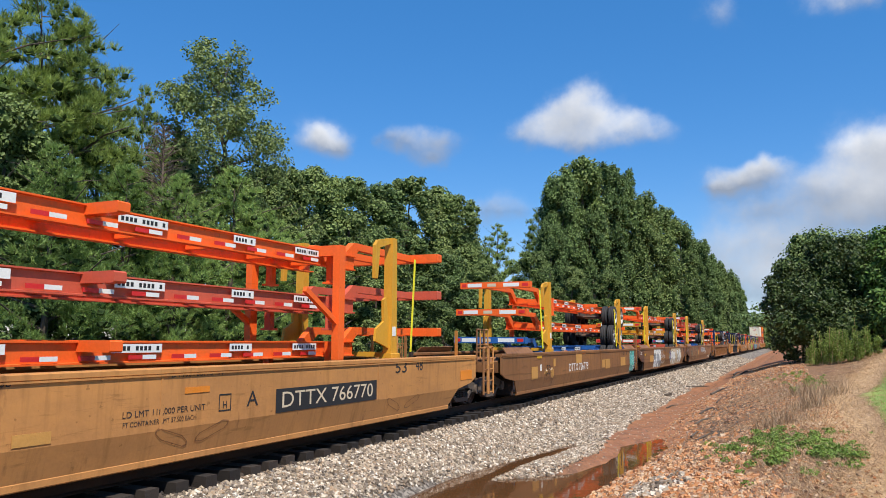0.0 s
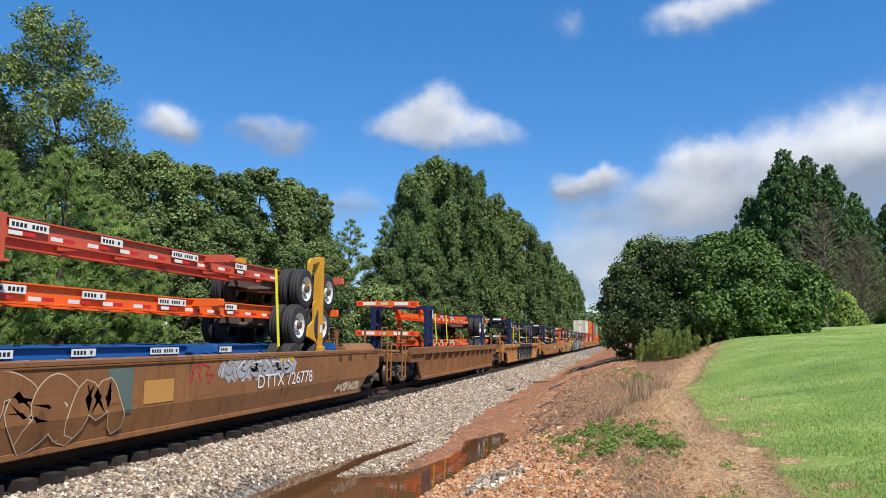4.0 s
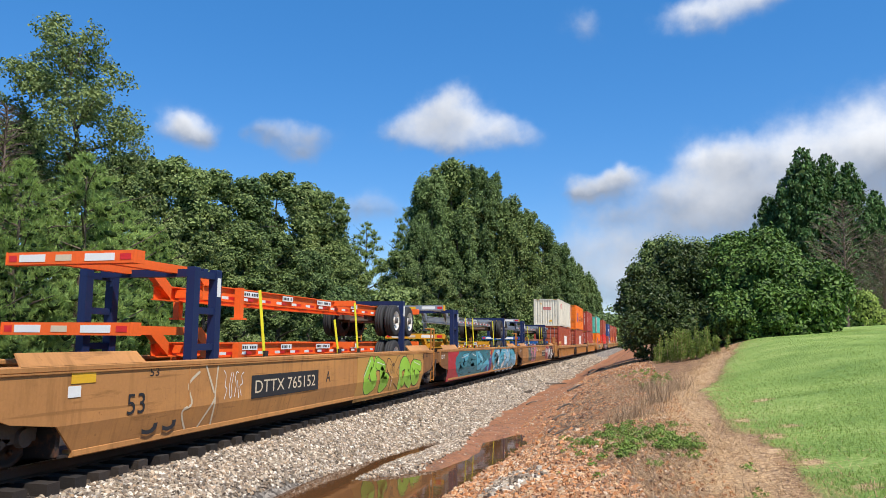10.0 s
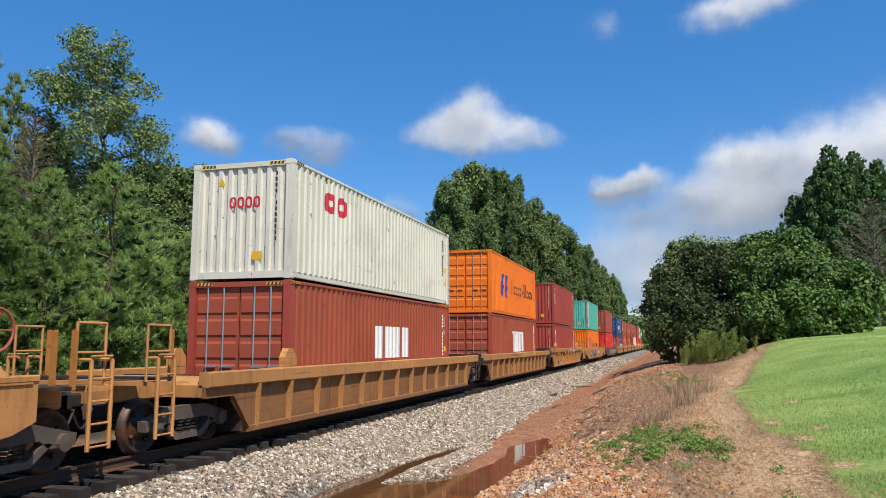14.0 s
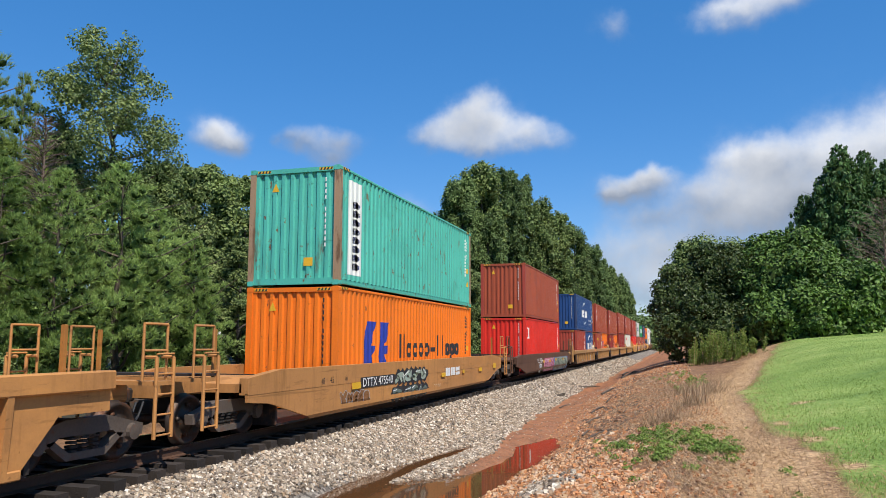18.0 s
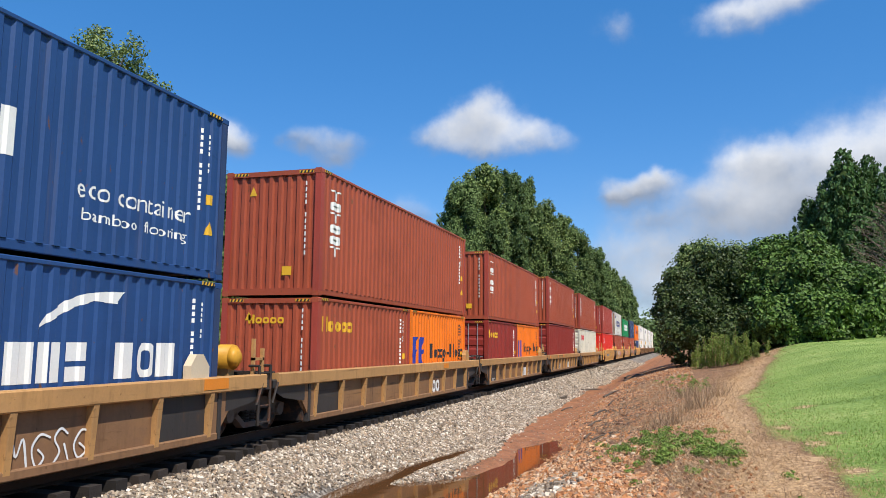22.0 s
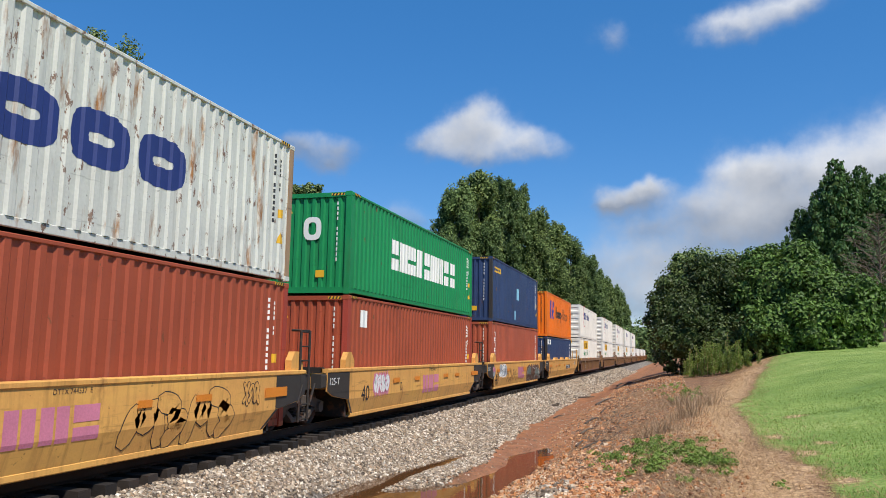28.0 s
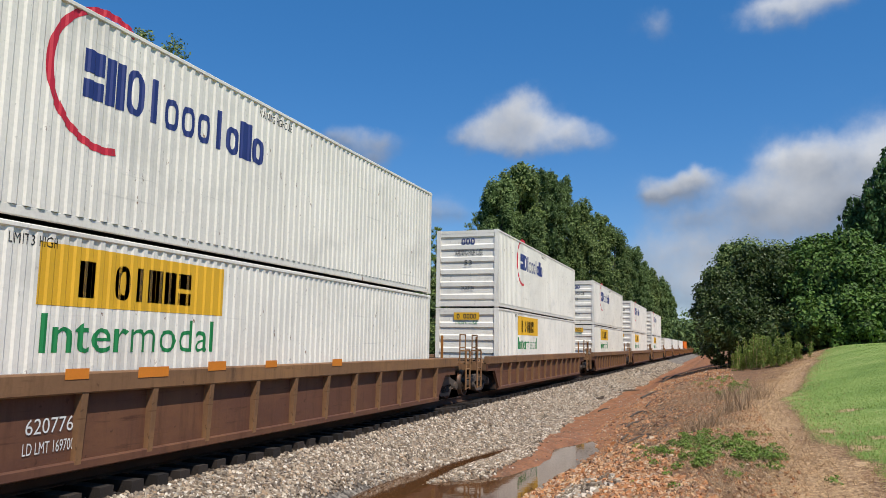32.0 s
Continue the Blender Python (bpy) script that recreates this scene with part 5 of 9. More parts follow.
def brake_gear(car, e, top, color):
    """Air reservoir, hand brake stand and wheel on the end deck."""
    tank = Shape()
    for a, b, r0, r1 in ((-0.95, -0.85, 0.1, 0.23), (-0.85, 0.15, 0.23, 0.23), (0.15, 0.25, 0.23, 0.1)):
        tank.rod((a, e - 0.55, top + 0.22), (b, e - 0.55, top + 0.22), r0, 16, r1)
    part("air_tank", tank, "oxide_car", car, "rust brown air reservoir", True)
    part("brake_stand", Shape().slab([(e - 0.18, top - 0.1), (e + 0.18, top - 0.1), (e + 0.1, top + 0.75), (e - 0.06, top + 0.75)], 0.5, 0.62), "oxide_car", car)
    hub_z = top + 0.55
    wheel = Shape()
    for k in range(20):
        a, b = 2 * math.pi * k / 20, 2 * math.pi * (k + 1) / 20
        wheel.rod((0.72, e + 0.28 * math.cos(a), hub_z + 0.28 * math.sin(a)), (0.72, e + 0.28 * math.cos(b), hub_z + 0.28 * math.sin(b)), 0.02, 6)
        if k % 4 == 0:
            wheel.rod((0.68, e, hub_z), (0.72, e + 0.28 * math.cos(a), hub_z + 0.28 * math.sin(a)), 0.013, 5)
    wheel.rod((0.6, e, hub_z), (0.74, e, hub_z), 0.05, 8)
    part("brake_wheel", wheel, "c_rust", car, "rusty hand brake wheel")
    for x in (1.28, 0.95):
        part("stanchion", Shape().box(x - 0.03, x + 0.03, e + 0.7, e + 0.76, 1.1, 1.9, 0.01), color, car)
    part("deck_plate", Shape().box(-1.3, 1.3, e + 0.35, e + 0.95, 1.12, 1.16), "steel", car)


def chord_lips(car, spans, top, color):
    """Hinged guide flaps along the chord."""
    for a, b in spans:
        part("guide_flap", Shape().slab([(a, top), (b, top), (b - 0.12, top + 0.13), (a + 0.12, top + 0.13)], 1.26, 1.40), color, car)


def corner_guides(car, ys, top, color):
    """Little steel guides on the chord that steer containers into the well."""
    for y in ys:
        for s in (1, -1):
            part("container_guide", Shape().slab([(y - 0.26, top), (y + 0.24, top), (y + 0.24, top + 0.18), (y + 0.06, top + 0.38), (y - 0.12, top + 0.38), (y - 0.26, top + 0.2)], s * 1.255, s * 1.40), color, car)


# -- chassis stacks --
def chassis(u, z, color, label, rim="rim", front=True, legs=True):
    """A skeleton container chassis, front cross bar at u, beams' top at z; front False: it lies the other way round."""
    ob = thing("chassis", label, "trailer chassis", "stacked container chassis")
    d = 1 if front else -1
    L = 15.7

    def sub(name, key, make, mat, lab="", parent=ob, smooth=False):
        return part(name, shared(("ch", d, key, mat), lambda: make().mesh(name, MAT[mat], smooth)), mat, parent, lab)

    def Y(y):
        return d * y

    for s in (1, -1):
        sub("main_beam", ("beam", s), lambda: beam_i(s, Y), color)
        sub("gooseneck", ("neck", s), lambda: Shape().slab(sorted_ring([(Y(0.1), 0.14), (Y(2.7), 0.14), (Y(3.3), -0.27), (Y(3.3), 0.0), (Y(2.9), 0.29), (Y(0.1), 0.29)]), s * 0.42, s * 0.56), color)
        sub("landing_leg", ("leg", s), lambda: Shape().box(s * 0.72 - 0.07, s * 0.72 + 0.07, Y(4.0) - 0.07, Y(4.0) + 0.07, -0.62, 0.0).box(s * 0.72 - 0.12, s * 0.72 + 0.12, Y(4.0) - 0.12, Y(4.0) + 0.12, -0.66, -0.62), color)
    sub("front_bolster", "bol", lambda: Shape().box(-1.2, 1.2, min(Y(-0.1), Y(0.14)), max(Y(-0.1), Y(0.14)), 0.12, 0.32, 0.02), color)
    sub("rear_bolster", "rbol", lambda: Shape().box(-1.2, 1.2, min(Y(L - 0.2), Y(L)), max(Y(L - 0.2), Y(L)), -0.16, 0.02, 0.02), color)
    sub("mid_bolster", "mbol", lambda: Shape().box(-1.15, 1.15, min(Y(9.4), Y(9.6)), max(Y(9.4), Y(9.6)), -0.14, 0.01, 0.02), color)
    for k, y in enumerate((3.6, 5.0, 6.6, 8.1, 11.2, 12.4, 13.8, 15.0)):
        sub("cross_member", ("cm", k), lambda: Shape().box(-0.5, 0.5, Y(y) - 0.05, Y(y) + 0.05, -0.22, -0.06), color)
    sub("bogie_frame", "bf", lambda: Shape().box(-0.5, -0.38, min(Y(12.3), Y(15.4)), max(Y(12.3), Y(15.4)), -0.42, -0.27).box(0.38, 0.5, min(Y(12.3), Y(15.4)), max(Y(12.3), Y(15.4)), -0.42, -0.27).rod((-0.9, Y(13.15), -0.44), (0.9, Y(13.15), -0.44), 0.065, 8).rod((-0.9, Y(14.6), -0.44), (0.9, Y(14.6), -0.44), 0.065, 8).box(-0.55, 0.55, Y(13.88) - 0.2, Y(13.88) + 0.2, -0.5, -0.3), "grime")
    for a in (13.15, 14.6):
        for s in (1, -1):
            for x in (0.72, 1.05):
                w = sub("tyre", ("ty", s, x), lambda: tyre(s, x), "tyre", "worn black rubber tyre", ob, True)
                w.matrix_basis = pose(0, Y(a), -0.44)
                r = sub("rim", ("rm", s, x), lambda: Shape().lathe([(s * (x + 0.11), 0.0), (s * (x + 0.11), 0.09), (s * (x + 0.06), 0.11), (s * (x + 0.045), 0.22), (s * (x + 0.125), 0.275), (s * (x + 0.135), 0.305)], (0, 0, 0), 24), rim, "", w, True)
                sub("hub", ("hub", s, x), lambda: hub(s, x), "rim_dark", "", w)
    # boards on the cross bar that faces out
    if front:
        for name, a, b, m, z0, z1 in (("number_board", -0.95, -0.45, "white", 0.16, 0.28), ("number_board", 0.3, 0.85, "white", 0.16, 0.28), ("reflector", 0.95, 1.15, "red_mark", 0.17, 0.27), ("reflector", -1.15, -1.0, "red_mark", 0.17, 0.27), ("number_board", -0.25, 0.05, "yellow_mark" if color == "ch_galv" else "cream", 0.17, 0.27)):
            part(name, shared(("brd", a, m), lambda: Shape().box(a, b, -0.106, -0.1, z0, z1).mesh(name, MAT[m])), m, ob)
        for s in (1, -1):
            part("end_cap", shared(("cap", s, color), lambda: Shape().box(min(s * 1.195, s * 1.215), max(s * 1.195, s * 1.215), -0.11, 0.15, 0.115, 0.325).mesh("end_cap", MAT["yellow_mark" if color == "ch_galv" else color])), color, ob)
    # reflectors and number plates along the outer faces
    tape = Shape()
    red = Shape()
    for s in (1, -1):
        for k in range(15):
            y = 3.5 + 0.8 * k
            tape.box(s * 0.612 - 0.003, s * 0.612 + 0.003, min(Y(y), Y(y + 0.25)), max(Y(y), Y(y + 0.25)), -0.25, -0.19)
            red.box(s * 0.612 - 0.003, s * 0.612 + 0.003, min(Y(y + 0.25), Y(y + 0.5)), max(Y(y + 0.25), Y(y + 0.5)), -0.25, -0.19)
    tagged(part("reflector_tape", shared(("tape", d), lambda: tape.mesh("reflector_tape", MAT["white"])), "white", ob), kind="stuff")
    tagged(part("reflector_tape", shared(("tapered", d), lambda: red.mesh("reflector_tape", MAT["red_mark"])), "red_mark", ob), kind="stuff")
    for y0, w in ((4.3, 0.75), (6.2, 0.55), (8.2, 0.9), (10.6, 0.5)):
        pl = plate(min(Y(y0), Y(y0 + w)), max(Y(y0), Y(y0 + w)), -0.16, -0.04, 0.612, "white", ob, "number_board")
        q = Shape()
        n = int(w / 0.075) - 1
        for i in range(n):
            if i % 5 == 4:
                continue
            yy = min(Y(y0), Y(y0 + w)) + 0.045 + i * 0.075
            q.box(0.617, 0.618, yy, yy + 0.05, -0.13, -0.07)
        tagged(part("bars", q, "black", pl), kind="stuff")
    return aboard(ob, u, z)


def sorted_ring(r):
    """Keep the outline's turn the same for both ways round."""
    return r


def beam_i(s, Y):
    a, b = sorted((Y(2.9), Y(15.6)))
    x, w = s * 0.52, s * 0.03
    ring = [(x - 0.085, -0.30), (x + 0.085, -0.30), (x + 0.085, -0.278), (x + w + 0.008, -0.27), (x + w + 0.008, -0.03), (x + 0.085, -0.022), (x + 0.085, 0.0),
            (x - 0.085, 0.0), (x - 0.085, -0.022), (x + w - 0.008, -0.03), (x + w - 0.008, -0.27), (x - 0.085, -0.278)]
    return Shape().bar(ring, a, b)


def tyre(s, x):
    prof = [(-0.13, 0.30), (-0.135, 0.42), (-0.12, 0.485), (-0.09, 0.505), (-0.05, 0.508), (-0.045, 0.495), (-0.035, 0.495), (-0.03, 0.508), (0.03, 0.508), (0.035, 0.495), (0.045, 0.495), (0.05, 0.508), (0.09, 0.505), (0.12, 0.485), (0.135, 0.42), (0.13, 0.30)]
    return Shape().lathe([(s * x + p, r) for p, r in prof], (0, 0, 0), 22)


def hub(s, x):
    sh = Shape()
    for k in range(10):
        a = 2 * math.pi * k / 10
        c = (0.155 * math.cos(a), 0.155 * math.sin(a))
        sh.rod((s * (x + 0.05), *c), (s * (x + 0.075), *c), 0.016, 6)
    sh.lathe([(s * (x + 0.05), 0.10), (s * (x + 0.17), 0.085), (s * (x + 0.18), 0.0)], (0, 0, 0), 14)
    return sh


def yellow_rack(u, top, label, color="rack"):
    """A pair of hooked posts that clamp a stack, on the car's chords."""
    ob = thing("stacking_rack", label, "rack", "racks on the chassis stacks")
    base = 1.34
    for s in (1, -1):
        p = part("post", Shape().slab([(0.0, base), (0.26, base), (0.22, top), (0.04, top)], s * 1.02, s * 1.22), color, ob)
        part("gusset", Shape().slab([(-0.55, base + 0.35), (0.02, base + 0.2), (0.02, base + 0.75), (-0.12, base + 1.25), (-0.22, base + 1.2), (-0.2, base + 0.75), (-0.5, base + 0.6)], s * 1.10, s * 1.16), color, ob)
        part("arm", Shape().slab([(-0.62, top - 0.22), (-0.5, top - 0.10), (0.05, top), (0.05, top - 0.12), (-0.42, top - 0.25), (-0.5, top - 0.9), (-0.62, top - 0.9)], s * 1.10, s * 1.17), color, ob)
        part("foot", Shape().box(min(s * 0.98, s * 1.26), max(s * 0.98, s * 1.26), -0.06, 0.32, base - 0.04, base + 0.1, 0.02), color, ob)
        part("label_plate", Shape().box(s * 1.22 - 0.004, s * 1.22 + 0.004, 0.05, 0.2, base + 0.45, base + 0.65), "white", ob)
    part("tie_bar", Shape().box(-1.05, 1.05, 0.06, 0.2, base + 0.02, base + 0.12), color, ob)
    return aboard(ob, u)


def navy_rack(u, top, label, color="ch_navy", slim=False):
    """A welded pair of ladder-like uprights that carries the upper chassis."""
    ob = thing("stacking_rack", label, "rack", "racks on the chassis stacks")
    base = 1.2
    for s in (1, -1):
        for y in ((0.0,) if slim else (-0.42, 0.3)):
            part("post", Shape().box(min(s * 1.04, s * 1.2), max(s * 1.04, s * 1.2), y - 0.09, y + 0.09, base, top, 0.015), color, ob)
        if not slim:
            for z in (base + 0.35, base + 1.0, top - 0.12):
                part("rung", Shape().box(min(s * 1.07, s * 1.17), max(s * 1.07, s * 1.17), -0.42, 0.3, z - 0.06, z + 0.06), color, ob)
        part("label_plate", Shape().box(s * 1.2 - 0.003, s * 1.2 + 0.004, (0.0 if slim else 0.3) - 0.06, (0.0 if slim else 0.3) + 0.06, top - 0.5, top - 0.15), "white", ob)
    part("cross_bar", Shape().box(-1.1, 1.1, -0.08, 0.08, top - 0.14, top, 0.01), color, ob)
    return aboard(ob, u)


def strap(u, z0, z1, lean=0.25, color="strap", x=1.24):
    ob = thing("strap", "taut yellow ratchet strap over the chassis stack", "strap", "lashing straps")
    part("webbing", Shape().beam((x, 0, z0), (x - 0.03, -lean, z1), 0.012, 0.09), color, ob)
    part("ratchet", Shape().box(x - 0.01, x + 0.05, -0.06, 0.06, z0, z0 + 0.16), "steel", ob)
    return aboard(ob, u)


# -- the train, unit by unit --
def stack(u, zt, upper, lower, third=None, rack="yellow", rim="rim", strap_u=(), up_label="", low_label=""):
    """Chassis stacked in a well, held by racks."""
    names = {"ch_orange": "orange", "ch_red": "faded red", "ch_blue": "blue", "ch_black": "black", "ch_yellow": "yellow", "ch_galv": "galvanised grey"}
    gap = 0.9 if rack == "yellow" else 1.13
    chassis(u, zt, upper, f"{names[upper]} steel skeleton chassis on top of a stack", rim)
    chassis(u - 0.35 * (rack == "yellow"), zt - gap, lower, f"{names[lower]} steel skeleton chassis low in a stack", rim)
    if third:
        chassis(u - 0.5, zt - 2 * gap, third, f"{names[third]} steel skeleton chassis sunk in the well", rim)
    if rack == "yellow":
        yellow_rack(u + 2.05, zt + 0.45, "yellow hooked steel stacking rack at the front")
        yellow_rack(u + 13.95, zt + 0.45, "yellow hooked steel stacking rack between the wheels")
    else:
        navy_rack(u + 2.1, zt + 0.22, "navy blue welded steel stacking rack")
        navy_rack(u + 13.9, zt + 0.22, "navy blue steel stacking post between the wheels", slim=True)
    for a, top in strap_u:
        strap(u + a, 1.3, top)


# unit A: its chassis lie the other way round
A = well_car(-3.2, 18.2, "smooth", "tan_car", "tan well car with tall plain sides and stencilled data", "none", "coupled")
for zz, c in ((3.44, "ch_orange"), (2.55, "ch_red"), (1.68, "ch_orange")):
    chassis(16.5, zz, c, ("orange" if c == "ch_orange" else "faded red") + " steel skeleton chassis in a tall stack", "rim", front=False)
yellow_rack(14.05, 3.86, "yellow hooked steel stacking rack with a strap")
strap(14.9, 1.3, 3.5, -0.25)
leg = thing("support_frame", "orange steel support frame between stacked chassis", "frame")
for s in (1, -1):
    part("upright", Shape().box(min(s * 0.95, s * 1.1), max(s * 0.95, s * 1.1), -0.1, 0.1, 1.34, 3.5), "ch_orange", leg)
    part("brace", Shape().beam((s * 1.02, 0, 2.0), (s * 1.02, -1.1, 2.6), 0.08, 0.1), "ch_orange", leg)
part("cross_bar", Shape().box(-1.05, 1.05, -0.08, 0.08, 3.3, 3.5), "ch_orange", leg)
aboard(leg, 12.3)

B = well_car(20.1, 40.4, "smooth", "brown_car", "rusty brown well car with patched sides", "coupled", "joint", cap="oxide_car", rung="brown_car")
C = well_car(41.5, 60.7, "smooth", "brown_car", "rusty brown well car covered in spray paint", "shared", "joint", cap="oxide_car", rung="brown_car")
D = well_car(61.8, 80.9, "smooth", "brown_car", "rusty brown well car with white spray-painted letters", "shared", "coupled", cap="oxide_car", rung="brown_car")
stack(23.5, 3.3, "ch_orange", "ch_orange", "ch_blue", strap_u=((1.2, 3.4), (13.0, 3.2)))
stack(43.4, 3.3, "ch_orange", "ch_yellow", "ch_red", strap_u=((0.9, 3.4), (12.6, 3.2)))
stack(62.6, 3.3, "ch_red", "ch_orange", "ch_blue", strap_u=((0.9, 3.4), (11.6, 3.2)))
E_ = well_car(84.8, 103.6, "ribbed", "brown_car", "weathered brown well car with ribbed sides", "coupled", "coupled")
stack(86.2, 2.75, "ch_orange", "ch_orange", "ch_blue", "navy", strap_u=((3.0, 2.7), (5.0, 2.7)))
G = well_car(107.0, 126.9, "ribbed", "tan_car", "tan well car with ribbed sides and black and white graffiti", "coupled", "coupled")
stack(109.0, 2.75, "ch_black", "ch_black", None, "navy", "rim_dark", ((3.3, 2.7), (6.4, 2.7), (10.6, 2.7)))
H_ = well_car(129.6, 150.2, "low", "orange_car", "orange tan well car with low sides", "coupled", "coupled", top=1.2)
stack(132.4, 2.75, "ch_black", "ch_black", None, "navy", "rim_dark", ((3.4, 2.7), (10.0, 2.7)))
for a, b in ((142.05, 0.42), (143.25, 0.34)):
    tagged(strap(a, 1.15, 1.72, b, "white"), "slack white lashing strap on the lower chassis")
I_ = well_car(152.3, 171.9, "smooth", "tan_car", "tan well car with lime green graffiti", "coupled", "joint", cap="brown_car", rung="orange_car")
J_ = well_car(173.0, 191.2, "smooth", "tan_car", "tan well car with red and blue graffiti", "shared", "joint", cap="brown_car", rung="orange_car")
K_ = well_car(192.4, 211.7, "smooth", "tan_car", "tan well car with grey and pink graffiti", "shared", "coupled", cap="brown_car", rung="orange_car", gear=True)
stack(155.2, 2.75, "ch_orange", "ch_orange", None, "navy", "rim", ((4.2, 2.7), (8.2, 2.2), (9.6, 2.7)))
stack(174.4, 2.75, "ch_galv", "ch_yellow", None, "navy", "rim_dark", ((4.0, 2.7), (5.5, 2.7), (10.5, 2.7)))
stack(193.7, 2.75, "ch_galv", "ch_blue", None, "navy", "rim_dark", ((4.0, 2.7), (10.3, 2.7), (11.6, 2.7)))

# double stacks
T, STD = 2.9, 2.59


def pair(u, lower, upper, L=12.19):
    (hl, cl, ll, el), (hu, cu, lu, eu) = lower, upper
    z = 0.16
    a = container(u, z, L, hl, cl, ll, el, big=L > 13)
    b = container(u, z + hl + 0.03, L, hu, cu, lu, eu, big=L > 13)
    return a, b


L_ = well_car(215.3, 234.2, "ribbed", "tan_car", "dusty brown well car with ribbed sides", "coupled", "joint", panel="brown_car", top=1.24)
M_ = well_car(235.3, 253.7, "ribbed", "tan_car", "dusty brown well car with ribbed sides", "shared", "joint", panel="brown_car", top=1.24)
N_ = well_car(254.8, 273.7, "ribbed", "tan_car", "tan well car with ribbed sides and weight data", "shared", "coupled")
P1 = pair(218.5, (T, "c_brown", "red brown corrugated shipping container in a well", "doors"), (STD, "c_cream", "cream corrugated shipping container on top", "plain"))
P2 = pair(237.7, (T, "c_brown", "red brown corrugated shipping container in a well", "doors"), (T, "c_orange", "orange corrugated shipping container with closed doors", "doors"))
corner_guides(N_, (2.75, 15.4), 1.34, "tan_car")
chord_lips(N_, ((0.9, 2.4),), 1.34, "brown_car")
corner_guides(L_, (3.0,), 1.24, "tan_car")
P3 = pair(257.75, (T, "c_maroon", "maroon corrugated shipping container in a well", "plain"), (T, "c_maroon", "maroon corrugated shipping container on top", "plain"))
O_ = well_car(277.1, 297.8, "low", "tan_car", "tan well car with low tapered sides", "coupled", "coupled", top=1.2)
P4 = pair(281.35, (T, "c_orange", "orange corrugated shipping container with black lettering", "plain"), (T, "c_teal", "scuffed teal corrugated shipping container on top", "plain"))
P_ = well_car(301.3, 320.4, "low", "dark_car", "dark rusted well car with graffiti along its side", "coupled", "coupled", top=1.12, gear=True)
P5 = pair(304.9, (T, "c_red", "bright red corrugated shipping container in a well", "plain"), (T, "c_brown", "red brown corrugated shipping container on top", "plain"))
Q = []
for k in range(5):
    a = 323.6 + k * 15.86 + (1.2 if k else 0)
    b = 323.6 + (k + 1) * 15.86 + (0.75 if k < 4 else 1.0)
    q = well_car(a, b, "ribbed", "dusty_car", "brown and grey five-unit well car with a tan chord", "shared" if k else "coupled", "joint" if k < 4 else "coupled", panel="umber_car", top=1.15, cap="end_black", reach=0.22)
    Q.append(q)
    corner_guides(q, (14.6 if k < 1 else 13.95,), 1.15, "cream" if k < 1 else "dusty_car")
    # sooty end bays with an upright edge over the bogies
    for e, d in ((0.0, 1), (b - a, -1)):
        bay = part("end_bay", Shape().slab([(e + d * 1.45, 0.11), (e + d * 3.0, 0.11), (e + d * 3.0, 0.898), (e + d * 1.45, 0.898)], 1.312, 1.3325), "end_black", q, "sooty grey end bay of the side")
        part("edge_post", Shape().box(1.30, 1.40, min(e + d * 1.37, e + d * 1.47), max(e + d * 1.37, e + d * 1.47), 0.11, 0.9, 0.01), "end_black", q)
    if k in (0, 2):
        tank = Shape()
        for p0, p1, r0, r1 in ((-0.25, -0.17, 0.12, 0.23), (-0.17, 1.05, 0.23, 0.23), (1.05, 1.16, 0.23, 0.1)):
            tank.rod((p0, b - a - 0.5, 1.46), (p1, b - a - 0.5, 1.46), r0, 16, r1)
        part("air_tank", tank, "rack", q, "yellow air reservoir on the end deck", True)
        part("tank_band", Shape().lathe([(0.12, 0.235), (0.20, 0.235)], (0, b - a - 0.5, 1.46), 18).lathe([(0.68, 0.235), (0.76, 0.235)], (0, b - a - 0.5, 1.46), 18), "oxide_car", q, "rust brown tank band")
        part("tank_stand", Shape().box(-0.2, 1.0, b - a - 0.6, b - a - 0.4, 1.1, 1.26), "dusty_car", q)
        part("tank_guard", Shape().box(1.22, 1.28, b - a - 0.2, b - a - 0.14, 1.12, 1.8).box(1.22, 1.28, b - a + 0.12, b - a + 0.18, 1.12, 1.62).box(1.22, 1.28, b - a - 0.2, b - a + 0.18, 1.4, 1.45), "dusty_car", q)
P6a = container(326.75, 0.16, 6.06, STD, "c_maroon", "short maroon shipping container in a well", "plain")
P6b = container(332.88, 0.16, 6.06, STD, "c_blue", "short deep blue shipping container with white shapes", "plain")
P6 = (P6a, container(326.75, 0.19 + STD, 12.19, T, "c_blue", "deep blue corrugated shipping container on top", "plain"))
P7a = container(342.7, 0.16, 6.06, STD, "c_brown", "short red brown shipping container with yellow shapes", "plain")
P7b = container(348.83, 0.16, 6.06, STD, "c_orange", "short orange shipping container with black shapes", "plain")
P7 = (P7a, container(342.7, 0.19 + STD, 12.19, T, "c_brown", "red brown corrugated shipping container on top", "plain"))
# two short ones under a long one
P8a = container(358.45, 0.16, 6.06, STD, "c_plum", "plum red short shipping container with closed doors", "doors")
P8b = container(364.58, 0.16, 6.06, STD, "c_orange", "short orange shipping container with black lettering", "plain")
P8u = container(358.45, 0.16 + STD + 0.03, 12.19, T, "c_brown", "red brown corrugated shipping container with white letters", "plain")
P9 = pair(374.25, (STD + 0.3, "c_plum", "plum red corrugated shipping container in a well", "doors"), (T, "c_brown", "red brown corrugated shipping container on top", "plain"))
P10 = pair(390.0, (T, "c_cream", "cream corrugated shipping container in a well", "doors"), (T, "c_brown", "red brown corrugated shipping container on top", "plain"))
R = []
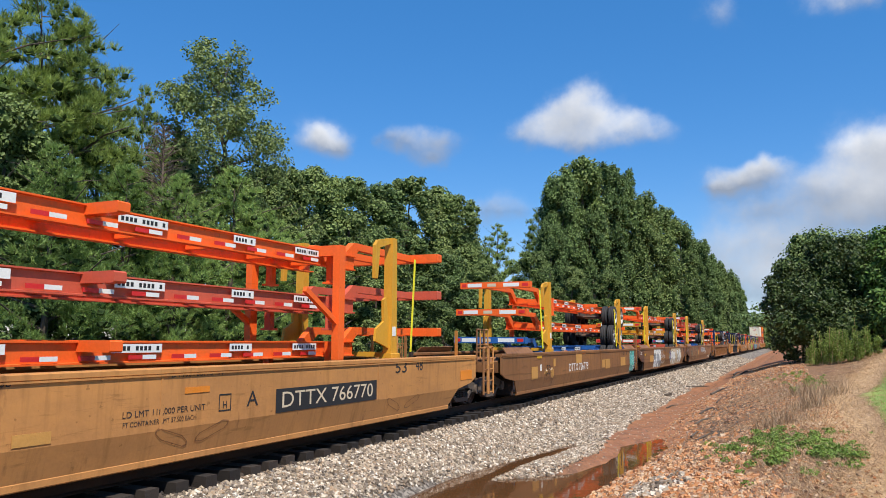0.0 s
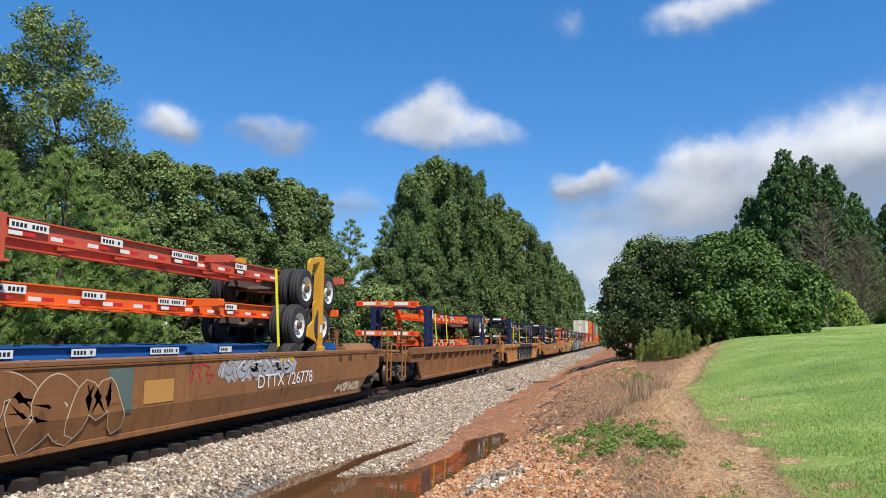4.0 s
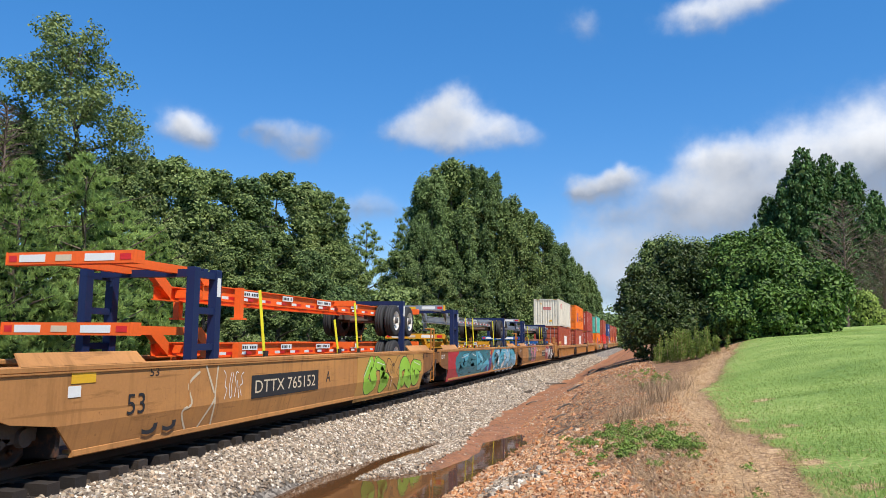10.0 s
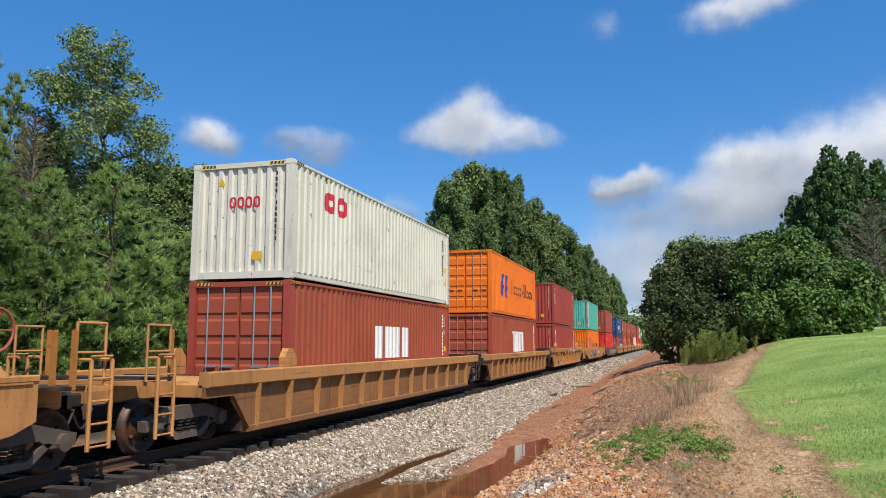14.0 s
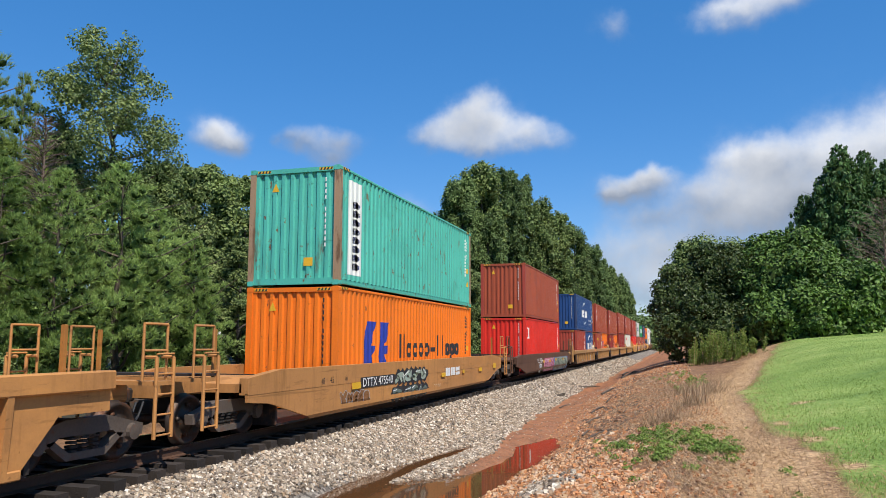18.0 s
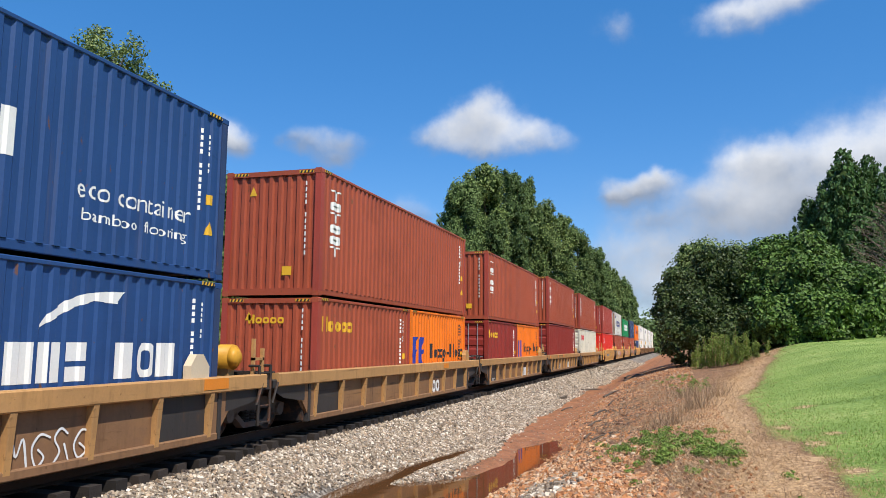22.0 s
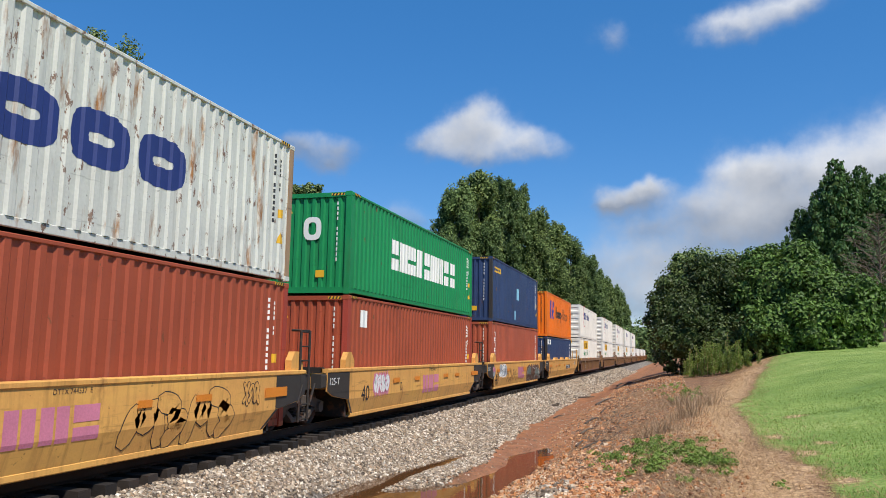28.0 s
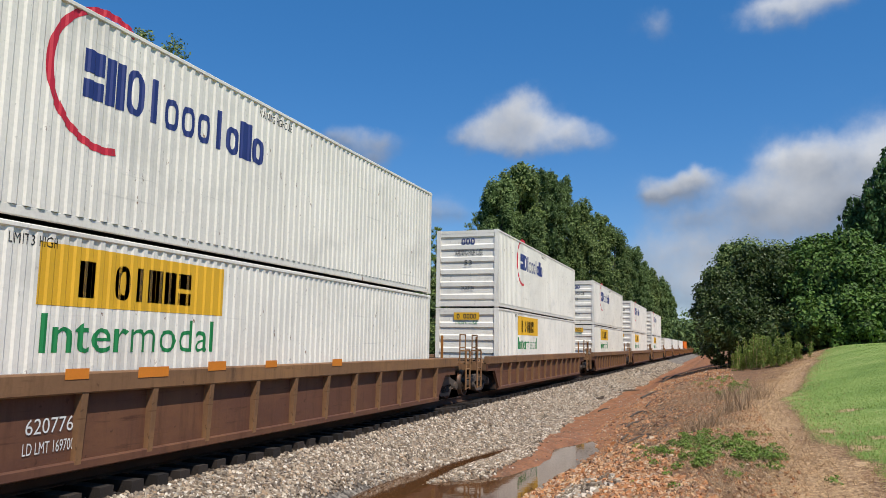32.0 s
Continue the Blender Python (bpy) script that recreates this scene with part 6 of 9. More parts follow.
for k in range(5):
    a = 406.4 + k * 15.62 + (2.0 if k == 0 else 1.35)
    b = 406.4 + (k + 1) * 15.62 + (0.25 if k < 4 else 2.2)
    R.append(well_car(a, b, "smooth", "yellow_car", "yellow five-unit well car with plain sides and graffiti", "shared" if k else "coupled", "joint" if k < 4 else "coupled", top=1.28, cap="end_black", gear=True))
    g0 = (409.75, 425.2, 440.5, 456.3, 472.2)[k] - a
    corner_guides(R[k], [g0 - 0.18] * (k > 0) + [g0 + 12.19 + 0.2] * (k < 4), 1.28, "yellow_car")
    if k in (0, 4):
        chord_lips(R[k], ((4.2, 5.6), (7.4, 8.6), (10.4, 11.6)), 1.28, "yellow_car")
P11 = pair(409.75, (T, "c_red", "bright red corrugated shipping container in a well", "plain"), (T, "c_maroon", "maroon corrugated shipping container on top", "plain"))
P12 = pair(425.2, (T, "c_brown", "red brown corrugated shipping container in a well", "plain"), (T, "c_grey", "stained pale grey corrugated shipping container on top", "plain"))
P13 = pair(440.5, (T, "c_brown", "red brown corrugated shipping container in a well", "plain"), (STD, "c_green", "green corrugated shipping container on top", "plain"))
P14 = pair(456.3, (T, "c_rust", "orange brown corrugated shipping container in a well", "plain"), (T, "c_navy", "navy corrugated shipping container on top", "plain"))
P15 = pair(472.2, (STD, "c_navy", "navy corrugated shipping container in a well", "plain"), (T, "c_orange", "orange corrugated shipping container with black lettering", "plain"))
S_, WH = [], []
for k in range(5):
    u = 488.9 + 23.2 * k
    S_.append(well_car(u, u + 19.8, "ribbed", "umber_car", "brown well car with ribbed sides and an ochre chord", "coupled", "coupled", panel="oxide_car", top=1.30))
    WH.append(pair(u + 1.85, (T, "c_white", "long white domestic container with green and yellow sign", "ribs"), (T, "c_white", "long white domestic container with navy lettering", "ribs"), 16.15))
for k in range(7):
    u = 604.9 + 23.2 * k
    well_car(u, u + 19.8, "ribbed", "brown_car", "distant brown well car with ribbed sides", "coupled", "coupled", panel="oxide_car")
    if k < 4:
        container(u + 1.85, 0.16, 16.15, T, "c_white" if k != 3 else "c_orange", "distant long container alone in a well car", "ribs", big=True)


# -- lettering, signs and sprayed paint --
def wave_x(y, L, pitch, depth):
    """How far the folded wall stands at y, and where its folds are."""
    n = max(2, round((L - 0.3) / pitch))
    p = (L - 0.3) / n
    f = ((y - 0.15) % p) / p
    return HALF - 0.012 - depth * (0 if f <= 0.36 else (f - 0.36) / 0.14 if f < 0.5 else 1 if f < 0.86 else (1 - f) / 0.14)


def drape(me, L, big, lift=0.004):
    """Lay a flat mesh at one x onto the folded side wall of a container."""
    pitch, depth = (0.20, 0.022) if big else (0.278, 0.036)
    n = max(2, round((L - 0.3) / pitch))
    p = (L - 0.3) / n
    bm = bmesh.new()
    bm.from_mesh(me)
    lo, hi = min(v.co.y for v in bm.verts), max(v.co.y for v in bm.verts)
    for i in range(n):
        for f in (0.0, 0.36, 0.5, 0.86):
            y = 0.15 + (i + f) * p
            if lo + 1e-4 < y < hi - 1e-4:
                bmesh.ops.bisect_plane(bm, geom=bm.verts[:] + bm.edges[:] + bm.faces[:], dist=1e-5, plane_co=(0, y, 0), plane_no=(0, 1, 0))
    for v in bm.verts:
        v.co.x += wave_x(v.co.y, L, pitch, depth) + lift - HALF
    bm.to_mesh(me)
    bm.free()


def word_mesh(text, y0, y1, z0, z1, material):
    """Flat lettering filling the box, at x = HALF."""
    cu = bpy.data.curves.new("text", "FONT")
    cu.body, cu.size, cu.resolution_u = text, 1.0, 3
    tmp = bpy.data.objects.new("text", cu)
    src = bpy.data.meshes.new_from_object(tmp)
    bpy.data.objects.remove(tmp)
    bpy.data.curves.remove(cu)
    co = np.zeros(len(src.vertices) * 3)
    src.vertices.foreach_get("co", co)
    co = co.reshape(-1, 3)
    lo, hi = co.min(0), co.max(0)
    me = bpy.data.meshes.new("lettering")
    v = [(HALF, y0 + (c[0] - lo[0]) / (hi[0] - lo[0]) * (y1 - y0), z0 + (c[1] - lo[1]) / (hi[1] - lo[1]) * (z1 - z0)) for c in co]
    me.from_pydata(v, [], [tuple(q.vertices) for q in src.polygons])
    me.materials.append(MAT[material])
    bpy.data.meshes.remove(src)
    return me


def sign_mesh(pattern, y0, y1, z0, z1, material):
    """Plain block shapes that stand for a name: tall |, low o, hanging j, dash -, gap by a space; ^ stacks them upright."""
    upright = pattern.startswith("^")
    pat = pattern.lstrip("^")
    sh = Shape()
    x = HALF
    n = len(pat)

    def quad(a, b, c, d):
        sh.add([(x, a, c), (x, b, c), (x, b, d), (x, a, d)], [(0, 1, 2, 3)])

    def ring(a, b, c, d, t):
        """A rounded hoop."""
        m = 20
        for i in range(m):
            q = []
            for ang, inner in ((i, 0), (i + 1, 0), (i + 1, 1), (i, 1)):
                an = 2 * math.pi * ang / m
                ca, sa = math.cos(an), math.sin(an)
                e = 2 / 3.0
                ca, sa = math.copysign(abs(ca) ** e, ca), math.copysign(abs(sa) ** e, sa)
                q.append(((a + b) / 2 + ca * ((b - a) / 2 - t * inner), (c + d) / 2 + sa * ((d - c) / 2 - t * inner)))
            sh.add([(x, u, v) for u, v in q], [(0, 1, 2, 3)])

    def block(a, b, c, d, t, cut):
        """A plain solid block, or two with a slit between."""
        m = (c + d) / 2
        if cut == 1:
            quad(a, b, c, d)
        else:
            quad(a, b, c, m - 0.12 * (d - c))
            quad(a, b, m + 0.02 * (d - c), d)

    if upright:
        h = (z1 - z0) / n
        for i, k in enumerate(pat):
            b = z1 - i * h
            t = (y1 - y0) * 0.26
            if k == "|":
                quad(y0 + (y1 - y0) / 2 - t / 2, y0 + (y1 - y0) / 2 + t / 2, b - h * 0.88, b)
                quad(y0 + 0.1 * (y1 - y0), y1 - 0.1 * (y1 - y0), b - h * 0.15, b)
            elif k == "o":
                ring(y0 + 0.05 * (y1 - y0), y1 - 0.05 * (y1 - y0), b - h * 0.85, b - h * 0.05, t * 0.8)
        return sh.mesh("sign", MAT[material])
    w = (y1 - y0) / n
    low, desc = (0.62, 0.26) if "j" in pat else (0.72, 0.0)
    base = z0 + (z1 - z0) * desc
    xh = base + (z1 - base) * low
    for i, k in enumerate(pat):
        a, b = y0 + i * w + 0.07 * w, y0 + (i + 1) * w - 0.07 * w
        t = 0.24 * w
        if k == "|":
            quad(a, a + t * 1.3, base, z1)
            quad(b - t * 1.3, b, base, z1)
        elif k == "l":
            quad((a + b) / 2 - t * 0.6, (a + b) / 2 + t * 0.6, base, z1)
        elif k == "o":
            ring(a, b, base, xh, t)
        elif k == "O":
            ring(a, b, base, z1, t)
        elif k in "BD":
            block(a, b, base, z1, t, {"B": 2, "D": 1}[k])
        elif k == "X":
            quad(a, (a + b) / 2 - 0.15 * t, base, z1)
            quad((a + b) / 2 + 0.15 * t, b, base, z1)
        elif k == "j":
            ring(a, b, base, xh, t)
            quad(a, a + t, z0, base)
        elif k == "-":
            quad(a, b, base + 0.35 * (xh - base), base + 0.35 * (xh - base) + t)
        elif k == "#":
            quad(a - 0.07 * w, b + 0.07 * w, z0, z1)
    return sh.mesh("sign", MAT[material])


def poly_mesh(rings, material):
    sh = Shape()
    for r in rings:
        sh.add([(HALF, y, z) for y, z in r], [tuple(range(len(r)))])
    return sh.mesh("emblem", MAT[material])


def on_side(pr, me, name="lettering", label="", big=False):
    """Put a flat mesh on a container's near side."""
    c, L = pr
    drape(me, L, big)
    ob = part(name, me, None, c, label)
    return ob


def on_end(c, me, y, name="lettering", label=""):
    """Turn a flat mesh so that it faces the train's way out of the picture, on the near end at depth y."""
    for v in me.vertices:
        v.co = Vector((v.co.y, y, v.co.z))
    return part(name, me, None, c, label)


def on_car(car, me, x, name="lettering", label=""):
    for v in me.vertices:
        v.co.x += x - HALF
    return part(name, me, None, car, label)


def two_bars(y0, y1, z0, z1):
    """Two slanting ship-like bars side by side."""
    w, h = y1 - y0, z1 - z0
    one = [(0.10, 1.0), (0.42, 1.0), (0.30, 0.62), (0.24, 0.52), (0.40, 0.52), (0.36, 0.36), (0.26, 0.34), (0.34, 0.0), (0.06, 0.0), (-0.0, 0.30)]
    return [[(y0 + (a + s) * w, z0 + b * h) for a, b in one] for s in (0.0, 0.52)]


def swoosh(y0, y1, z0, z1):
    w, h = y1 - y0, z1 - z0
    up = [(0.0, 0.0), (0.1, 0.35), (0.28, 0.68), (0.5, 0.88), (0.75, 0.97), (1.0, 1.0)]
    dn = [(0.9, 0.68), (0.62, 0.72), (0.36, 0.52), (0.15, 0.22)]
    return [[(y0 + a * w, z0 + b * h) for a, b in up + dn]]


def hoop(yc, zc, r, t, a0, a1, n=40):
    out = []
    for i in range(n):
        a, b = radians(a0 + (a1 - a0) * i / n), radians(a0 + (a1 - a0) * (i + 1) / n)
        out.append([(yc + r * math.cos(a), zc + r * math.sin(a)), (yc + r * math.cos(b), zc + r * math.sin(b)), (yc + (r - t) * math.cos(b), zc + (r - t) * math.sin(b)), (yc + (r - t) * math.cos(a), zc + (r - t) * math.sin(a))])
    return out


def id_bars(y0, y1, z0, z1, n, upright=False):
    """A row of small blocks in place of a serial number."""
    out = []
    for i in range(n):
        if i == 4:
            continue
        if upright:
            h = (z1 - z0) / n
            out.append([(y0, z1 - (i + 0.66) * h), (y1, z1 - (i + 0.66) * h), (y1, z1 - i * h), (y0, z1 - i * h)])
        else:
            w = (y1 - y0) / n
            out.append([(y0 + i * w, z0), (y0 + (i + 0.75) * w, z0), (y0 + (i + 0.75) * w, z1), (y0 + i * w, z1)])
    return out


def usual_marks(c, L, H, mark="white", warn=True, plain_end=True):
    """What most boxes carry: number bars, a warning triangle and a placard at the far end of the side and on the near end."""
    tagged(on_side((c, L), poly_mesh(id_bars(L - 0.735, L - 0.70, H * 0.38, H * 0.88, 12, True), mark), "lettering"), kind="stuff")
    tagged(on_side((c, L), poly_mesh(id_bars(L - 0.485, L - 0.455, H * 0.62, H * 0.86, 7, True), mark), "lettering"), kind="stuff")
    if warn:
        on_side((c, L), poly_mesh([[(L - 0.52, H * 0.26), (L - 0.30, H * 0.26), (L - 0.41, H * 0.34)]], "yellow_mark"), "warning_triangle")
        on_side((c, L), poly_mesh([[(L - 0.50, H * 0.44), (L - 0.36, H * 0.44), (L - 0.36, H * 0.50), (L - 0.50, H * 0.50)]], "yellow_mark"), "placard")
    for a in (0.18, L - 0.55):
        part("height_stripe", Shape().box(HALF, HALF + 0.003, a, a + 0.36, H - 0.07, H - 0.012), "yellow_mark", c, "yellow height warning stripe")
        bars = Shape()
        for k in range(4):
            y = a + 0.02 + k * 0.09
            bars.slab([(y, H - 0.069), (y + 0.045, H - 0.069), (y + 0.07, H - 0.013), (y + 0.025, H - 0.013)], HALF + 0.003, HALF + 0.005)
        tagged(part("hazard_bars", bars, "black", c), kind="stuff")
    for x0 in (-1.02, 0.66):
        part("height_stripe", Shape().box(x0, x0 + 0.36, 0.006, 0.01, H - 0.10, H - 0.04), "yellow_mark", c, "yellow height warning stripe")
        bars = Shape()
        for k in range(4):
            y = x0 + 0.02 + k * 0.09
            bars.add([(y, 0.004, H - 0.099), (y + 0.045, 0.004, H - 0.099), (y + 0.07, 0.004, H - 0.041), (y + 0.025, 0.004, H - 0.041)], [(0, 1, 2, 3)])
        tagged(part("hazard_bars", bars, "black", c), kind="stuff")
    if plain_end:
        tagged(on_end(c, poly_mesh(id_bars(0.82, 0.855, H * 0.30, H * 0.90, 12, True), mark), 0.024, "lettering"), kind="stuff")
        if warn:
            on_end(c, poly_mesh([[(0.28, H * 0.16), (0.52, H * 0.16), (0.52, H * 0.23), (0.28, H * 0.23)]], "yellow_mark"), 0.024, "placard", "yellow caution placard")
            on_end(c, poly_mesh([[(-0.62, H * 0.80), (-0.42, H * 0.80), (-0.52, H * 0.875)]], "yellow_mark"), 0.024, "warning_triangle")


# -- marks on cars --
plate(13.09, 16.27, 0.57, 0.94, 1.445, "black", A, "number_panel")
on_car(A, word_mesh('DTTX 766770', 13.25, 16.12, 0.64, 0.89, "cream"), 1.451)
on_car(A, word_mesh('A', 12.39, 12.65, 0.73, 0.95, "black"), 1.445)
on_car(A, poly_mesh([[(11.78, 0.70), (12.04, 0.70), (12.04, 0.718), (11.78, 0.718)], [(11.78, 0.922), (12.04, 0.922), (12.04, 0.94), (11.78, 0.94)], [(11.78, 0.718), (11.798, 0.718), (11.798, 0.922), (11.78, 0.922)], [(12.022, 0.718), (12.04, 0.718), (12.04, 0.922), (12.022, 0.922)]], "black"), 1.445, "marking", "thin black box outline round a letter")
on_car(A, word_mesh('H', 11.87, 11.95, 0.74, 0.84, "black"), 1.445)
on_car(A, word_mesh('LD LMT 118,000 PER UNIT', 10.08, 11.51, 0.74, 0.83, "black"), 1.445)
on_car(A, word_mesh('FT CONTAINER LMT 57,500 EACH', 10.09, 11.34, 0.63, 0.70, "black"), 1.445)
on_car(A, word_mesh('DTTX 766770   A', 10.86, 11.84, 1.21, 1.30, "black"), 1.445)
plate(11.11, 11.58, 0.99, 1.07, 1.445, "orange_mark", A, "patch")
plate(8.65, 9.11, 0.58, 0.71, 1.445, "primer", A, "patch")
on_car(A, word_mesh('3B', 8.48, 8.60, 1.21, 1.30, "black"), 1.445)
on_car(A, word_mesh('53', 17.05, 17.55, 1.04, 1.27, "black"), 1.445)
on_car(A, word_mesh('48', 17.97, 18.31, 1.06, 1.29, "black"), 1.445)
plate(20.41, 21.13, 0.75, 0.98, 1.445, "orange_mark", A, "patch")
on_car(B, word_mesh('DTTX 726778', 7.09, 9.95, 0.61, 0.89, "white"), 1.445)
plate(3.29, 3.78, 1.15, 1.28, 1.445, "yellow_mark", B, "reflector")
plate(2.70, 3.33, 0.51, 0.90, 1.445, "primer", B, "primer_patch")
plate(8.09, 8.93, 0.88, 1.35, 1.445, "primer", B, "primer_patch")
plate(13.03, 13.96, 0.52, 0.93, 1.445, "primer", B, "primer_patch")
plate(16.27, 17.36, 0.56, 0.95, 1.445, "primer", B, "primer_patch")
plate(12.40, 12.92, 0.59, 0.92, 1.445, "primer", B, "primer_patch")
plate(5.10, 5.35, 0.85, 1.11, 1.445, "primer", B, "primer_patch")
plate(3.58, 3.75, 0.75, 0.95, 1.445, "white", B, "notice")
plate(6.40, 6.85, 1.24, 1.37, 1.445, "orange_mark", B, "patch")
plate(8.98, 9.62, 1.22, 1.36, 1.445, "orange_mark", B, "patch")
scrawl(B, 3.93, 5.22, 0.39, 0.89, 1.445, ['primer', 'brown_car'], 'oxide_car', 31, 3)
scrawl(B, 18.46, 19.60, 0.22, 1.33, 1.445, ['teal_spray'], 'white', 7, 2)
scrawl(B, 19.54, 19.92, 0.18, 1.11, 1.445, ['white'], 'white', 8, 1)
scrawl(C, 4.32, 7.06, 0.08, 1.27, 1.448, ['grey_spray', 'white'], 'black', 9, 4)
scrawl(C, 7.15, 7.88, 0.91, 1.30, 1.445, ['white'], 'white', 10, 4)
scrawl(C, 7.16, 8.58, 0.62, 0.93, 1.445, ['white'], 'white', 52, 6)
scrawl(C, 7.22, 8.65, 0.30, 0.60, 1.445, ['white'], 'white', 53, 6)
scrawl(C, 8.75, 9.20, 0.28, 1.23, 1.445, ['black'], 'black', 54, 2)
scrawl(C, 9.76, 10.98, 0.92, 1.27, 1.445, ['slate_spray'], 'slate_spray', 55, 2)
plate(3.10, 4.26, 0.52, 0.90, 1.445, "primer", C, "primer_patch")
plate(1.37, 1.70, 0.92, 1.03, 1.445, "yellow_mark", C, "reflector")
scrawl(C, 11.02, 16.59, 0.09, 1.28, 1.448, ['white', 'white', 'cream'], 'oxide_car', 11, 5)
plate(11.81, 12.20, 1.19, 1.31, 1.445, "yellow_mark", C, "reflector")
scrawl(C, 10.69, 11.34, 0.44, 1.10, 1.445, ['primer', 'violet_spray'], 'teal_spray', 12, 2)
scrawl(D, 2.95, 6.73, 0.10, 1.33, 1.452, ['brown_car'], 'cream', 13, 4)
on_car(D, word_mesh('53', 1.22, 1.62, 0.34, 0.78, "oxide_car"), 1.445)
plate(2.72, 3.24, 0.53, 1.07, 1.445, "slate_spray", D, "sprayed_patch")
plate(6.30, 6.88, 0.50, 1.19, 1.445, "slate_spray", D, "sprayed_patch")
plate(7.17, 7.99, 0.60, 0.97, 1.445, "primer", D, "primer_patch")
scrawl(D, 8.44, 9.34, 0.82, 1.23, 1.445, ['red_spray'], 'red_spray', 14, 2)
scrawl(D, 9.39, 12.95, 0.80, 1.26, 1.445, ['grey_spray', 'grey_spray'], 'brown_car', 15, 6)
on_car(D, word_mesh('DTTX 726778', 11.03, 13.86, 0.61, 0.89, "white"), 1.457)
scrawl(D, 15.50, 17.52, 0.16, 0.53, 1.445, ['cream'], 'brown_car', 16, 4)
plate(12.08, 12.77, 1.13, 1.28, 1.445, "yellow_mark", D, "reflector")
on_car(G, word_mesh('DTTX 681154', 4.44, 5.75, 0.64, 0.86, "white"), 1.34)
on_car(G, word_mesh('LD LMT 169100', 4.92, 5.77, 0.44, 0.62, "cream"), 1.34)
on_car(G, word_mesh('53', 2.17, 2.31, 0.89, 1.01, "cream"), 1.345)
on_car(G, word_mesh('48', 2.71, 2.89, 0.86, 1.03, "cream"), 1.345)
on_car(G, word_mesh('45', 3.22, 3.43, 0.86, 1.04, "cream"), 1.345)
on_car(G, word_mesh('20', 4.10, 4.29, 0.85, 0.98, "cream"), 1.345)
on_car(G, word_mesh('40', 4.12, 4.31, 0.67, 0.82, "cream"), 1.345)
on_car(G, word_mesh('53', 15.41, 15.75, 0.57, 0.82, "cream"), 1.34)
plate(3.38, 3.96, 1.17, 1.31, 1.462, "yellow_mark", G, "reflector")
plate(6.51, 6.89, 1.19, 1.33, 1.462, "yellow_mark", G, "reflector")
plate(2.15, 2.35, 0.31, 0.56, 1.34, "white", G, "notice")
sprayed_ribs(G, 6.36, 14.51, 'black', 1.34)
hollow(G, 6.62, 14.50, 0.08, 1.05, 1.338, 'white', 17, 9)
on_car(G, word_mesh('53', 15.12, 15.62, 0.55, 0.85, "black"), 1.34)
plate(16.31, 16.75, 0.51, 0.72, 1.34, "white", G, "notice")
plate(17.06, 17.52, 0.32, 0.62, 1.385, "black", G, "notice")
plate(17.65, 17.90, 0.31, 0.56, 1.385, "white", G, "notice")
plate(16.38, 16.73, 0.27, 0.44, 1.34, "yellow_mark", G, "notice")
on_car(G, word_mesh('LD LMT', 17.18, 17.93, 0.07, 0.23, "yellow_mark"), 1.385)
on_car(G, word_mesh('NWF13A', 11.16, 11.71, 0.54, 0.75, "yellow_mark"), 1.345)
plate(5.59, 7.94, 0.60, 0.90, 1.462, "black", H_, "number_panel")
on_car(H_, word_mesh('DTTX 471763', 5.71, 7.77, 0.63, 0.86, "cream"), 1.468)
plate(12.33, 14.28, 0.57, 0.94, 1.462, "cream", H_, "sprayed_patch")
on_car(H_, sign_mesh('OOO', 12.34, 14.17, 0.27, 0.74, "brown_car"), 1.47, "lettering")
on_car(H_, word_mesh('DTTX 471763', 10.10, 10.66, 0.75, 0.86, "black"), 1.463)
on_car(H_, word_mesh('LD LMT 161 900', 10.39, 11.00, 0.64, 0.74, "black"), 1.463)
on_car(H_, sign_mesh('O', 8.31, 8.54, 0.63, 0.90, "white"), 1.463, "lettering")
on_car(H_, word_mesh('53', 14.72, 15.09, 0.72, 0.82, "black"), 1.463)
on_car(H_, word_mesh('53', 17.18, 17.73, 0.31, 0.56, "black"), 1.466)
on_car(H_, word_mesh('L-73-06', 14.61, 14.94, 0.73, 0.83, "black"), 1.463)
on_car(H_, word_mesh('GW13SF', 14.57, 14.97, 0.64, 0.73, "black"), 1.463)
on_car(H_, word_mesh('53', 17.14, 17.58, 0.36, 0.62, "black"), 1.461)
plate(17.76, 18.27, 0.39, 0.63, 1.461, "black", H_, "notice")
plate(18.57, 18.83, 0.67, 1.00, 1.463, "white", H_, "notice")
on_car(H_, word_mesh('40', 16.41, 16.62, 0.68, 0.93, "black"), 1.463)
on_car(H_, word_mesh('45', 17.17, 17.36, 0.81, 0.93, "black"), 1.463)
plate(18.69, 19.14, 0.83, 0.97, 1.462, "yellow_mark", H_, "reflector")
on_car(I_, word_mesh('53', 2.94, 3.83, 0.23, 0.70, "black"), 1.4)
scrawl(I_, 3.83, 5.13, 0.08, 1.31, 1.445, ['cream'], 'cream', 19, 2)
scrawl(I_, 5.17, 5.93, 0.57, 1.16, 1.445, ['white'], 'white', 20, 4)
plate(6.22, 9.40, 0.54, 0.99, 1.445, "black", I_, "number_panel")
on_car(I_, word_mesh('DTTX 765152', 6.37, 9.22, 0.64, 0.89, "cream"), 1.451)
on_car(I_, word_mesh('A', 9.85, 10.13, 0.68, 0.94, "black"), 1.445)
plate(1.33, 1.80, 1.09, 1.31, 1.445, "yellow_mark", I_, "reflector")
plate(1.28, 1.52, 0.91, 1.06, 1.445, "white", I_, "notice")
on_car(I_, word_mesh('53', 3.02, 3.25, 1.12, 1.24, "black"), 1.445)
plate(11.94, 18.26, 0.02, 1.27, 1.445, "primer", I_, "sprayed_ground")
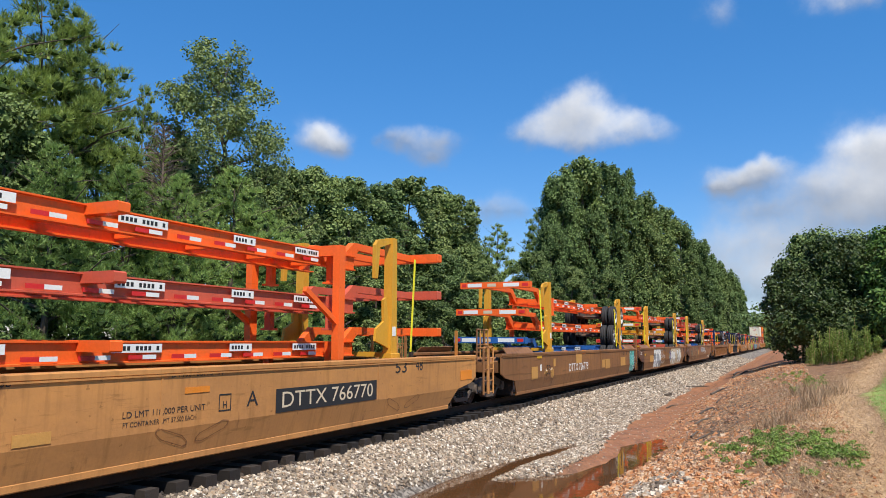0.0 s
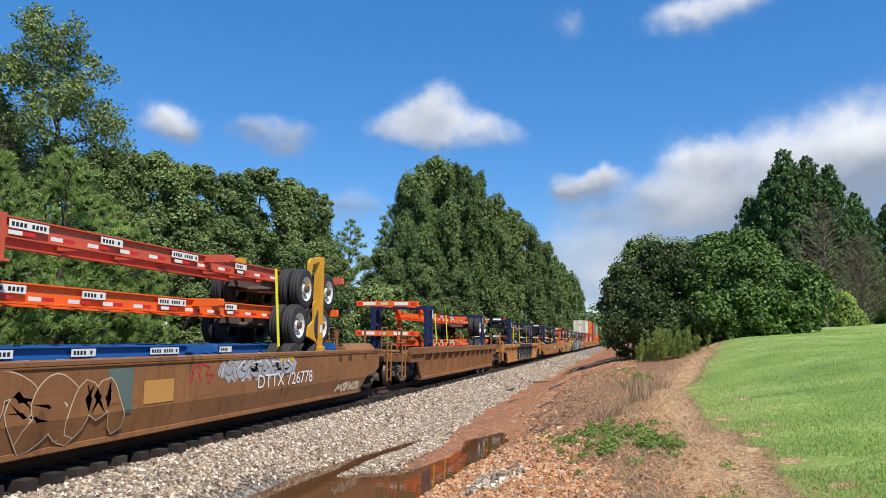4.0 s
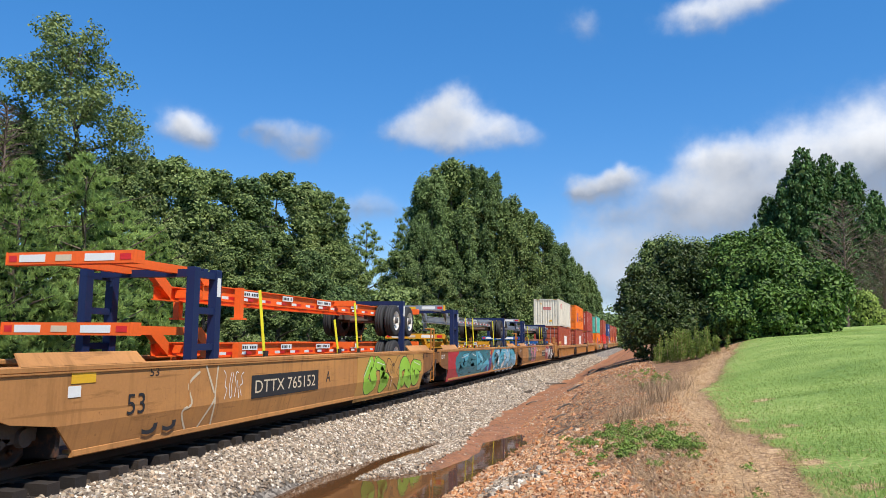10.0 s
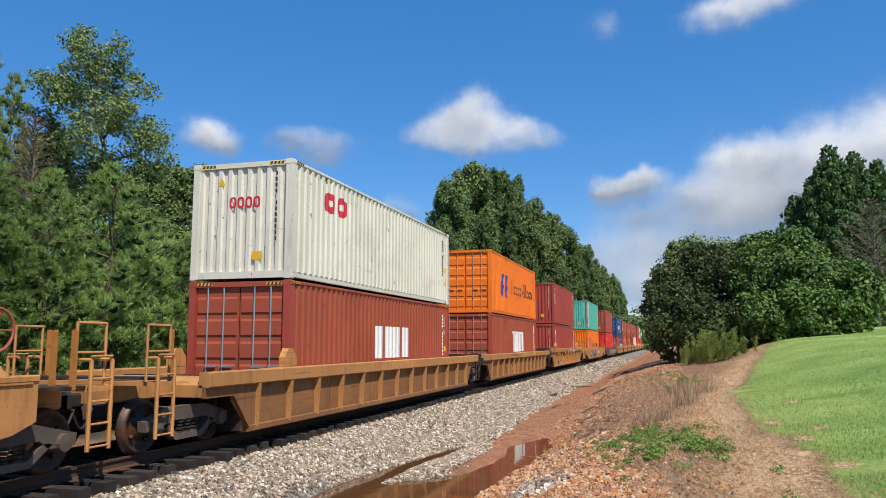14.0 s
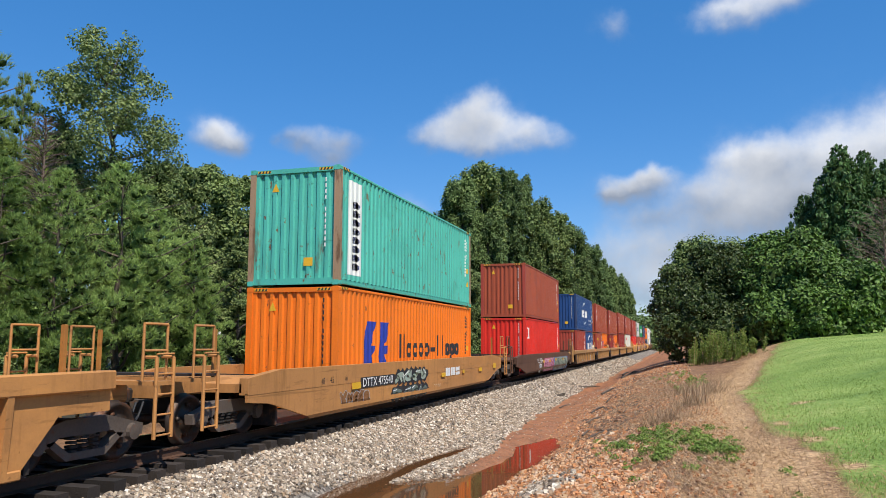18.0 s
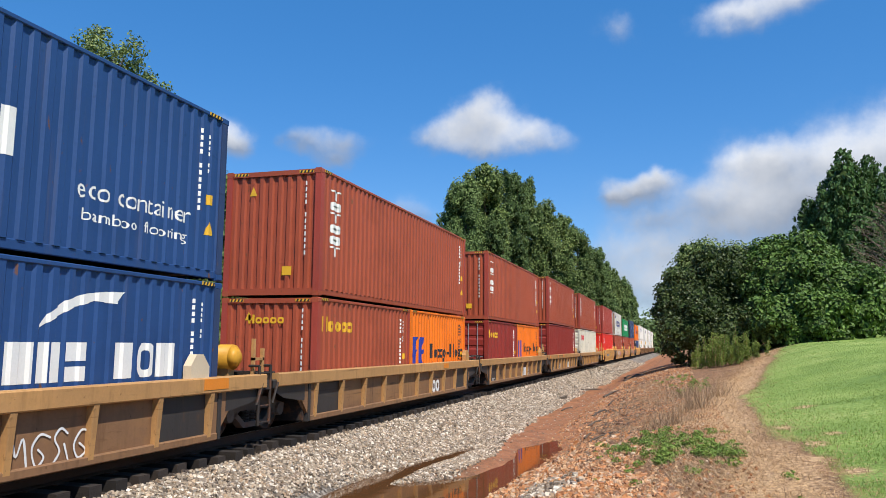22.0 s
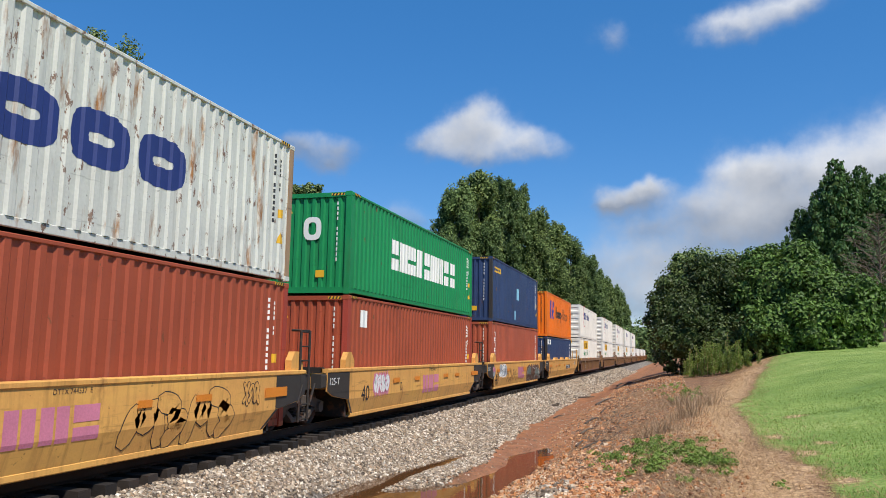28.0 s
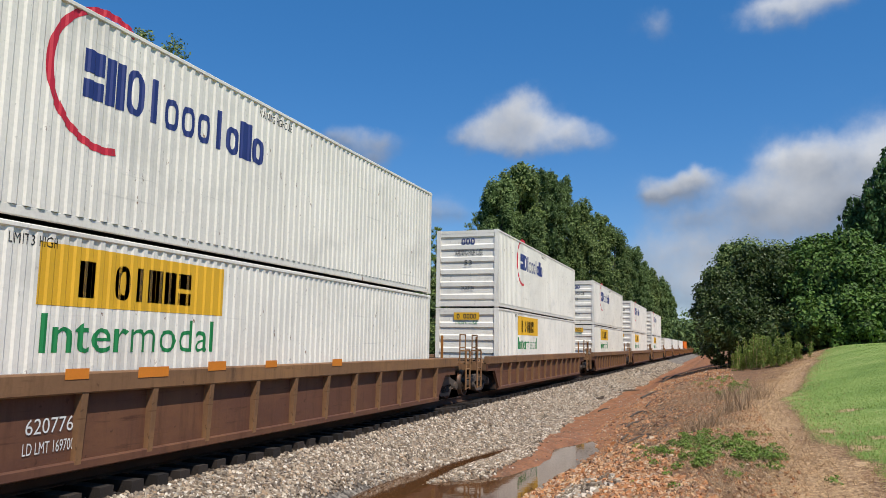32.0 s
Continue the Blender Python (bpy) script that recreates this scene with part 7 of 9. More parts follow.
scrawl(I_, 12.09, 18.24, 0.03, 1.30, 1.452, ['lime_spray', 'lime_spray', 'primer'], 'black', 21, 5)
scrawl(I_, 14.68, 15.11, 0.61, 1.05, 1.46, ['black'], 'black', 22, 4)
on_car(I_, word_mesh('45', 17.49, 17.72, 1.09, 1.21, "black"), 1.445)
on_car(I_, word_mesh('48', 18.04, 18.29, 1.09, 1.22, "black"), 1.445)
on_car(I_, word_mesh('53', 18.71, 18.95, 1.10, 1.22, "black"), 1.445)
plate(1.19, 10.28, 0.06, 1.34, 1.445, "red_spray", J_, "sprayed_ground")
scrawl(J_, 2.37, 10.19, 0.12, 1.33, 1.452, ['aqua_spray', 'deep_teal_spray'], 'black', 23, 4)
scrawl(J_, 10.78, 17.86, 0.03, 1.27, 1.452, ['sky_spray', 'white'], 'slate_spray', 56, 3)
scrawl(J_, 10.28, 17.66, 0.14, 1.36, 1.452, ['sky_spray', 'aqua_spray'], 'black', 24, 4)
on_car(J_, word_mesh('DTTX 765152', 8.85, 9.62, 1.19, 1.29, "black"), 1.445)
scrawl(J_, 9.33, 9.86, 0.95, 1.17, 1.453, ['yellow_mark'], 'primer', 25, 4)
scrawl(J_, 8.61, 9.98, 0.17, 1.07, 1.453, ['slate_spray', 'violet_spray'], 'black', 26, 2)
plate(12.08, 12.47, 1.33, 1.42, 1.445, "yellow_mark", J_, "reflector")
scrawl(K_, 3.86, 5.37, 0.32, 1.31, 1.445, ['slate_spray'], 'cream', 27, 2)
scrawl(K_, 5.06, 7.69, 0.24, 1.36, 1.452, ['pink_spray', 'slate_spray', 'pink_spray'], 'brown_car', 28, 4)
on_car(K_, word_mesh('I GOT THE', 7.79, 8.49, 1.13, 1.26, "white"), 1.445)
on_car(K_, word_mesh('HORSES IN TH', 7.83, 9.82, 0.92, 1.09, "white"), 1.445)
plate(10.96, 13.83, 0.53, 0.93, 1.445, "black", K_, "number_panel")
on_car(K_, word_mesh('DTTX 765152', 11.10, 13.69, 0.58, 0.89, "cream"), 1.451)
on_car(K_, word_mesh('B', 10.19, 10.49, 0.69, 0.90, "black"), 1.445)
scrawl(K_, 13.16, 15.27, 0.19, 1.32, 1.455, ['white', 'red_spray'], 'black', 29, 3)
scrawl(K_, 15.26, 18.33, 0.08, 1.31, 1.455, ['white', 'black'], 'red_spray', 30, 4)
plate(5.72, 6.16, 0.97, 1.07, 1.462, "yellow_mark", K_, "reflector")
plate(8.89, 9.28, 0.93, 1.07, 1.462, "yellow_mark", K_, "reflector")
on_car(K_, word_mesh('53', 1.58, 2.39, 0.27, 0.67, "black"), 1.4)
plate(6.30, 7.42, 0.20, 0.66, 1.335, "primer", M_, "sprayed_ground")
on_car(M_, sign_mesh('OO', 6.37, 7.24, 0.28, 0.66, "oxide_car"), 1.341, "lettering")
on_car(M_, word_mesh('LBS MAX GROSS WT FOR 20 FT CONTAINER', 6.19, 8.20, 1.10, 1.19, "black"), 1.463)
scrawl(M_, 7.17, 8.32, 1.14, 1.29, 1.464, ['white'], 'white', 33, 6)
plate(12.23, 12.76, 1.06, 1.21, 1.463, "yellow_mark", M_, "reflector")
plate(7.86, 8.59, 0.54, 0.69, 1.335, "primer", M_, "notice")
on_car(N_, word_mesh('52,900 LBS MAX GROSS WT FOR 20 FT CONTAINER', 5.38, 8.24, 1.04, 1.15, "black"), 1.463)
on_car(N_, word_mesh('45', 1.98, 2.16, 0.96, 1.07, "black"), 1.463)
on_car(N_, word_mesh('40/20', 2.58, 2.94, 0.97, 1.10, "black"), 1.463)
on_car(N_, word_mesh('A', 2.91, 3.05, 0.59, 0.80, "black"), 1.463)
plate(3.44, 4.57, 0.21, 0.47, 1.335, "dark_car", N_, "number_panel")
on_car(N_, word_mesh('DTTX', 3.61, 4.52, 0.23, 0.44, "black"), 1.341)
plate(4.82, 6.06, 0.18, 0.48, 1.335, "dark_car", N_, "number_panel")
on_car(N_, word_mesh('729604', 4.86, 5.99, 0.22, 0.44, "white"), 1.341)
on_car(N_, word_mesh('53', 9.52, 10.02, 0.19, 0.49, "black"), 1.341)
plate(6.49, 7.23, 0.54, 0.74, 1.335, "cream", N_, "notice")
plate(2.98, 3.47, 0.96, 1.09, 1.463, "yellow_mark", N_, "reflector")
plate(6.53, 7.00, 0.96, 1.10, 1.463, "yellow_mark", N_, "reflector")
plate(8.47, 8.95, 0.97, 1.09, 1.463, "yellow_mark", N_, "reflector")
scrawl(N_, 9.66, 12.92, 0.96, 1.28, 1.464, ['white'], 'white', 34, 9)
plate(5.10, 7.44, 0.62, 0.88, 1.463, "black", O_, "number_panel")
on_car(O_, word_mesh('DTTX 475540', 5.25, 7.30, 0.65, 0.86, "white"), 1.469)
on_car(O_, word_mesh('48', 2.96, 3.12, 0.82, 0.96, "black"), 1.463)
on_car(O_, word_mesh('45', 3.40, 3.59, 0.83, 0.97, "black"), 1.463)
on_car(O_, word_mesh('40', 4.18, 4.33, 0.84, 0.95, "black"), 1.463)
plate(4.54, 5.07, 0.63, 0.78, 1.487, "yellow_mark", O_, "reflector")
scrawl(O_, 7.18, 10.48, 0.09, 0.57, 1.461, ['slate_spray'], 'black', 57, 4)
scrawl(O_, 7.38, 10.42, 0.56, 1.01, 1.463, ['sage_spray'], 'black', 35, 4)
scrawl(O_, 3.86, 5.77, 0.18, 0.65, 1.461, ['brown_car'], 'grey_spray', 36, 5)
on_car(O_, sign_mesh('XXB', 12.24, 14.01, 0.62, 0.89, "white"), 1.463, "lettering")
plate(11.73, 12.18, 0.62, 0.75, 1.487, "yellow_mark", O_, "reflector")
plate(16.64, 17.12, 0.63, 0.77, 1.487, "yellow_mark", O_, "reflector")
plate(19.07, 19.53, 0.68, 0.88, 1.487, "yellow_mark", O_, "reflector")
plate(14.29, 14.53, 0.65, 0.77, 1.487, "yellow_mark", O_, "reflector")
scrawl(O_, 10.93, 11.69, 0.19, 0.47, 1.461, ['cream'], 'cream', 37, 5)
on_car(P_, word_mesh('FEC 70854', 5.77, 7.49, 0.61, 0.85, "white"), 1.461)
plate(7.88, 11.65, 0.07, 0.82, 1.461, "magenta_spray", P_, "sprayed_ground")
scrawl(P_, 7.87, 11.58, 0.10, 0.83, 1.466, ['magenta_spray', 'magenta_spray', 'pink_spray'], 'white', 38, 5)
plate(11.71, 17.77, 0.00, 0.82, 1.461, "denim_spray", P_, "sprayed_ground")
scrawl(P_, 11.76, 17.82, 0.01, 0.82, 1.466, ['sage_spray', 'slate_spray', 'sage_spray'], 'black', 39, 5)
plate(7.38, 7.89, 0.60, 0.72, 1.495, "yellow_mark", P_, "reflector")
plate(9.61, 10.17, 0.58, 0.71, 1.495, "yellow_mark", P_, "reflector")
plate(11.93, 12.51, 0.62, 0.76, 1.495, "yellow_mark", P_, "reflector")
plate(15.18, 15.69, 0.59, 0.74, 1.495, "yellow_mark", P_, "reflector")
scrawl(P_, 6.22, 7.05, 0.06, 0.58, 1.466, ['grey_spray', 'white'], 'black', 40, 3)
plate(4.89, 6.14, 0.14, 0.43, 1.336, "black", Q[0], "number_panel")
on_car(Q[0], word_mesh('DTTX', 5.04, 5.77, 0.18, 0.36, "white"), 1.342)
plate(6.31, 7.60, 0.19, 0.42, 1.336, "black", Q[0], "number_panel")
on_car(Q[0], word_mesh('741211', 6.51, 7.33, 0.19, 0.37, "white"), 1.342)
on_car(Q[0], word_mesh('40', 9.90, 10.41, 0.28, 0.64, "black"), 1.342)
scrawl(Q[0], 10.96, 12.31, 0.10, 0.68, 1.342, ['white'], 'white', 41, 4)
plate(8.27, 8.50, 0.32, 0.56, 1.336, "brown_car", Q[0], "notice")
on_car(Q[0], word_mesh('52,900 LBS MAX GROSS WT FOR 20 FT CONTAINERS', 5.88, 7.67, 1.01, 1.08, "black"), 1.463)
plate(14.63, 15.33, 0.95, 1.13, 1.463, "orange_mark", Q[0], "reflector")
plate(11.46, 11.98, 0.95, 1.11, 1.463, "orange_mark", Q[1], "reflector")
plate(4.41, 4.93, 0.96, 1.12, 1.463, "orange_mark", Q[3], "reflector")
plate(1.37, 1.83, 0.97, 1.11, 1.463, "orange_mark", Q[3], "reflector")
plate(6.77, 7.36, 0.97, 1.13, 1.463, "orange_mark", Q[3], "reflector")
plate(10.54, 11.41, 0.17, 0.66, 1.336, "dark_car", Q[1], "sprayed_ground")
on_car(Q[1], sign_mesh('OO', 10.57, 11.36, 0.23, 0.60, "white"), 1.342, "lettering")
on_car(Q[2], word_mesh('40', 4.30, 4.81, 0.34, 0.68, "black"), 1.342)
on_car(Q[2], sign_mesh('XXB', 8.91, 10.94, 0.16, 0.62, "white"), 1.342, "lettering")
on_car(Q[2], word_mesh('125-T', 2.89, 3.41, 0.13, 0.35, "white"), 1.345)
on_car(Q[3], word_mesh('125-T', 2.87, 3.29, 0.16, 0.37, "white"), 1.39)
on_car(Q[3], word_mesh('40', 4.28, 4.73, 0.28, 0.84, "black"), 1.342)
scrawl(Q[3], 5.44, 6.62, 0.07, 0.75, 1.342, ['white'], 'white', 42, 4)
on_car(Q[3], sign_mesh('XXB', 9.09, 10.97, 0.22, 0.60, "white"), 1.342, "lettering")
on_car(Q[3], word_mesh('52,900 LBS MAX GROSS WT FOR 20 FT CONTAINERS', 5.04, 6.77, 1.01, 1.09, "black"), 1.463)
for q in Q[1:]:
    for o in q.children:
        if o.name.split(".")[0] in ("lettering", "reflector", "sprayed_ground", "graffiti"):
            o.location.y -= 0.65
plate(2.98, 5.23, 0.62, 0.87, 1.445, "black", R[0], "number_panel")
on_car(R[0], word_mesh('DTTX 744537', 3.02, 5.17, 0.65, 0.84, "white"), 1.451)
on_car(R[0], word_mesh('40', 1.35, 1.85, 0.45, 0.85, "black"), 1.45)
scrawl(R[0], 6.01, 11.03, 0.50, 1.18, 1.445, ['yellow_car'], 'slate_spray', 43, 7)
plate(-0.28, 0.01, 0.95, 1.13, 1.445, "black", R[0], "notice")
plate(0.91, 1.07, 1.00, 1.19, 1.445, "white", R[0], "notice")
on_car(R[0], word_mesh('LD LMT 122700 PER UNIT', 7.06, 8.00, 0.71, 0.84, "black"), 1.445)
on_car(R[0], word_mesh('A', 5.91, 6.01, 0.66, 0.86, "navy_mark"), 1.445)
plate(5.95, 6.36, 0.87, 0.98, 1.462, "orange_mark", R[0], "reflector")
plate(8.33, 8.86, 0.85, 0.97, 1.462, "orange_mark", R[0], "reflector")
plate(10.59, 11.09, 0.84, 0.96, 1.462, "orange_mark", R[0], "reflector")
plate(12.32, 13.19, 0.83, 0.97, 1.462, "orange_mark", R[0], "reflector")
plate(9.25, 9.56, 0.83, 0.94, 1.462, "orange_mark", R[1], "reflector")
plate(10.66, 11.09, 0.84, 0.95, 1.462, "orange_mark", R[1], "reflector")
plate(12.85, 13.70, 0.79, 0.97, 1.462, "orange_mark", R[1], "reflector")
plate(1.81, 2.28, 0.84, 0.98, 1.462, "orange_mark", R[3], "reflector")
plate(4.04, 4.53, 0.83, 0.96, 1.462, "orange_mark", R[3], "reflector")
plate(8.04, 8.78, 0.79, 0.97, 1.462, "orange_mark", R[3], "reflector")
scrawl(R[1], 8.96, 12.04, 0.13, 1.20, 1.445, ['yellow_car'], 'black', 44, 4)
hollow(R[1], 3.61, 6.42, 0.23, 1.19, 1.445, 'white', 58, 5)
on_car(R[1], word_mesh('E', 4.47, 4.59, 0.62, 0.85, "black"), 1.445)
scrawl(R[1], 12.08, 12.67, 0.66, 1.17, 1.445, ['yellow_car'], 'black', 45, 3)
on_car(R[1], sign_mesh('XXB', 6.91, 8.54, 0.49, 0.95, "pink_spray"), 1.445, "lettering")
on_car(R[1], word_mesh('DTTX 744537  E', 7.66, 8.34, 1.10, 1.17, "black"), 1.445)
scrawl(R[1], 3.16, 6.32, 0.59, 1.18, 1.445, ['white'], 'white', 46, 5)
on_car(R[1], word_mesh('40', 2.04, 2.58, 0.47, 0.82, "black"), 1.45)
on_car(R[2], word_mesh('40', 1.97, 2.49, 0.45, 0.84, "black"), 1.45)
scrawl(R[2], 2.72, 3.96, 0.53, 1.15, 1.445, ['white'], 'pink_spray', 47, 4)
on_car(R[2], sign_mesh('XXB', 6.85, 8.58, 0.43, 0.97, "pink_spray"), 1.445, "lettering")
on_car(R[2], word_mesh('D', 4.84, 4.97, 0.60, 0.83, "black"), 1.445)
on_car(R[2], word_mesh('DTTX 744537', 7.55, 8.27, 1.09, 1.17, "black"), 1.445)
plate(4.23, 4.72, 0.83, 0.96, 1.462, "orange_mark", R[2], "reflector")
plate(6.07, 6.53, 0.84, 0.95, 1.462, "orange_mark", R[2], "reflector")
plate(9.12, 9.63, 0.84, 0.96, 1.462, "orange_mark", R[2], "reflector")
plate(10.56, 11.08, 0.84, 0.95, 1.462, "orange_mark", R[2], "reflector")
plate(12.85, 13.85, 0.82, 0.97, 1.462, "orange_mark", R[2], "reflector")
on_car(R[3], word_mesh('40', 1.51, 2.18, 0.28, 0.79, "black"), 1.45)
scrawl(R[3], 2.29, 3.94, 0.57, 1.18, 1.445, ['grey_spray', 'white'], 'slate_spray', 48, 3)
scrawl(R[3], 3.95, 6.31, 0.25, 1.06, 1.445, ['dark_car', 'yellow_car'], 'dark_car', 49, 4)
on_car(R[3], sign_mesh('XXB', 6.67, 8.32, 0.42, 0.99, "pink_spray"), 1.452, "lettering")
scrawl(R[3], 8.96, 13.26, 0.16, 1.07, 1.445, ['slate_spray', 'dark_car'], 'grey_spray', 50, 3)
scrawl(R[3], 0.97, 1.45, 0.55, 1.19, 1.445, ['pink_spray', 'grey_spray'], 'slate_spray', 51, 1)
on_car(S_[0], word_mesh('620776', 4.74, 5.43, 0.60, 0.78, "white"), 1.341)
on_car(S_[0], word_mesh('LD LMT 169700', 4.72, 5.46, 0.37, 0.51, "white"), 1.341)
plate(5.13, 5.50, 1.22, 1.35, 1.463, "orange_mark", S_[0], "reflector")
plate(6.36, 6.96, 1.20, 1.34, 1.463, "orange_mark", S_[0], "reflector")
plate(7.85, 8.30, 1.25, 1.39, 1.463, "orange_mark", S_[0], "reflector")
plate(9.43, 9.79, 1.26, 1.38, 1.463, "orange_mark", S_[0], "reflector")
plate(11.86, 12.28, 1.23, 1.37, 1.463, "orange_mark", S_[0], "reflector")
on_car(S_[0], word_mesh('20', 3.67, 3.94, 0.91, 1.07, "cream"), 1.463)
plate(0.52, 0.88, 1.16, 1.32, 1.463, "yellow_mark", S_[0], "reflector")
on_car(R[4], word_mesh('NO 24 BRAKE BEAM', 13.87, 14.36, 1.13, 1.20, "black"), 1.445)
on_car(R[4], word_mesh('SPRG 2 OC 31', 13.88, 14.19, 1.04, 1.09, "black"), 1.445)
on_car(R[4], word_mesh('SPRG 1 OC 51', 13.89, 14.19, 0.95, 1.01, "black"), 1.445)
plate(14.20, 14.38, 0.84, 1.05, 1.445, "white", R[4], "notice")
plate(14.58, 15.04, 0.84, 1.14, 1.445, "white", R[4], "notice")
plate(14.61, 14.99, 0.87, 1.11, 1.452, "black", R[4], "notice")
plate(9.43, 11.60, 0.60, 0.87, 1.445, "black", R[4], "number_panel")
on_car(R[4], word_mesh('DTTX 744537', 9.53, 11.45, 0.63, 0.84, "white"), 1.451)
on_car(R[4], word_mesh('40', 1.56, 2.01, 0.39, 0.78, "black"), 1.445)
plate(1.55, 2.56, 0.82, 0.96, 1.462, "orange_mark", R[4], "reflector")
plate(4.33, 4.82, 0.81, 0.94, 1.462, "orange_mark", R[4], "reflector")
plate(5.85, 6.31, 0.83, 0.96, 1.462, "orange_mark", R[4], "reflector")
plate(8.37, 8.86, 0.82, 0.95, 1.462, "orange_mark", R[4], "reflector")

# -- marks on containers --
on_side((P1[1], 12.19), sign_mesh('OO', 1.65, 3.00, 1.70, 2.19, "crimson_mark"), "lettering")
on_end(P1[1], sign_mesh('OOOO', -0.32, 0.46, 1.56, 1.81, "crimson_mark"), 0.024)
on_side((P2[0], 12.19), sign_mesh('XDXX', 5.08, 8.10, 1.12, 2.07, "white"), "lettering")
on_side((P2[0], 12.19), sign_mesh("#", 5.07, 8.07, 2.03, 2.16, "white"), "patch")
on_side((P1[0], 12.19), sign_mesh('XDXX', 4.94, 7.78, 1.15, 2.03, "white"), "lettering")
on_side((P2[1], 12.19), sign_mesh('|ojoj-llojo', 4.81, 11.01, 0.86, 1.89, "black"), "lettering")
on_side((P2[1], 12.19), poly_mesh(two_bars(2.27, 4.00, 0.88, 1.99), "blue_mark"), "lettering")
on_side((P3[1], 12.19), sign_mesh('^|oo', 0.61, 0.97, 1.33, 2.54, "white"), "lettering")
on_side((P3[0], 12.19), sign_mesh('^|oo', 0.55, 0.89, 1.29, 2.51, "white"), "lettering")
on_side((P11[1], 12.19), sign_mesh('^|oo', 0.56, 0.97, 1.32, 2.54, "white"), "lettering")
on_end(P3[1], sign_mesh('loo', -0.94, -0.23, 2.22, 2.55, "white"), 0.024)
on_end(P3[0], sign_mesh('loo', -0.97, -0.26, 2.20, 2.49, "white"), 0.024)
on_end(P11[1], sign_mesh('loo', -1.01, -0.23, 2.29, 2.65, "white"), 0.024)
on_side((P4[1], 12.19), sign_mesh("#", 0.58, 1.40, 0.29, 2.65, "white"), "patch")
on_side((P4[1], 12.19), sign_mesh('^oooooooo', 0.77, 1.28, 0.38, 2.16, "navy_mark"), "lettering")
on_side((P4[0], 12.19), poly_mesh(two_bars(1.63, 3.56, 0.80, 2.11), "blue_mark"), "lettering")
on_side((P4[0], 12.19), sign_mesh('|ojoj-llojo', 4.24, 10.54, 0.89, 1.81, "black"), "lettering")
on_side((P5[0], 12.19), sign_mesh('OOl', 0.51, 1.62, 1.78, 2.39, "white"), "lettering")
on_side((P6[1], 12.19), sign_mesh('DXB DOX', 3.80, 7.79, 1.15, 1.75, "white"), "lettering")
on_side((P6[1], 12.19), poly_mesh(swoosh(4.65, 6.23, 2.00, 2.46), "white"), "lettering")
on_side((P6[1], 12.19), poly_mesh(swoosh(5.27, 6.77, 0.44, 0.77), "white"), "lettering")
on_side((P6[1], 12.19), word_mesh('eco container', 8.77, 11.25, 0.87, 1.13, "white"), "lettering")
on_side((P6[1], 12.19), word_mesh('bamboo flooring', 8.91, 11.19, 0.52, 0.74, "white"), "lettering")
on_side((P6b, 6.06), sign_mesh('DXB DOX', 1.68, 4.90, 1.04, 1.55, "white"), "lettering")
on_side((P6b, 6.06), poly_mesh(swoosh(2.16, 3.70, 1.71, 2.27), "white"), "lettering")
on_side((P7[1], 12.19), sign_mesh('^|o|oo|', 0.54, 1.16, 0.92, 2.51, "white"), "lettering")
on_side((P8u, 12.19), sign_mesh('^|o|oo|', 0.59, 1.14, 0.93, 2.52, "white"), "lettering")
on_side((P9[1], 12.19), sign_mesh('^|o|oo|', 0.63, 1.07, 0.97, 2.57, "white"), "lettering")
on_side((P10[1], 12.19), sign_mesh('^|o|oo|', 0.38, 1.06, 1.01, 2.54, "white"), "lettering")
on_side((P14[0], 12.19), sign_mesh('^|o|oo|', 0.59, 0.93, 1.07, 2.46, "white"), "lettering")
on_side((P7a, 6.06), sign_mesh('|oooo', 0.25, 1.96, 1.83, 2.17, "yellow_mark"), "lettering")
on_end(P7a, sign_mesh('|oooo', -0.54, 0.39, 2.00, 2.20, "yellow_mark"), 0.024)
on_side((P8a, 6.06), sign_mesh('|oooo', 0.31, 1.98, 1.87, 2.19, "yellow_mark"), "lettering")
on_side((P8b, 6.06), sign_mesh('|ojoj-llojo', 1.55, 5.89, 1.07, 1.67, "black"), "lettering")
on_side((P8b, 6.06), poly_mesh(two_bars(0.22, 1.27, 0.98, 1.80), "blue_mark"), "lettering")
on_side((P7b, 6.06), sign_mesh('|ojoj-llojo', 1.98, 5.81, 0.96, 1.59, "black"), "lettering")
on_side((P7b, 6.06), poly_mesh(two_bars(0.22, 1.40, 0.99, 1.78), "blue_mark"), "lettering")
on_side((P10[0], 12.19), sign_mesh('OO', 0.76, 2.48, 1.97, 2.45, "crimson_mark"), "lettering")
on_side((P11[0], 12.19), sign_mesh('OOl', 0.51, 1.44, 1.86, 2.40, "white"), "lettering")
on_side((P12[1], 12.19), sign_mesh('OOOO', 3.18, 8.62, 1.09, 1.90, "navy_mark"), "lettering")
on_side((P12[1], 12.19), sign_mesh('loOoo', 0.74, 2.70, 2.14, 2.59, "navy_mark"), "lettering")
on_side((P13[1], 12.19), sign_mesh('BDBXBDXBB', 2.91, 9.73, 0.93, 1.80, "white"), "lettering")
on_end(P13[1], sign_mesh('O', -0.14, 0.44, 1.36, 1.96, "white"), 0.024)
on_side((P14[1], 12.19), sign_mesh('ooooo', 0.51, 2.02, 2.25, 2.60, "yellow_mark"), "lettering")
on_side((P14[1], 12.19), sign_mesh("#", 5.71, 6.33, 1.32, 1.90, "sky_spray"), "patch")
on_side((P14[1], 12.19), sign_mesh("#", 5.15, 5.61, 0.28, 0.73, "sky_spray"), "patch")
on_side((P14[0], 12.19), sign_mesh("#", 7.04, 7.58, 1.02, 1.40, "c_brown"), "patch")
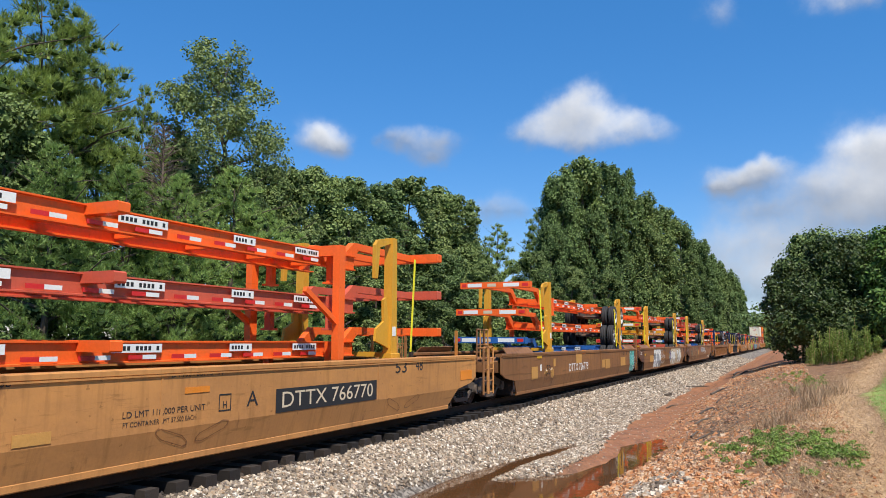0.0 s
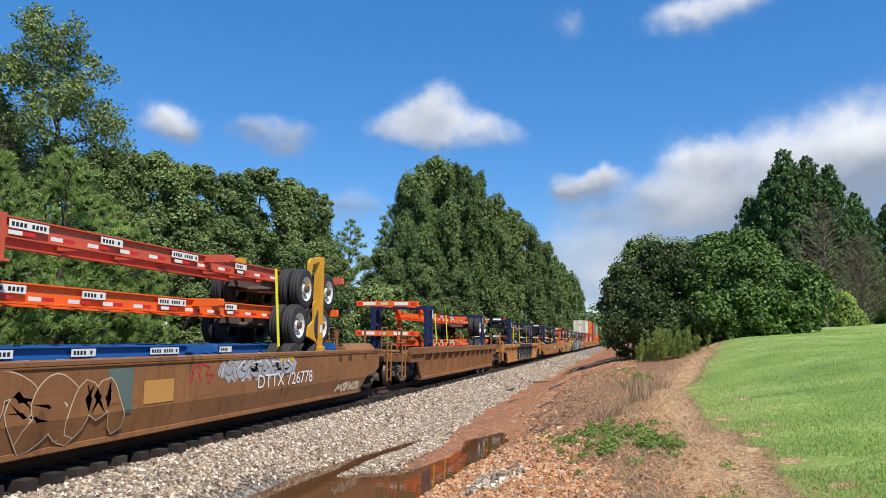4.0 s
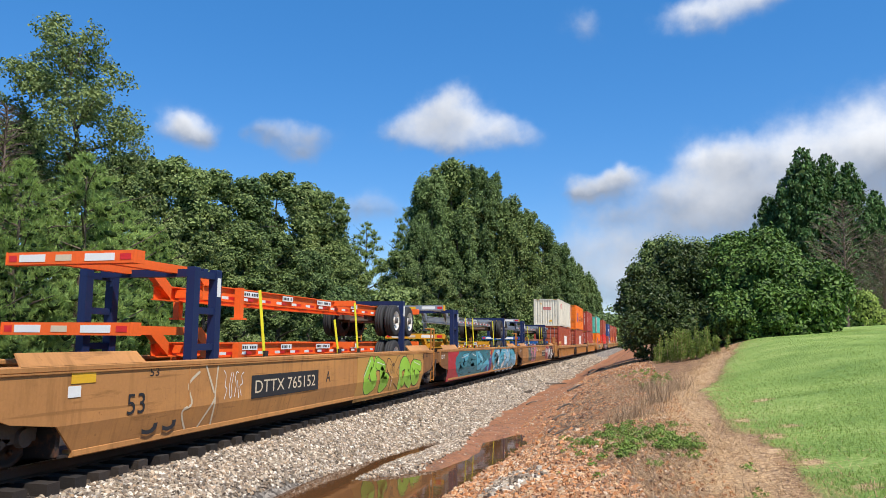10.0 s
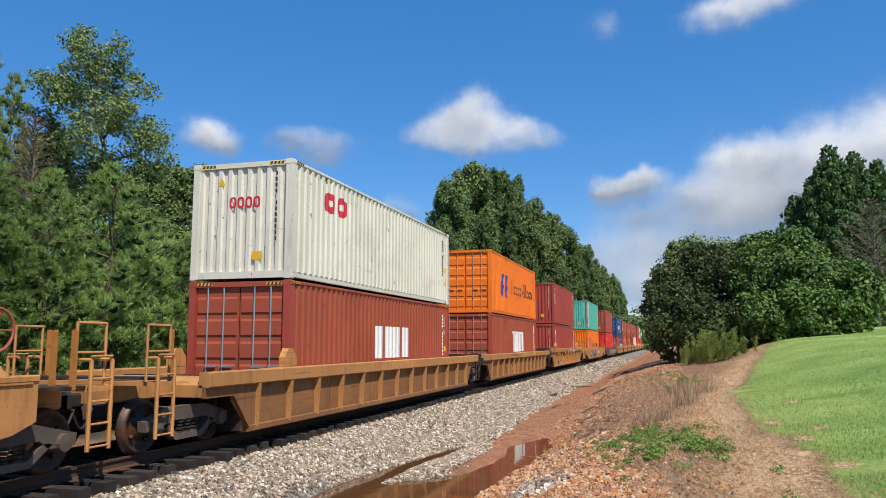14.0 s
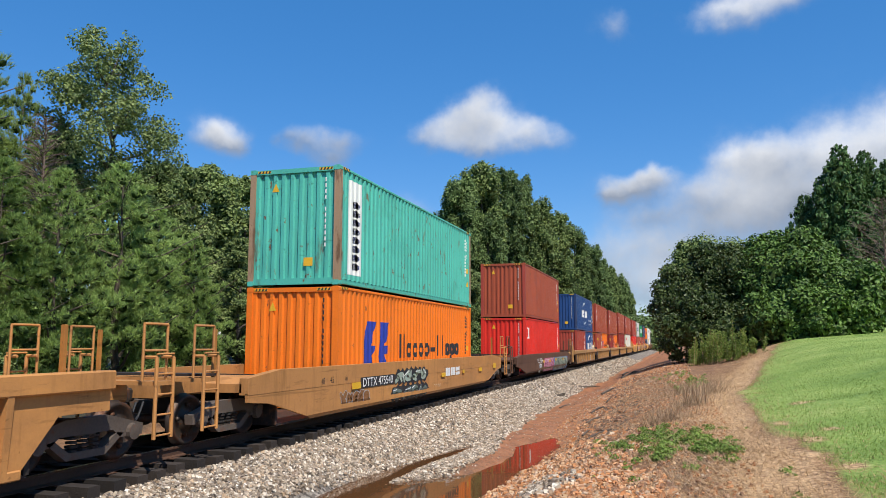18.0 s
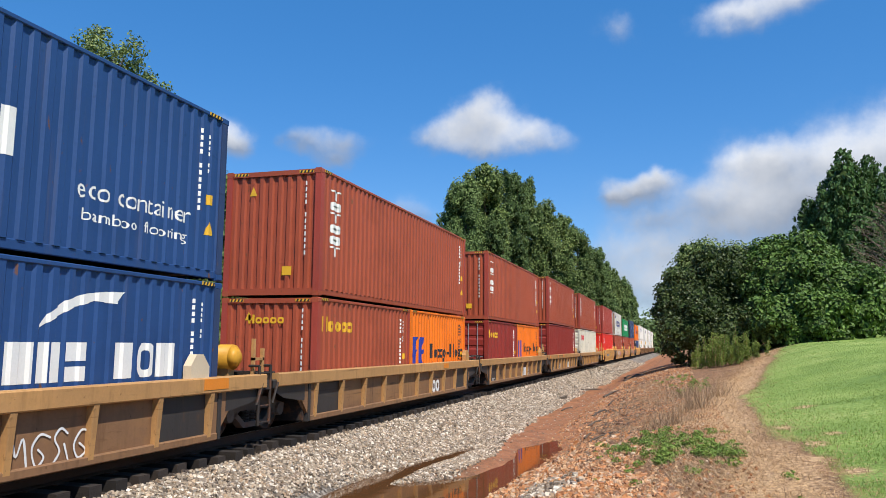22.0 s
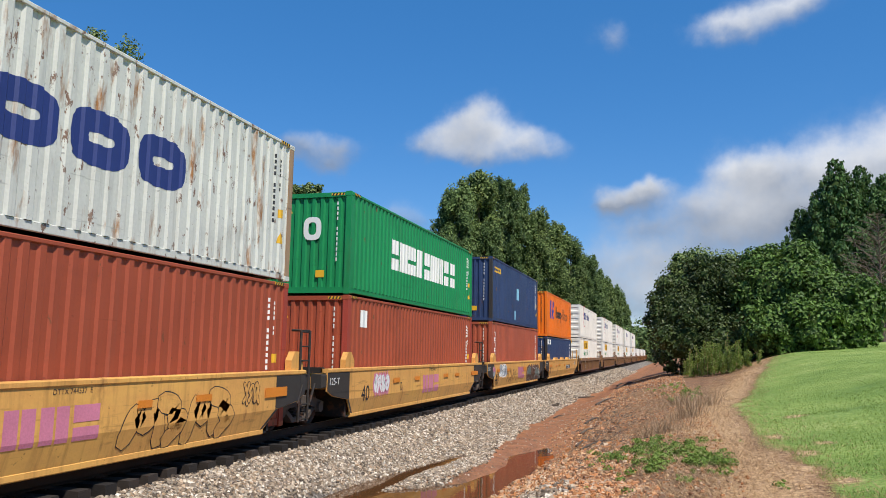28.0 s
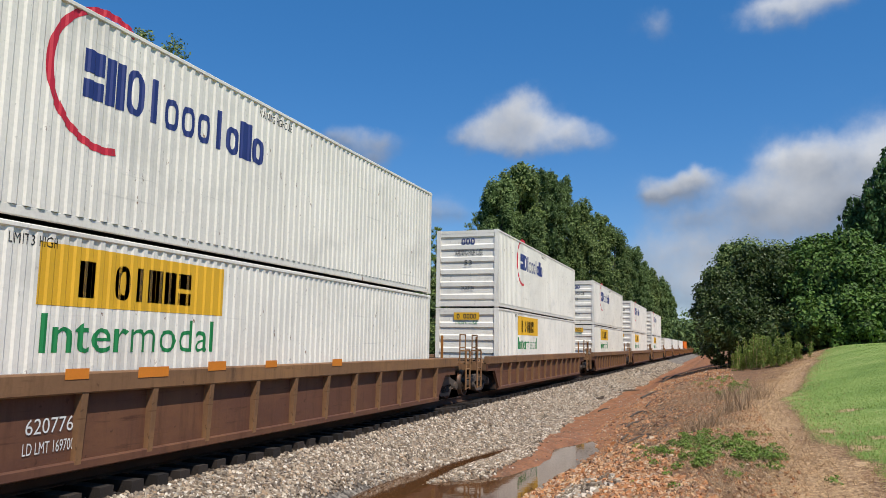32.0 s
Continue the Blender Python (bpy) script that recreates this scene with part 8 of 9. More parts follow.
on_side((P15[1], 12.19), poly_mesh(two_bars(1.27, 3.24, 1.22, 2.40), "blue_mark"), "lettering")
on_side((P15[1], 12.19), sign_mesh('|ojoj-llojo', 3.79, 10.16, 1.07, 2.14, "black"), "lettering")
on_side((P15[0], 12.19), sign_mesh('#OOO', 0.16, 1.82, 2.10, 2.43, "white"), "lettering")
on_side((P13[0], 12.19), sign_mesh("#", 0.89, 1.27, 2.13, 2.57, "white"), "patch")
for lo, up in WH:
    on_side((up, 16.15), sign_mesh('BXOloooloDo', 3.46, 7.64, 1.73, 2.38, "navy_mark"), "lettering", big=True)
    on_side((lo, 16.15), sign_mesh("#", 3.01, 6.63, 1.95, 2.71, "yellow_mark"), "patch", big=True)
    on_side((lo, 16.15), sign_mesh('D OlXDB', 3.62, 5.84, 2.07, 2.54, "black"), "lettering", big=True)
    on_side((lo, 16.15), word_mesh('Intermodal', 3.12, 6.42, 1.37, 1.85, "green_mark"), "lettering", big=True)
    on_side((lo, 16.15), word_mesh('LIMIT 3 HIGH', 2.57, 3.28, 2.64, 2.77, "black"), "lettering", big=True)
    on_side((up, 16.15), word_mesh('WARNING HIGH CUBE', 7.44, 8.56, 2.61, 2.75, "black"), "lettering", big=True)
    on_end(up, sign_mesh('OOO', -0.24, 0.31, 2.34, 2.58, "navy_mark"), 0.008)
    on_end(up, word_mesh('WARNING HIGH CUBE', -0.50, 0.61, 1.93, 2.15, "black"), 0.008)
    on_end(up, word_mesh('53', -0.11, 0.19, 1.58, 1.75, "black"), 0.008)
    on_end(up, word_mesh('24,000 lbs', -0.22, 0.28, 0.63, 0.78, "black"), 0.008)
    on_end(lo, sign_mesh("#", -0.50, 0.50, 2.45, 2.72, "yellow_mark"), 0.008)
    on_end(lo, sign_mesh('O OOOO', -0.39, 0.39, 2.49, 2.67, "black"), 0.005)
    on_end(lo, word_mesh('Intermodal', -0.42, 0.41, 2.28, 2.41, "green_mark"), 0.008)
    on_side((up, 16.15), poly_mesh(hoop(3.87, 2.03, 0.98, 0.10, 60, 285), "crimson_mark"), "lettering", big=True)

for c, H in ((P1[0], T), (P1[1], STD), (P2[0], T), (P2[1], T), (P3[0], T), (P3[1], T), (P4[0], T), (P4[1], T), (P5[0], T), (P5[1], T), (P6[1], T), (P7[1], T), (P8u, T),
             (P9[0], STD + 0.3), (P9[1], T), (P10[0], T), (P10[1], T), (P11[0], T), (P11[1], T), (P12[0], T), (P12[1], T), (P13[0], T), (P13[1], STD), (P14[0], T), (P14[1], T), (P15[0], STD), (P15[1], T)):
    dark = c in (P12[1], P2[1], P4[0], P15[1], P10[0], P1[1])
    usual_marks(c, 12.19, H, "black" if dark else "white", True, c not in (P1[0], P2[0], P2[1], P9[0], P10[0]))
for c in (P6a, P6b, P7a, P7b, P8a, P8b):
    usual_marks(c, 6.06, STD, "white" if c not in (P7b, P8b) else "black", True, c not in (P8a,))


def fold_in(cars, zf, depth):
    """Paint follows the crease of the plain sides."""
    for car in cars:
        for o in car.children:
            if o.name.split(".")[0] not in ("lettering", "emblem", "marking", "graffiti", "patch", "number_panel", "reflector", "primer_patch", "notice", "sprayed_patch", "sprayed_ground"):
                continue
            me = o.data
            if min(v.co.z for v in me.vertices) >= zf or me.vertices[0].co.x < 1.4:
                continue
            bm = bmesh.new()
            bm.from_mesh(me)
            bmesh.ops.bisect_plane(bm, geom=bm.verts[:] + bm.edges[:] + bm.faces[:], dist=1e-5, plane_co=(0, 0, zf), plane_no=(0, 0, 1))
            for v in bm.verts:
                if v.co.z < zf:
                    v.co.x -= (zf - v.co.z) / (zf - 0.14) * depth
            bm.to_mesh(me)
            bm.free()


def end_lips(car, L, top, color):
    """Long sloping guide plates on the chords at both ends."""
    for a, b in ((0.45, 2.9), (L - 2.9, L - 0.45)):
        for s in (1, -1):
            lip = Shape()
            lip.add([(s * 1.452, a, top), (s * 1.452, b, top), (s * 1.30, b - 0.05, top + 0.17), (s * 1.30, a + 0.05, top + 0.17), (s * 1.42, a, top), (s * 1.42, b, top), (s * 1.275, b - 0.05, top + 0.16), (s * 1.275, a + 0.05, top + 0.16)],
                    [(0, 1, 2, 3), (7, 6, 5, 4), (0, 4, 5, 1), (1, 5, 6, 2), (2, 6, 7, 3), (3, 7, 4, 0)])
            part("guide_plate", lip, color, car, "sloping guide plate on the chord")


def panel_joints(car, L, top, x, color, n=4):
    """Upright weld strips where the side sheets meet, and the folded rim below the chord."""
    for k in range(n):
        y = 2.2 + (L - 4.4) * (k + 0.5) / n
        part("weld_strip", Shape().box(x, x + 0.006, y - 0.018, y + 0.018, 0.57, top - 0.09), color, car)
    part("chord_rim", Shape().box(x, x + 0.02, 0.1, L - 0.1, top - 0.105, top - 0.083), color, car)


def length_marks(car, L, z, x, h=0.15, color="black"):
    """Stencilled lengths that show where boxes of each size end."""
    for text, y in (("45", L - 3.5), ("48", L - 2.75), ("53", L - 1.5)):
        words(text, h, y, z, x, color, car, "lettering", h * 1.35)
        plate(y + h * 1.5, y + h * 1.62, z - 0.02, z + h + 0.03, x, color, car, "length_tick")


for q, c in ((B, "brown_car"), (C, "brown_car"), (D, "brown_car"), (I_, "tan_car"), (J_, "tan_car"), (K_, "tan_car")):
    span = {B: 20.3, C: 19.2, D: 19.1, I_: 19.6, J_: 18.2, K_: 19.3}[q]
    end_lips(q, span, 1.34, c)
    panel_joints(q, span, 1.34, 1.441, c)
    length_marks(q, span, 1.05, 1.451)
panel_joints(A, 21.4, 1.34, 1.441, "tan_car", 3)
end_lips(H_, 20.6, 1.2, "orange_car")
length_marks(H_, 20.6, 0.93, 1.466)
# welded pads on the plain side, outlined by their seams
for mid, z, d in ((10.92, 0.44, -1), (11.68, 0.45, 1), (17.02, 0.42, -1), (17.85, 0.42, 1)):
    loop = [(-0.30, 0.05), (-0.24, 0.12), (0.20, 0.12), (0.32, 0.03), (0.32, -0.05), (0.26, -0.12), (-0.18, -0.12), (-0.30, -0.03)]
    pts = [(mid + u, z + v * 0.6 + d * u * 0.32) for u, v in loop]
    inner = [(mid + u * 0.92, z + v * 0.5 + d * u * 0.29) for u, v in loop]
    seam = [[pts[i], pts[(i + 1) % 8], inner[(i + 1) % 8], inner[i]] for i in range(8)]
    on_car(A, poly_mesh(seam, "brown_car"), 1.446, "marking", "welded pad outlined by its seam")
for car, y, z in ((B, 4.3, 0.62), (D, 2.5, 0.62), (I_, 2.5, 0.58), (K_, 2.6, 0.6), (C, 16.2, 0.95)):
    words("53", 0.30, y, z, 1.451, "black", car, "lettering", 0.42)

fold_in([A, B, C, D, I_, J_, K_] + R, 0.55, 0.10)
fold_in([H_, O_, P_], 0.36, 0.07)


# ---- trees ----
def leaf_cloud(centers, radii, count, size, seed, flat=0.9, tuft=False, shell=0.45):
    """Leaves as small bent cards about clump centres, facing outwards and up; tuft: they point outwards instead."""
    r = np.random.RandomState(seed)
    per = np.maximum(1, (count * (radii ** 2) / (radii ** 2).sum()).astype(int))
    c = np.repeat(centers, per, 0)
    rad = np.repeat(radii, per)
    d = r.normal(size=c.shape)
    d /= np.linalg.norm(d, axis=1)[:, None]
    d[:, 2] = np.where((d[:, 2] < -0.6) & (r.rand(len(d)) < 0.6), -d[:, 2], d[:, 2])
    q = r.uniform(shell, 1.05, len(c)) ** 0.6
    pos = c + d * (rad * q)[:, None] * (1, 1, flat)
    nrm = d * 0.8 + r.normal(size=d.shape) * 0.5 + np.array((0, 0, 0.5))
    along = d + r.normal(size=d.shape) * 0.5 + np.array((0, 0, 0.4)) if tuft else np.cross(nrm, r.normal(size=d.shape))
    return leaf_cards(pos, nrm, along, size * r.uniform(0.6, 1.3, len(pos)), 0.36 if tuft else 0.6)


def unit(v):
    return v / np.maximum(1e-6, np.linalg.norm(v, axis=1))[:, None]


def leaf_cards(pos, nrm, along, s, width):
    """Bent four-cornered leaves at pos, their long axis along, their faces towards nrm."""
    a = unit(along)
    b = unit(np.cross(nrm, a))
    up = np.cross(a, b) * (0.08 * s)[:, None]
    a, b = a * s[:, None], b * (s * width)[:, None]
    V = np.stack([pos - 0.5 * a, pos + b * 0.5 + up, pos + 0.5 * a, pos - b * 0.5 + up], 1).reshape(-1, 3)
    return V, np.arange(len(V)).reshape(-1, 4)


def ball(sub=2):
    bm = bmesh.new()
    bmesh.ops.create_icosphere(bm, subdivisions=sub, radius=1.0)
    v = np.array([p.co[:] for p in bm.verts])
    f = np.array([[p.index for p in q.verts] for q in bm.faces])
    bm.free()
    return v, f


BALL = ball()


def budded(lobes, kids, seed, size=(0.26, 0.42), up=0.25):
    """Big masses of foliage with smaller billows on their outer and upper sides."""
    r = np.random.RandomState(seed)
    out = [tuple(q) for q in lobes]
    for cx, cy, cz, rx, ry, rz in lobes:
        for k in range(kids):
            d = r.normal(size=3) + (0, 0, up)
            d /= np.linalg.norm(d)
            f = r.uniform(*size)
            g = r.uniform(0.8, 0.98)
            out.append((cx + d[0] * rx * g, cy + d[1] * ry * g, cz + d[2] * rz * g, f * rx, f * ry, f * rz))
    return out


def foliage(lobes, count, size, seed, jitter=0.55, hang=0.1, lift=0.3, bump=0.12, core=0.7, width=0.62, depth=0.3, inside=0.72):
    """Leaves laid like shingles over uneven lobes (centre, three half axes), with closed dark cores behind them in
    place of inner shade.
    """
    r = np.random.RandomState(seed)
    L = np.array(lobes, float)
    area = (L[:, 3] * L[:, 4] * L[:, 5]) ** (2 / 3)
    per = np.maximum(3, (count * 1.5 * area / area.sum()).astype(int))
    j = np.repeat(np.arange(len(L)), per)
    d = unit(r.normal(size=(len(j), 3)))
    d[:, 2] = np.where((d[:, 2] < -0.55) & (r.rand(len(d)) < 0.5), -d[:, 2], d[:, 2])
    kv, ph = r.normal(size=(len(L), 5, 3)) * 4.2, r.uniform(0, 6.28, (len(L), 5))
    wave = np.sin(np.einsum("nij,nj->ni", kv[j], d) + ph[j]).mean(1) * 1.6
    out = 1 + bump * wave - depth * r.rand(len(j)) ** 1.6 + 0.07 * r.normal(size=len(j))
    pos = L[j, :3] + d * L[j, 3:] * out[:, None]
    keep = np.ones(len(j), bool)
    for i in range(len(L)):
        q = (((pos - L[i, :3]) / L[i, 3:]) ** 2).sum(1)
        keep &= (q > inside ** 2) | (j == i)
    pick = np.flatnonzero(keep)
    pick = r.permutation(pick)[:count]
    pos, d, j = pos[pick], d[pick], j[pick]
    n = unit(d / L[j, 3:])
    nrm = unit(n + r.normal(size=n.shape) * jitter + np.array((0, 0, lift)))
    along = r.normal(size=n.shape) * 0.8 - np.array((0, 0, hang))
    along -= nrm * (along * nrm).sum(1)[:, None]
    V, F = leaf_cards(pos, nrm, along, size * r.uniform(0.6, 1.35, len(pos)), width)
    F = F.tolist()
    # closed dark balls, added so that gaps in the crown look shaded
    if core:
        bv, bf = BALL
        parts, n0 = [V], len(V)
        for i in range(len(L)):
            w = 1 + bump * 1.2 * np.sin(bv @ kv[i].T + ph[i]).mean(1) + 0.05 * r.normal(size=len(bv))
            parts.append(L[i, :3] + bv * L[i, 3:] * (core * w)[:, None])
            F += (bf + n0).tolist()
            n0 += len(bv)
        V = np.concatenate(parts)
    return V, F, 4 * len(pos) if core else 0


def needle_cloud(centers, radii, tufts, size, seed, flat=0.75):
    """Pine foliage: brushes of fine needles at the twigs' ends, turned up and out, about a dark core that paints each
    bough's inner shade.
    """
    r = np.random.RandomState(seed)
    per = np.maximum(1, (tufts * (radii ** 2) / (radii ** 2).sum()).astype(int))
    c, rad = np.repeat(centers, per, 0), np.repeat(radii, per)
    d = unit(r.normal(size=c.shape) + np.array((0, 0, 0.35)))
    pos = c + d * (rad * r.uniform(0.55, 1.0, len(c)))[:, None] * (1, 1, flat)
    out = unit(c * (1, 1, 0) + 1e-3)
    ax = unit(d * 0.6 + out * 0.35 + np.array((0, 0, 0.75)) + r.normal(size=d.shape) * 0.2)
    k = 13
    pos, ax = np.repeat(pos, k, 0), np.repeat(ax, k, 0)
    a = unit(ax + r.normal(size=ax.shape) * 0.36)
    s = size * r.uniform(0.7, 1.2, len(a))
    pos = pos + ax * (r.uniform(-0.5, 0.25, len(a)) * size)[:, None]
    b = unit(np.cross(a, r.normal(size=a.shape))) * (0.055 * size)
    V = np.stack([pos - b, pos + b, pos + a * s[:, None]], 1).reshape(-1, 3)
    F = np.arange(len(V)).reshape(-1, 3).tolist()
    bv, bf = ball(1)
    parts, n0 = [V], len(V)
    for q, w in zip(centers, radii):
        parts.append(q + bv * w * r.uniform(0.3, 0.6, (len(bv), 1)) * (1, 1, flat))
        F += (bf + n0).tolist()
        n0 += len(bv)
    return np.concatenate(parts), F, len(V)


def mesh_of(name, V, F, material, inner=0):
    """inner: the vertex from which on the mesh is the dark core, coloured as the crown's shaded inside."""
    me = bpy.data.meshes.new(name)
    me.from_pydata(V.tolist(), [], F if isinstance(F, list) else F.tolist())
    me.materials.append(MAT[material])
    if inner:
        me.materials.append(MAT["shaded_core"])
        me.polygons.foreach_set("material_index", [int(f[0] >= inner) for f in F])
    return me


def limbs(h, r0, crown0, spread, seed, n=9, lean=0.02):
    """A tapering trunk with limbs that rise into the crown."""
    rnd = random.Random(seed)
    sh = Shape()
    pts = [Vector((0, 0, -0.4))]
    for k in range(1, 8):
        pts.append(Vector((rnd.uniform(-1, 1) * lean * h, rnd.uniform(-1, 1) * lean * h, h * 0.94 * k / 7)))
    for k in range(7):
        sh.rod(pts[k], pts[k + 1], r0 * (1 - k / 7.6), 8, r0 * (1 - (k + 1) / 7.6))
    tips = []
    for k in range(n):
        f = crown0 + (0.93 - crown0) * (k + 0.5) / n
        i = min(6, int(f / 0.94 * 7))
        base = pts[i].lerp(pts[i + 1], min(1, f / 0.94 * 7 - i))
        a = k * 2.4 + rnd.uniform(-0.4, 0.4)
        l = spread * (0.5 + 0.5 * math.sin(math.pi * min(1, (f - crown0) / (1 - crown0) * 0.9 + 0.12))) * rnd.uniform(0.7, 1.05)
        mid = base + Vector((math.cos(a) * l * 0.55, math.sin(a) * l * 0.55, l * 0.22))
        tip = base + Vector((math.cos(a) * l, math.sin(a) * l, l * rnd.uniform(0.25, 0.6)))
        rr = r0 * (1 - f) * 0.55 + 0.02
        sh.rod(base, mid, rr, 6, rr * 0.65)
        sh.rod(mid, tip, rr * 0.65, 5, rr * 0.2)
        tips += [mid, tip]
    return sh, tips


def broadleaf(h, spread, seed, leaves=9000, crown0=0.06, size=0.24, mat="leaf", clumps=26, swell=(0.20, 0.34), power=0.6, tall=0.9, core=0.62, kids=4, jitter=0.6):
    """A crown of billowing masses of leaves that thins out to the top."""
    rnd = np.random.RandomState(seed)
    sh, tips = limbs(h, 0.016 * h + 0.06, crown0, spread * 0.8, seed, 13)
    L = []
    for k in range(clumps):
        f = crown0 + (1 - crown0) * ((k + rnd.rand()) / clumps) ** 0.85
        prof = math.sin(math.pi * min(1, (f - crown0) / (1 - crown0) * 0.76 + 0.2)) ** power
        w = spread * rnd.uniform(*swell) * (0.6 + 0.5 * prof)
        a = k * 2.4 + rnd.uniform(-0.5, 0.5)
        rr = max(0.0, spread * prof - w) * math.sqrt(rnd.uniform(0.35, 1.1))
        L.append((math.cos(a) * rr, math.sin(a) * rr, min(f * h, h - w * tall * 0.9), w, w, w * tall))
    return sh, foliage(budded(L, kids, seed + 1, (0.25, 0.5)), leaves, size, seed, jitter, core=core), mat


def airy(h, spread, seed, leaves=38000, size=0.20):
    """A tall open crown: loose sprays along rising limbs, with sky between them."""
    rnd = np.random.RandomState(seed)
    sh, tips = limbs(h, 0.016 * h + 0.06, 0.1, spread * 0.95, seed, 26, 0.03)
    L = []
    for i, t in enumerate(tips):
        w = spread * rnd.uniform(0.13, 0.24)
        L.append((*t, w, w, w * 0.8))
        for q in range(2):
            g = rnd.normal(size=3) * 0.16 * spread
            L.append((t.x + g[0], t.y + g[1], t.z + g[2], w * 0.7, w * 0.7, w * 0.55))
    for k in range(22):
        f = 0.1 + 0.8 * k / 22
        L.append((rnd.normal() * 0.3 * spread, rnd.normal() * 0.3 * spread, f * h, 0.34 * spread, 0.34 * spread, 0.34 * spread))
    for k in range(4):
        L.append((rnd.normal() * 0.1 * spread, rnd.normal() * 0.1 * spread, h * (0.88 + 0.03 * k), 0.2 * spread, 0.2 * spread, 0.26 * spread))
    return sh, foliage(L, leaves, size, seed, 0.7, depth=0.75, core=0.0, bump=0.18, inside=0.3), "leaf_light"


def pine(h, spread, seed, tufts=5200, crown0=0.04, size=0.30, boughs=95, rise=0.3, mat="needle", blunt=1.7):
    rnd = np.random.RandomState(seed)
    sh, _ = limbs(h, 0.013 * h + 0.05, crown0, spread, seed, 22, 0.008)
    c, rad = [], []
    for k in range(boughs):
        f = crown0 + (1 - crown0) * (k + 0.5) / boughs
        g = (f - crown0) / (1 - crown0)
        prof = (1 - g ** blunt) ** 0.8 * 0.95 + 0.03
        if g < 0.12:
            prof *= 0.75
        a = k * 2.399 + rnd.uniform(-0.4, 0.4)
        rr = spread * prof * rnd.uniform(0.5, 1.05)
        w = max(0.24, 0.19 * spread * (0.3 + 0.75 * prof) * rnd.uniform(0.7, 1.2))
        for q, m in ((1.0, 0.75), (0.68, 1.0)):
            c.append((math.cos(a) * rr * q, math.sin(a) * rr * q, min(f * h + rise * rr * q, h - 0.3)))
            rad.append(w * m)
    return sh, needle_cloud(np.array(c), np.array(rad), tufts, size, seed), mat


def cedar(h, spread, seed, leaves=16000):
    """A cone of upswept sprays with a sharp leader."""
    rnd = np.random.RandomState(seed)
    sh, tips = limbs(h, 0.012 * h + 0.06, 0.05, spread * 0.5, seed, 12, 0.005)
    L = []
    n = 170
    for k in range(n):
        f = 0.02 + 0.95 * (k + 0.5) / n
        prof = (1 - f) ** 0.72
        a = k * 2.399 + rnd.uniform(-0.3, 0.3)
        w = 0.12 + 0.125 * spread * prof * rnd.uniform(0.7, 1.25)
        rr = max(0.0, spread * prof * rnd.uniform(0.7, 1.12) - w)
        L.append((math.cos(a) * rr, math.sin(a) * rr, f * h + 0.1 * rr, w, w, w * 1.5))
    for f in (0.1, 0.25, 0.4, 0.55, 0.7, 0.82):
        w = spread * (1 - f) ** 0.72 * 0.72
        L.append((0, 0, f * h, w, w, h * 0.12))
    return sh, foliage(L, leaves, 0.38, seed, 0.7, -1.6, 0.1, 0.12, 0.62, 0.5), "cedar"


_kinds = {}


def plant(kind, key, make, x, y, scale, turn, name="tree", label="", category="tree", group="", dz=0.0):
    if key not in _kinds:
        sh, (V, F, inner), mat = make()
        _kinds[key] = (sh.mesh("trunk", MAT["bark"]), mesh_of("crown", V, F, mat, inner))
    trunk, crown = _kinds[key]
    ob = thing(name, label, category, group)
    part("trunk", trunk, "bark", ob)
    part("crown", crown, "leaf", ob)
    m = pose(x, y, float(height(x, y)) + dz, 0, 0, turn)
    ob.matrix_basis = m @ Matrix.Diagonal((scale[0], scale[0], scale[1], 1))
    return ob


def polar(az, x=None, d=None):
    """A place by azimuth and either its x or its distance."""
    a = radians(az)
    if d is None:
        d = x / math.sin(a)
    return math.sin(a) * d, math.cos(a) * d


def thicket(name, label, category, group, spots, leaves, size, mat, seed, kids, jitter, stems=7, core=0.82, hang=0.6, bud=(0.24, 0.42)):
    """A shrub of its own shape: masses by azimuth, elevation, distance and half sizes across, deep and high."""
    L = []
    for az, el, d, w, dp, hgt in spots:
        px, py = polar(az, d=d)
        L.append((px, py, EYE[2] + d * math.tan(radians(el)), w, dp, hgt))
    bx, by = sum(q[0] for q in L) / len(L), sum(q[1] for q in L) / len(L)
    bz = float(height(bx, by))
    ob = thing(name, label, category, group)
    ob.location = (bx, by, bz)
    L = [(a - bx, b - by, c - bz, u, v, w) for a, b, c, u, v, w in L]
    V, F, inner = foliage(budded(L, kids, seed, bud), leaves, size, seed, jitter, hang, core=core, bump=0.14)
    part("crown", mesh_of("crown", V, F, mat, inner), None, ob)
    rnd = random.Random(seed)
    for k in range(stems):
        a, b, c = L[k % len(L)][:3]
        sx, sy = a * 0.8 + rnd.uniform(-0.6, 0.6), b * 0.8 + rnd.uniform(-0.8, 0.4)
        z = float(height(sx + bx, sy + by)) - bz - 0.15
        part("stem", Shape().rod((sx, sy, z), (a * 0.9 + rnd.uniform(-0.3, 0.3), b * 0.9, c * 0.6), 0.07, 6, 0.05).rod((a * 0.9, b * 0.9, c * 0.6), (a, b, c), 0.05, 6, 0.02), "bark", ob)
    return ob


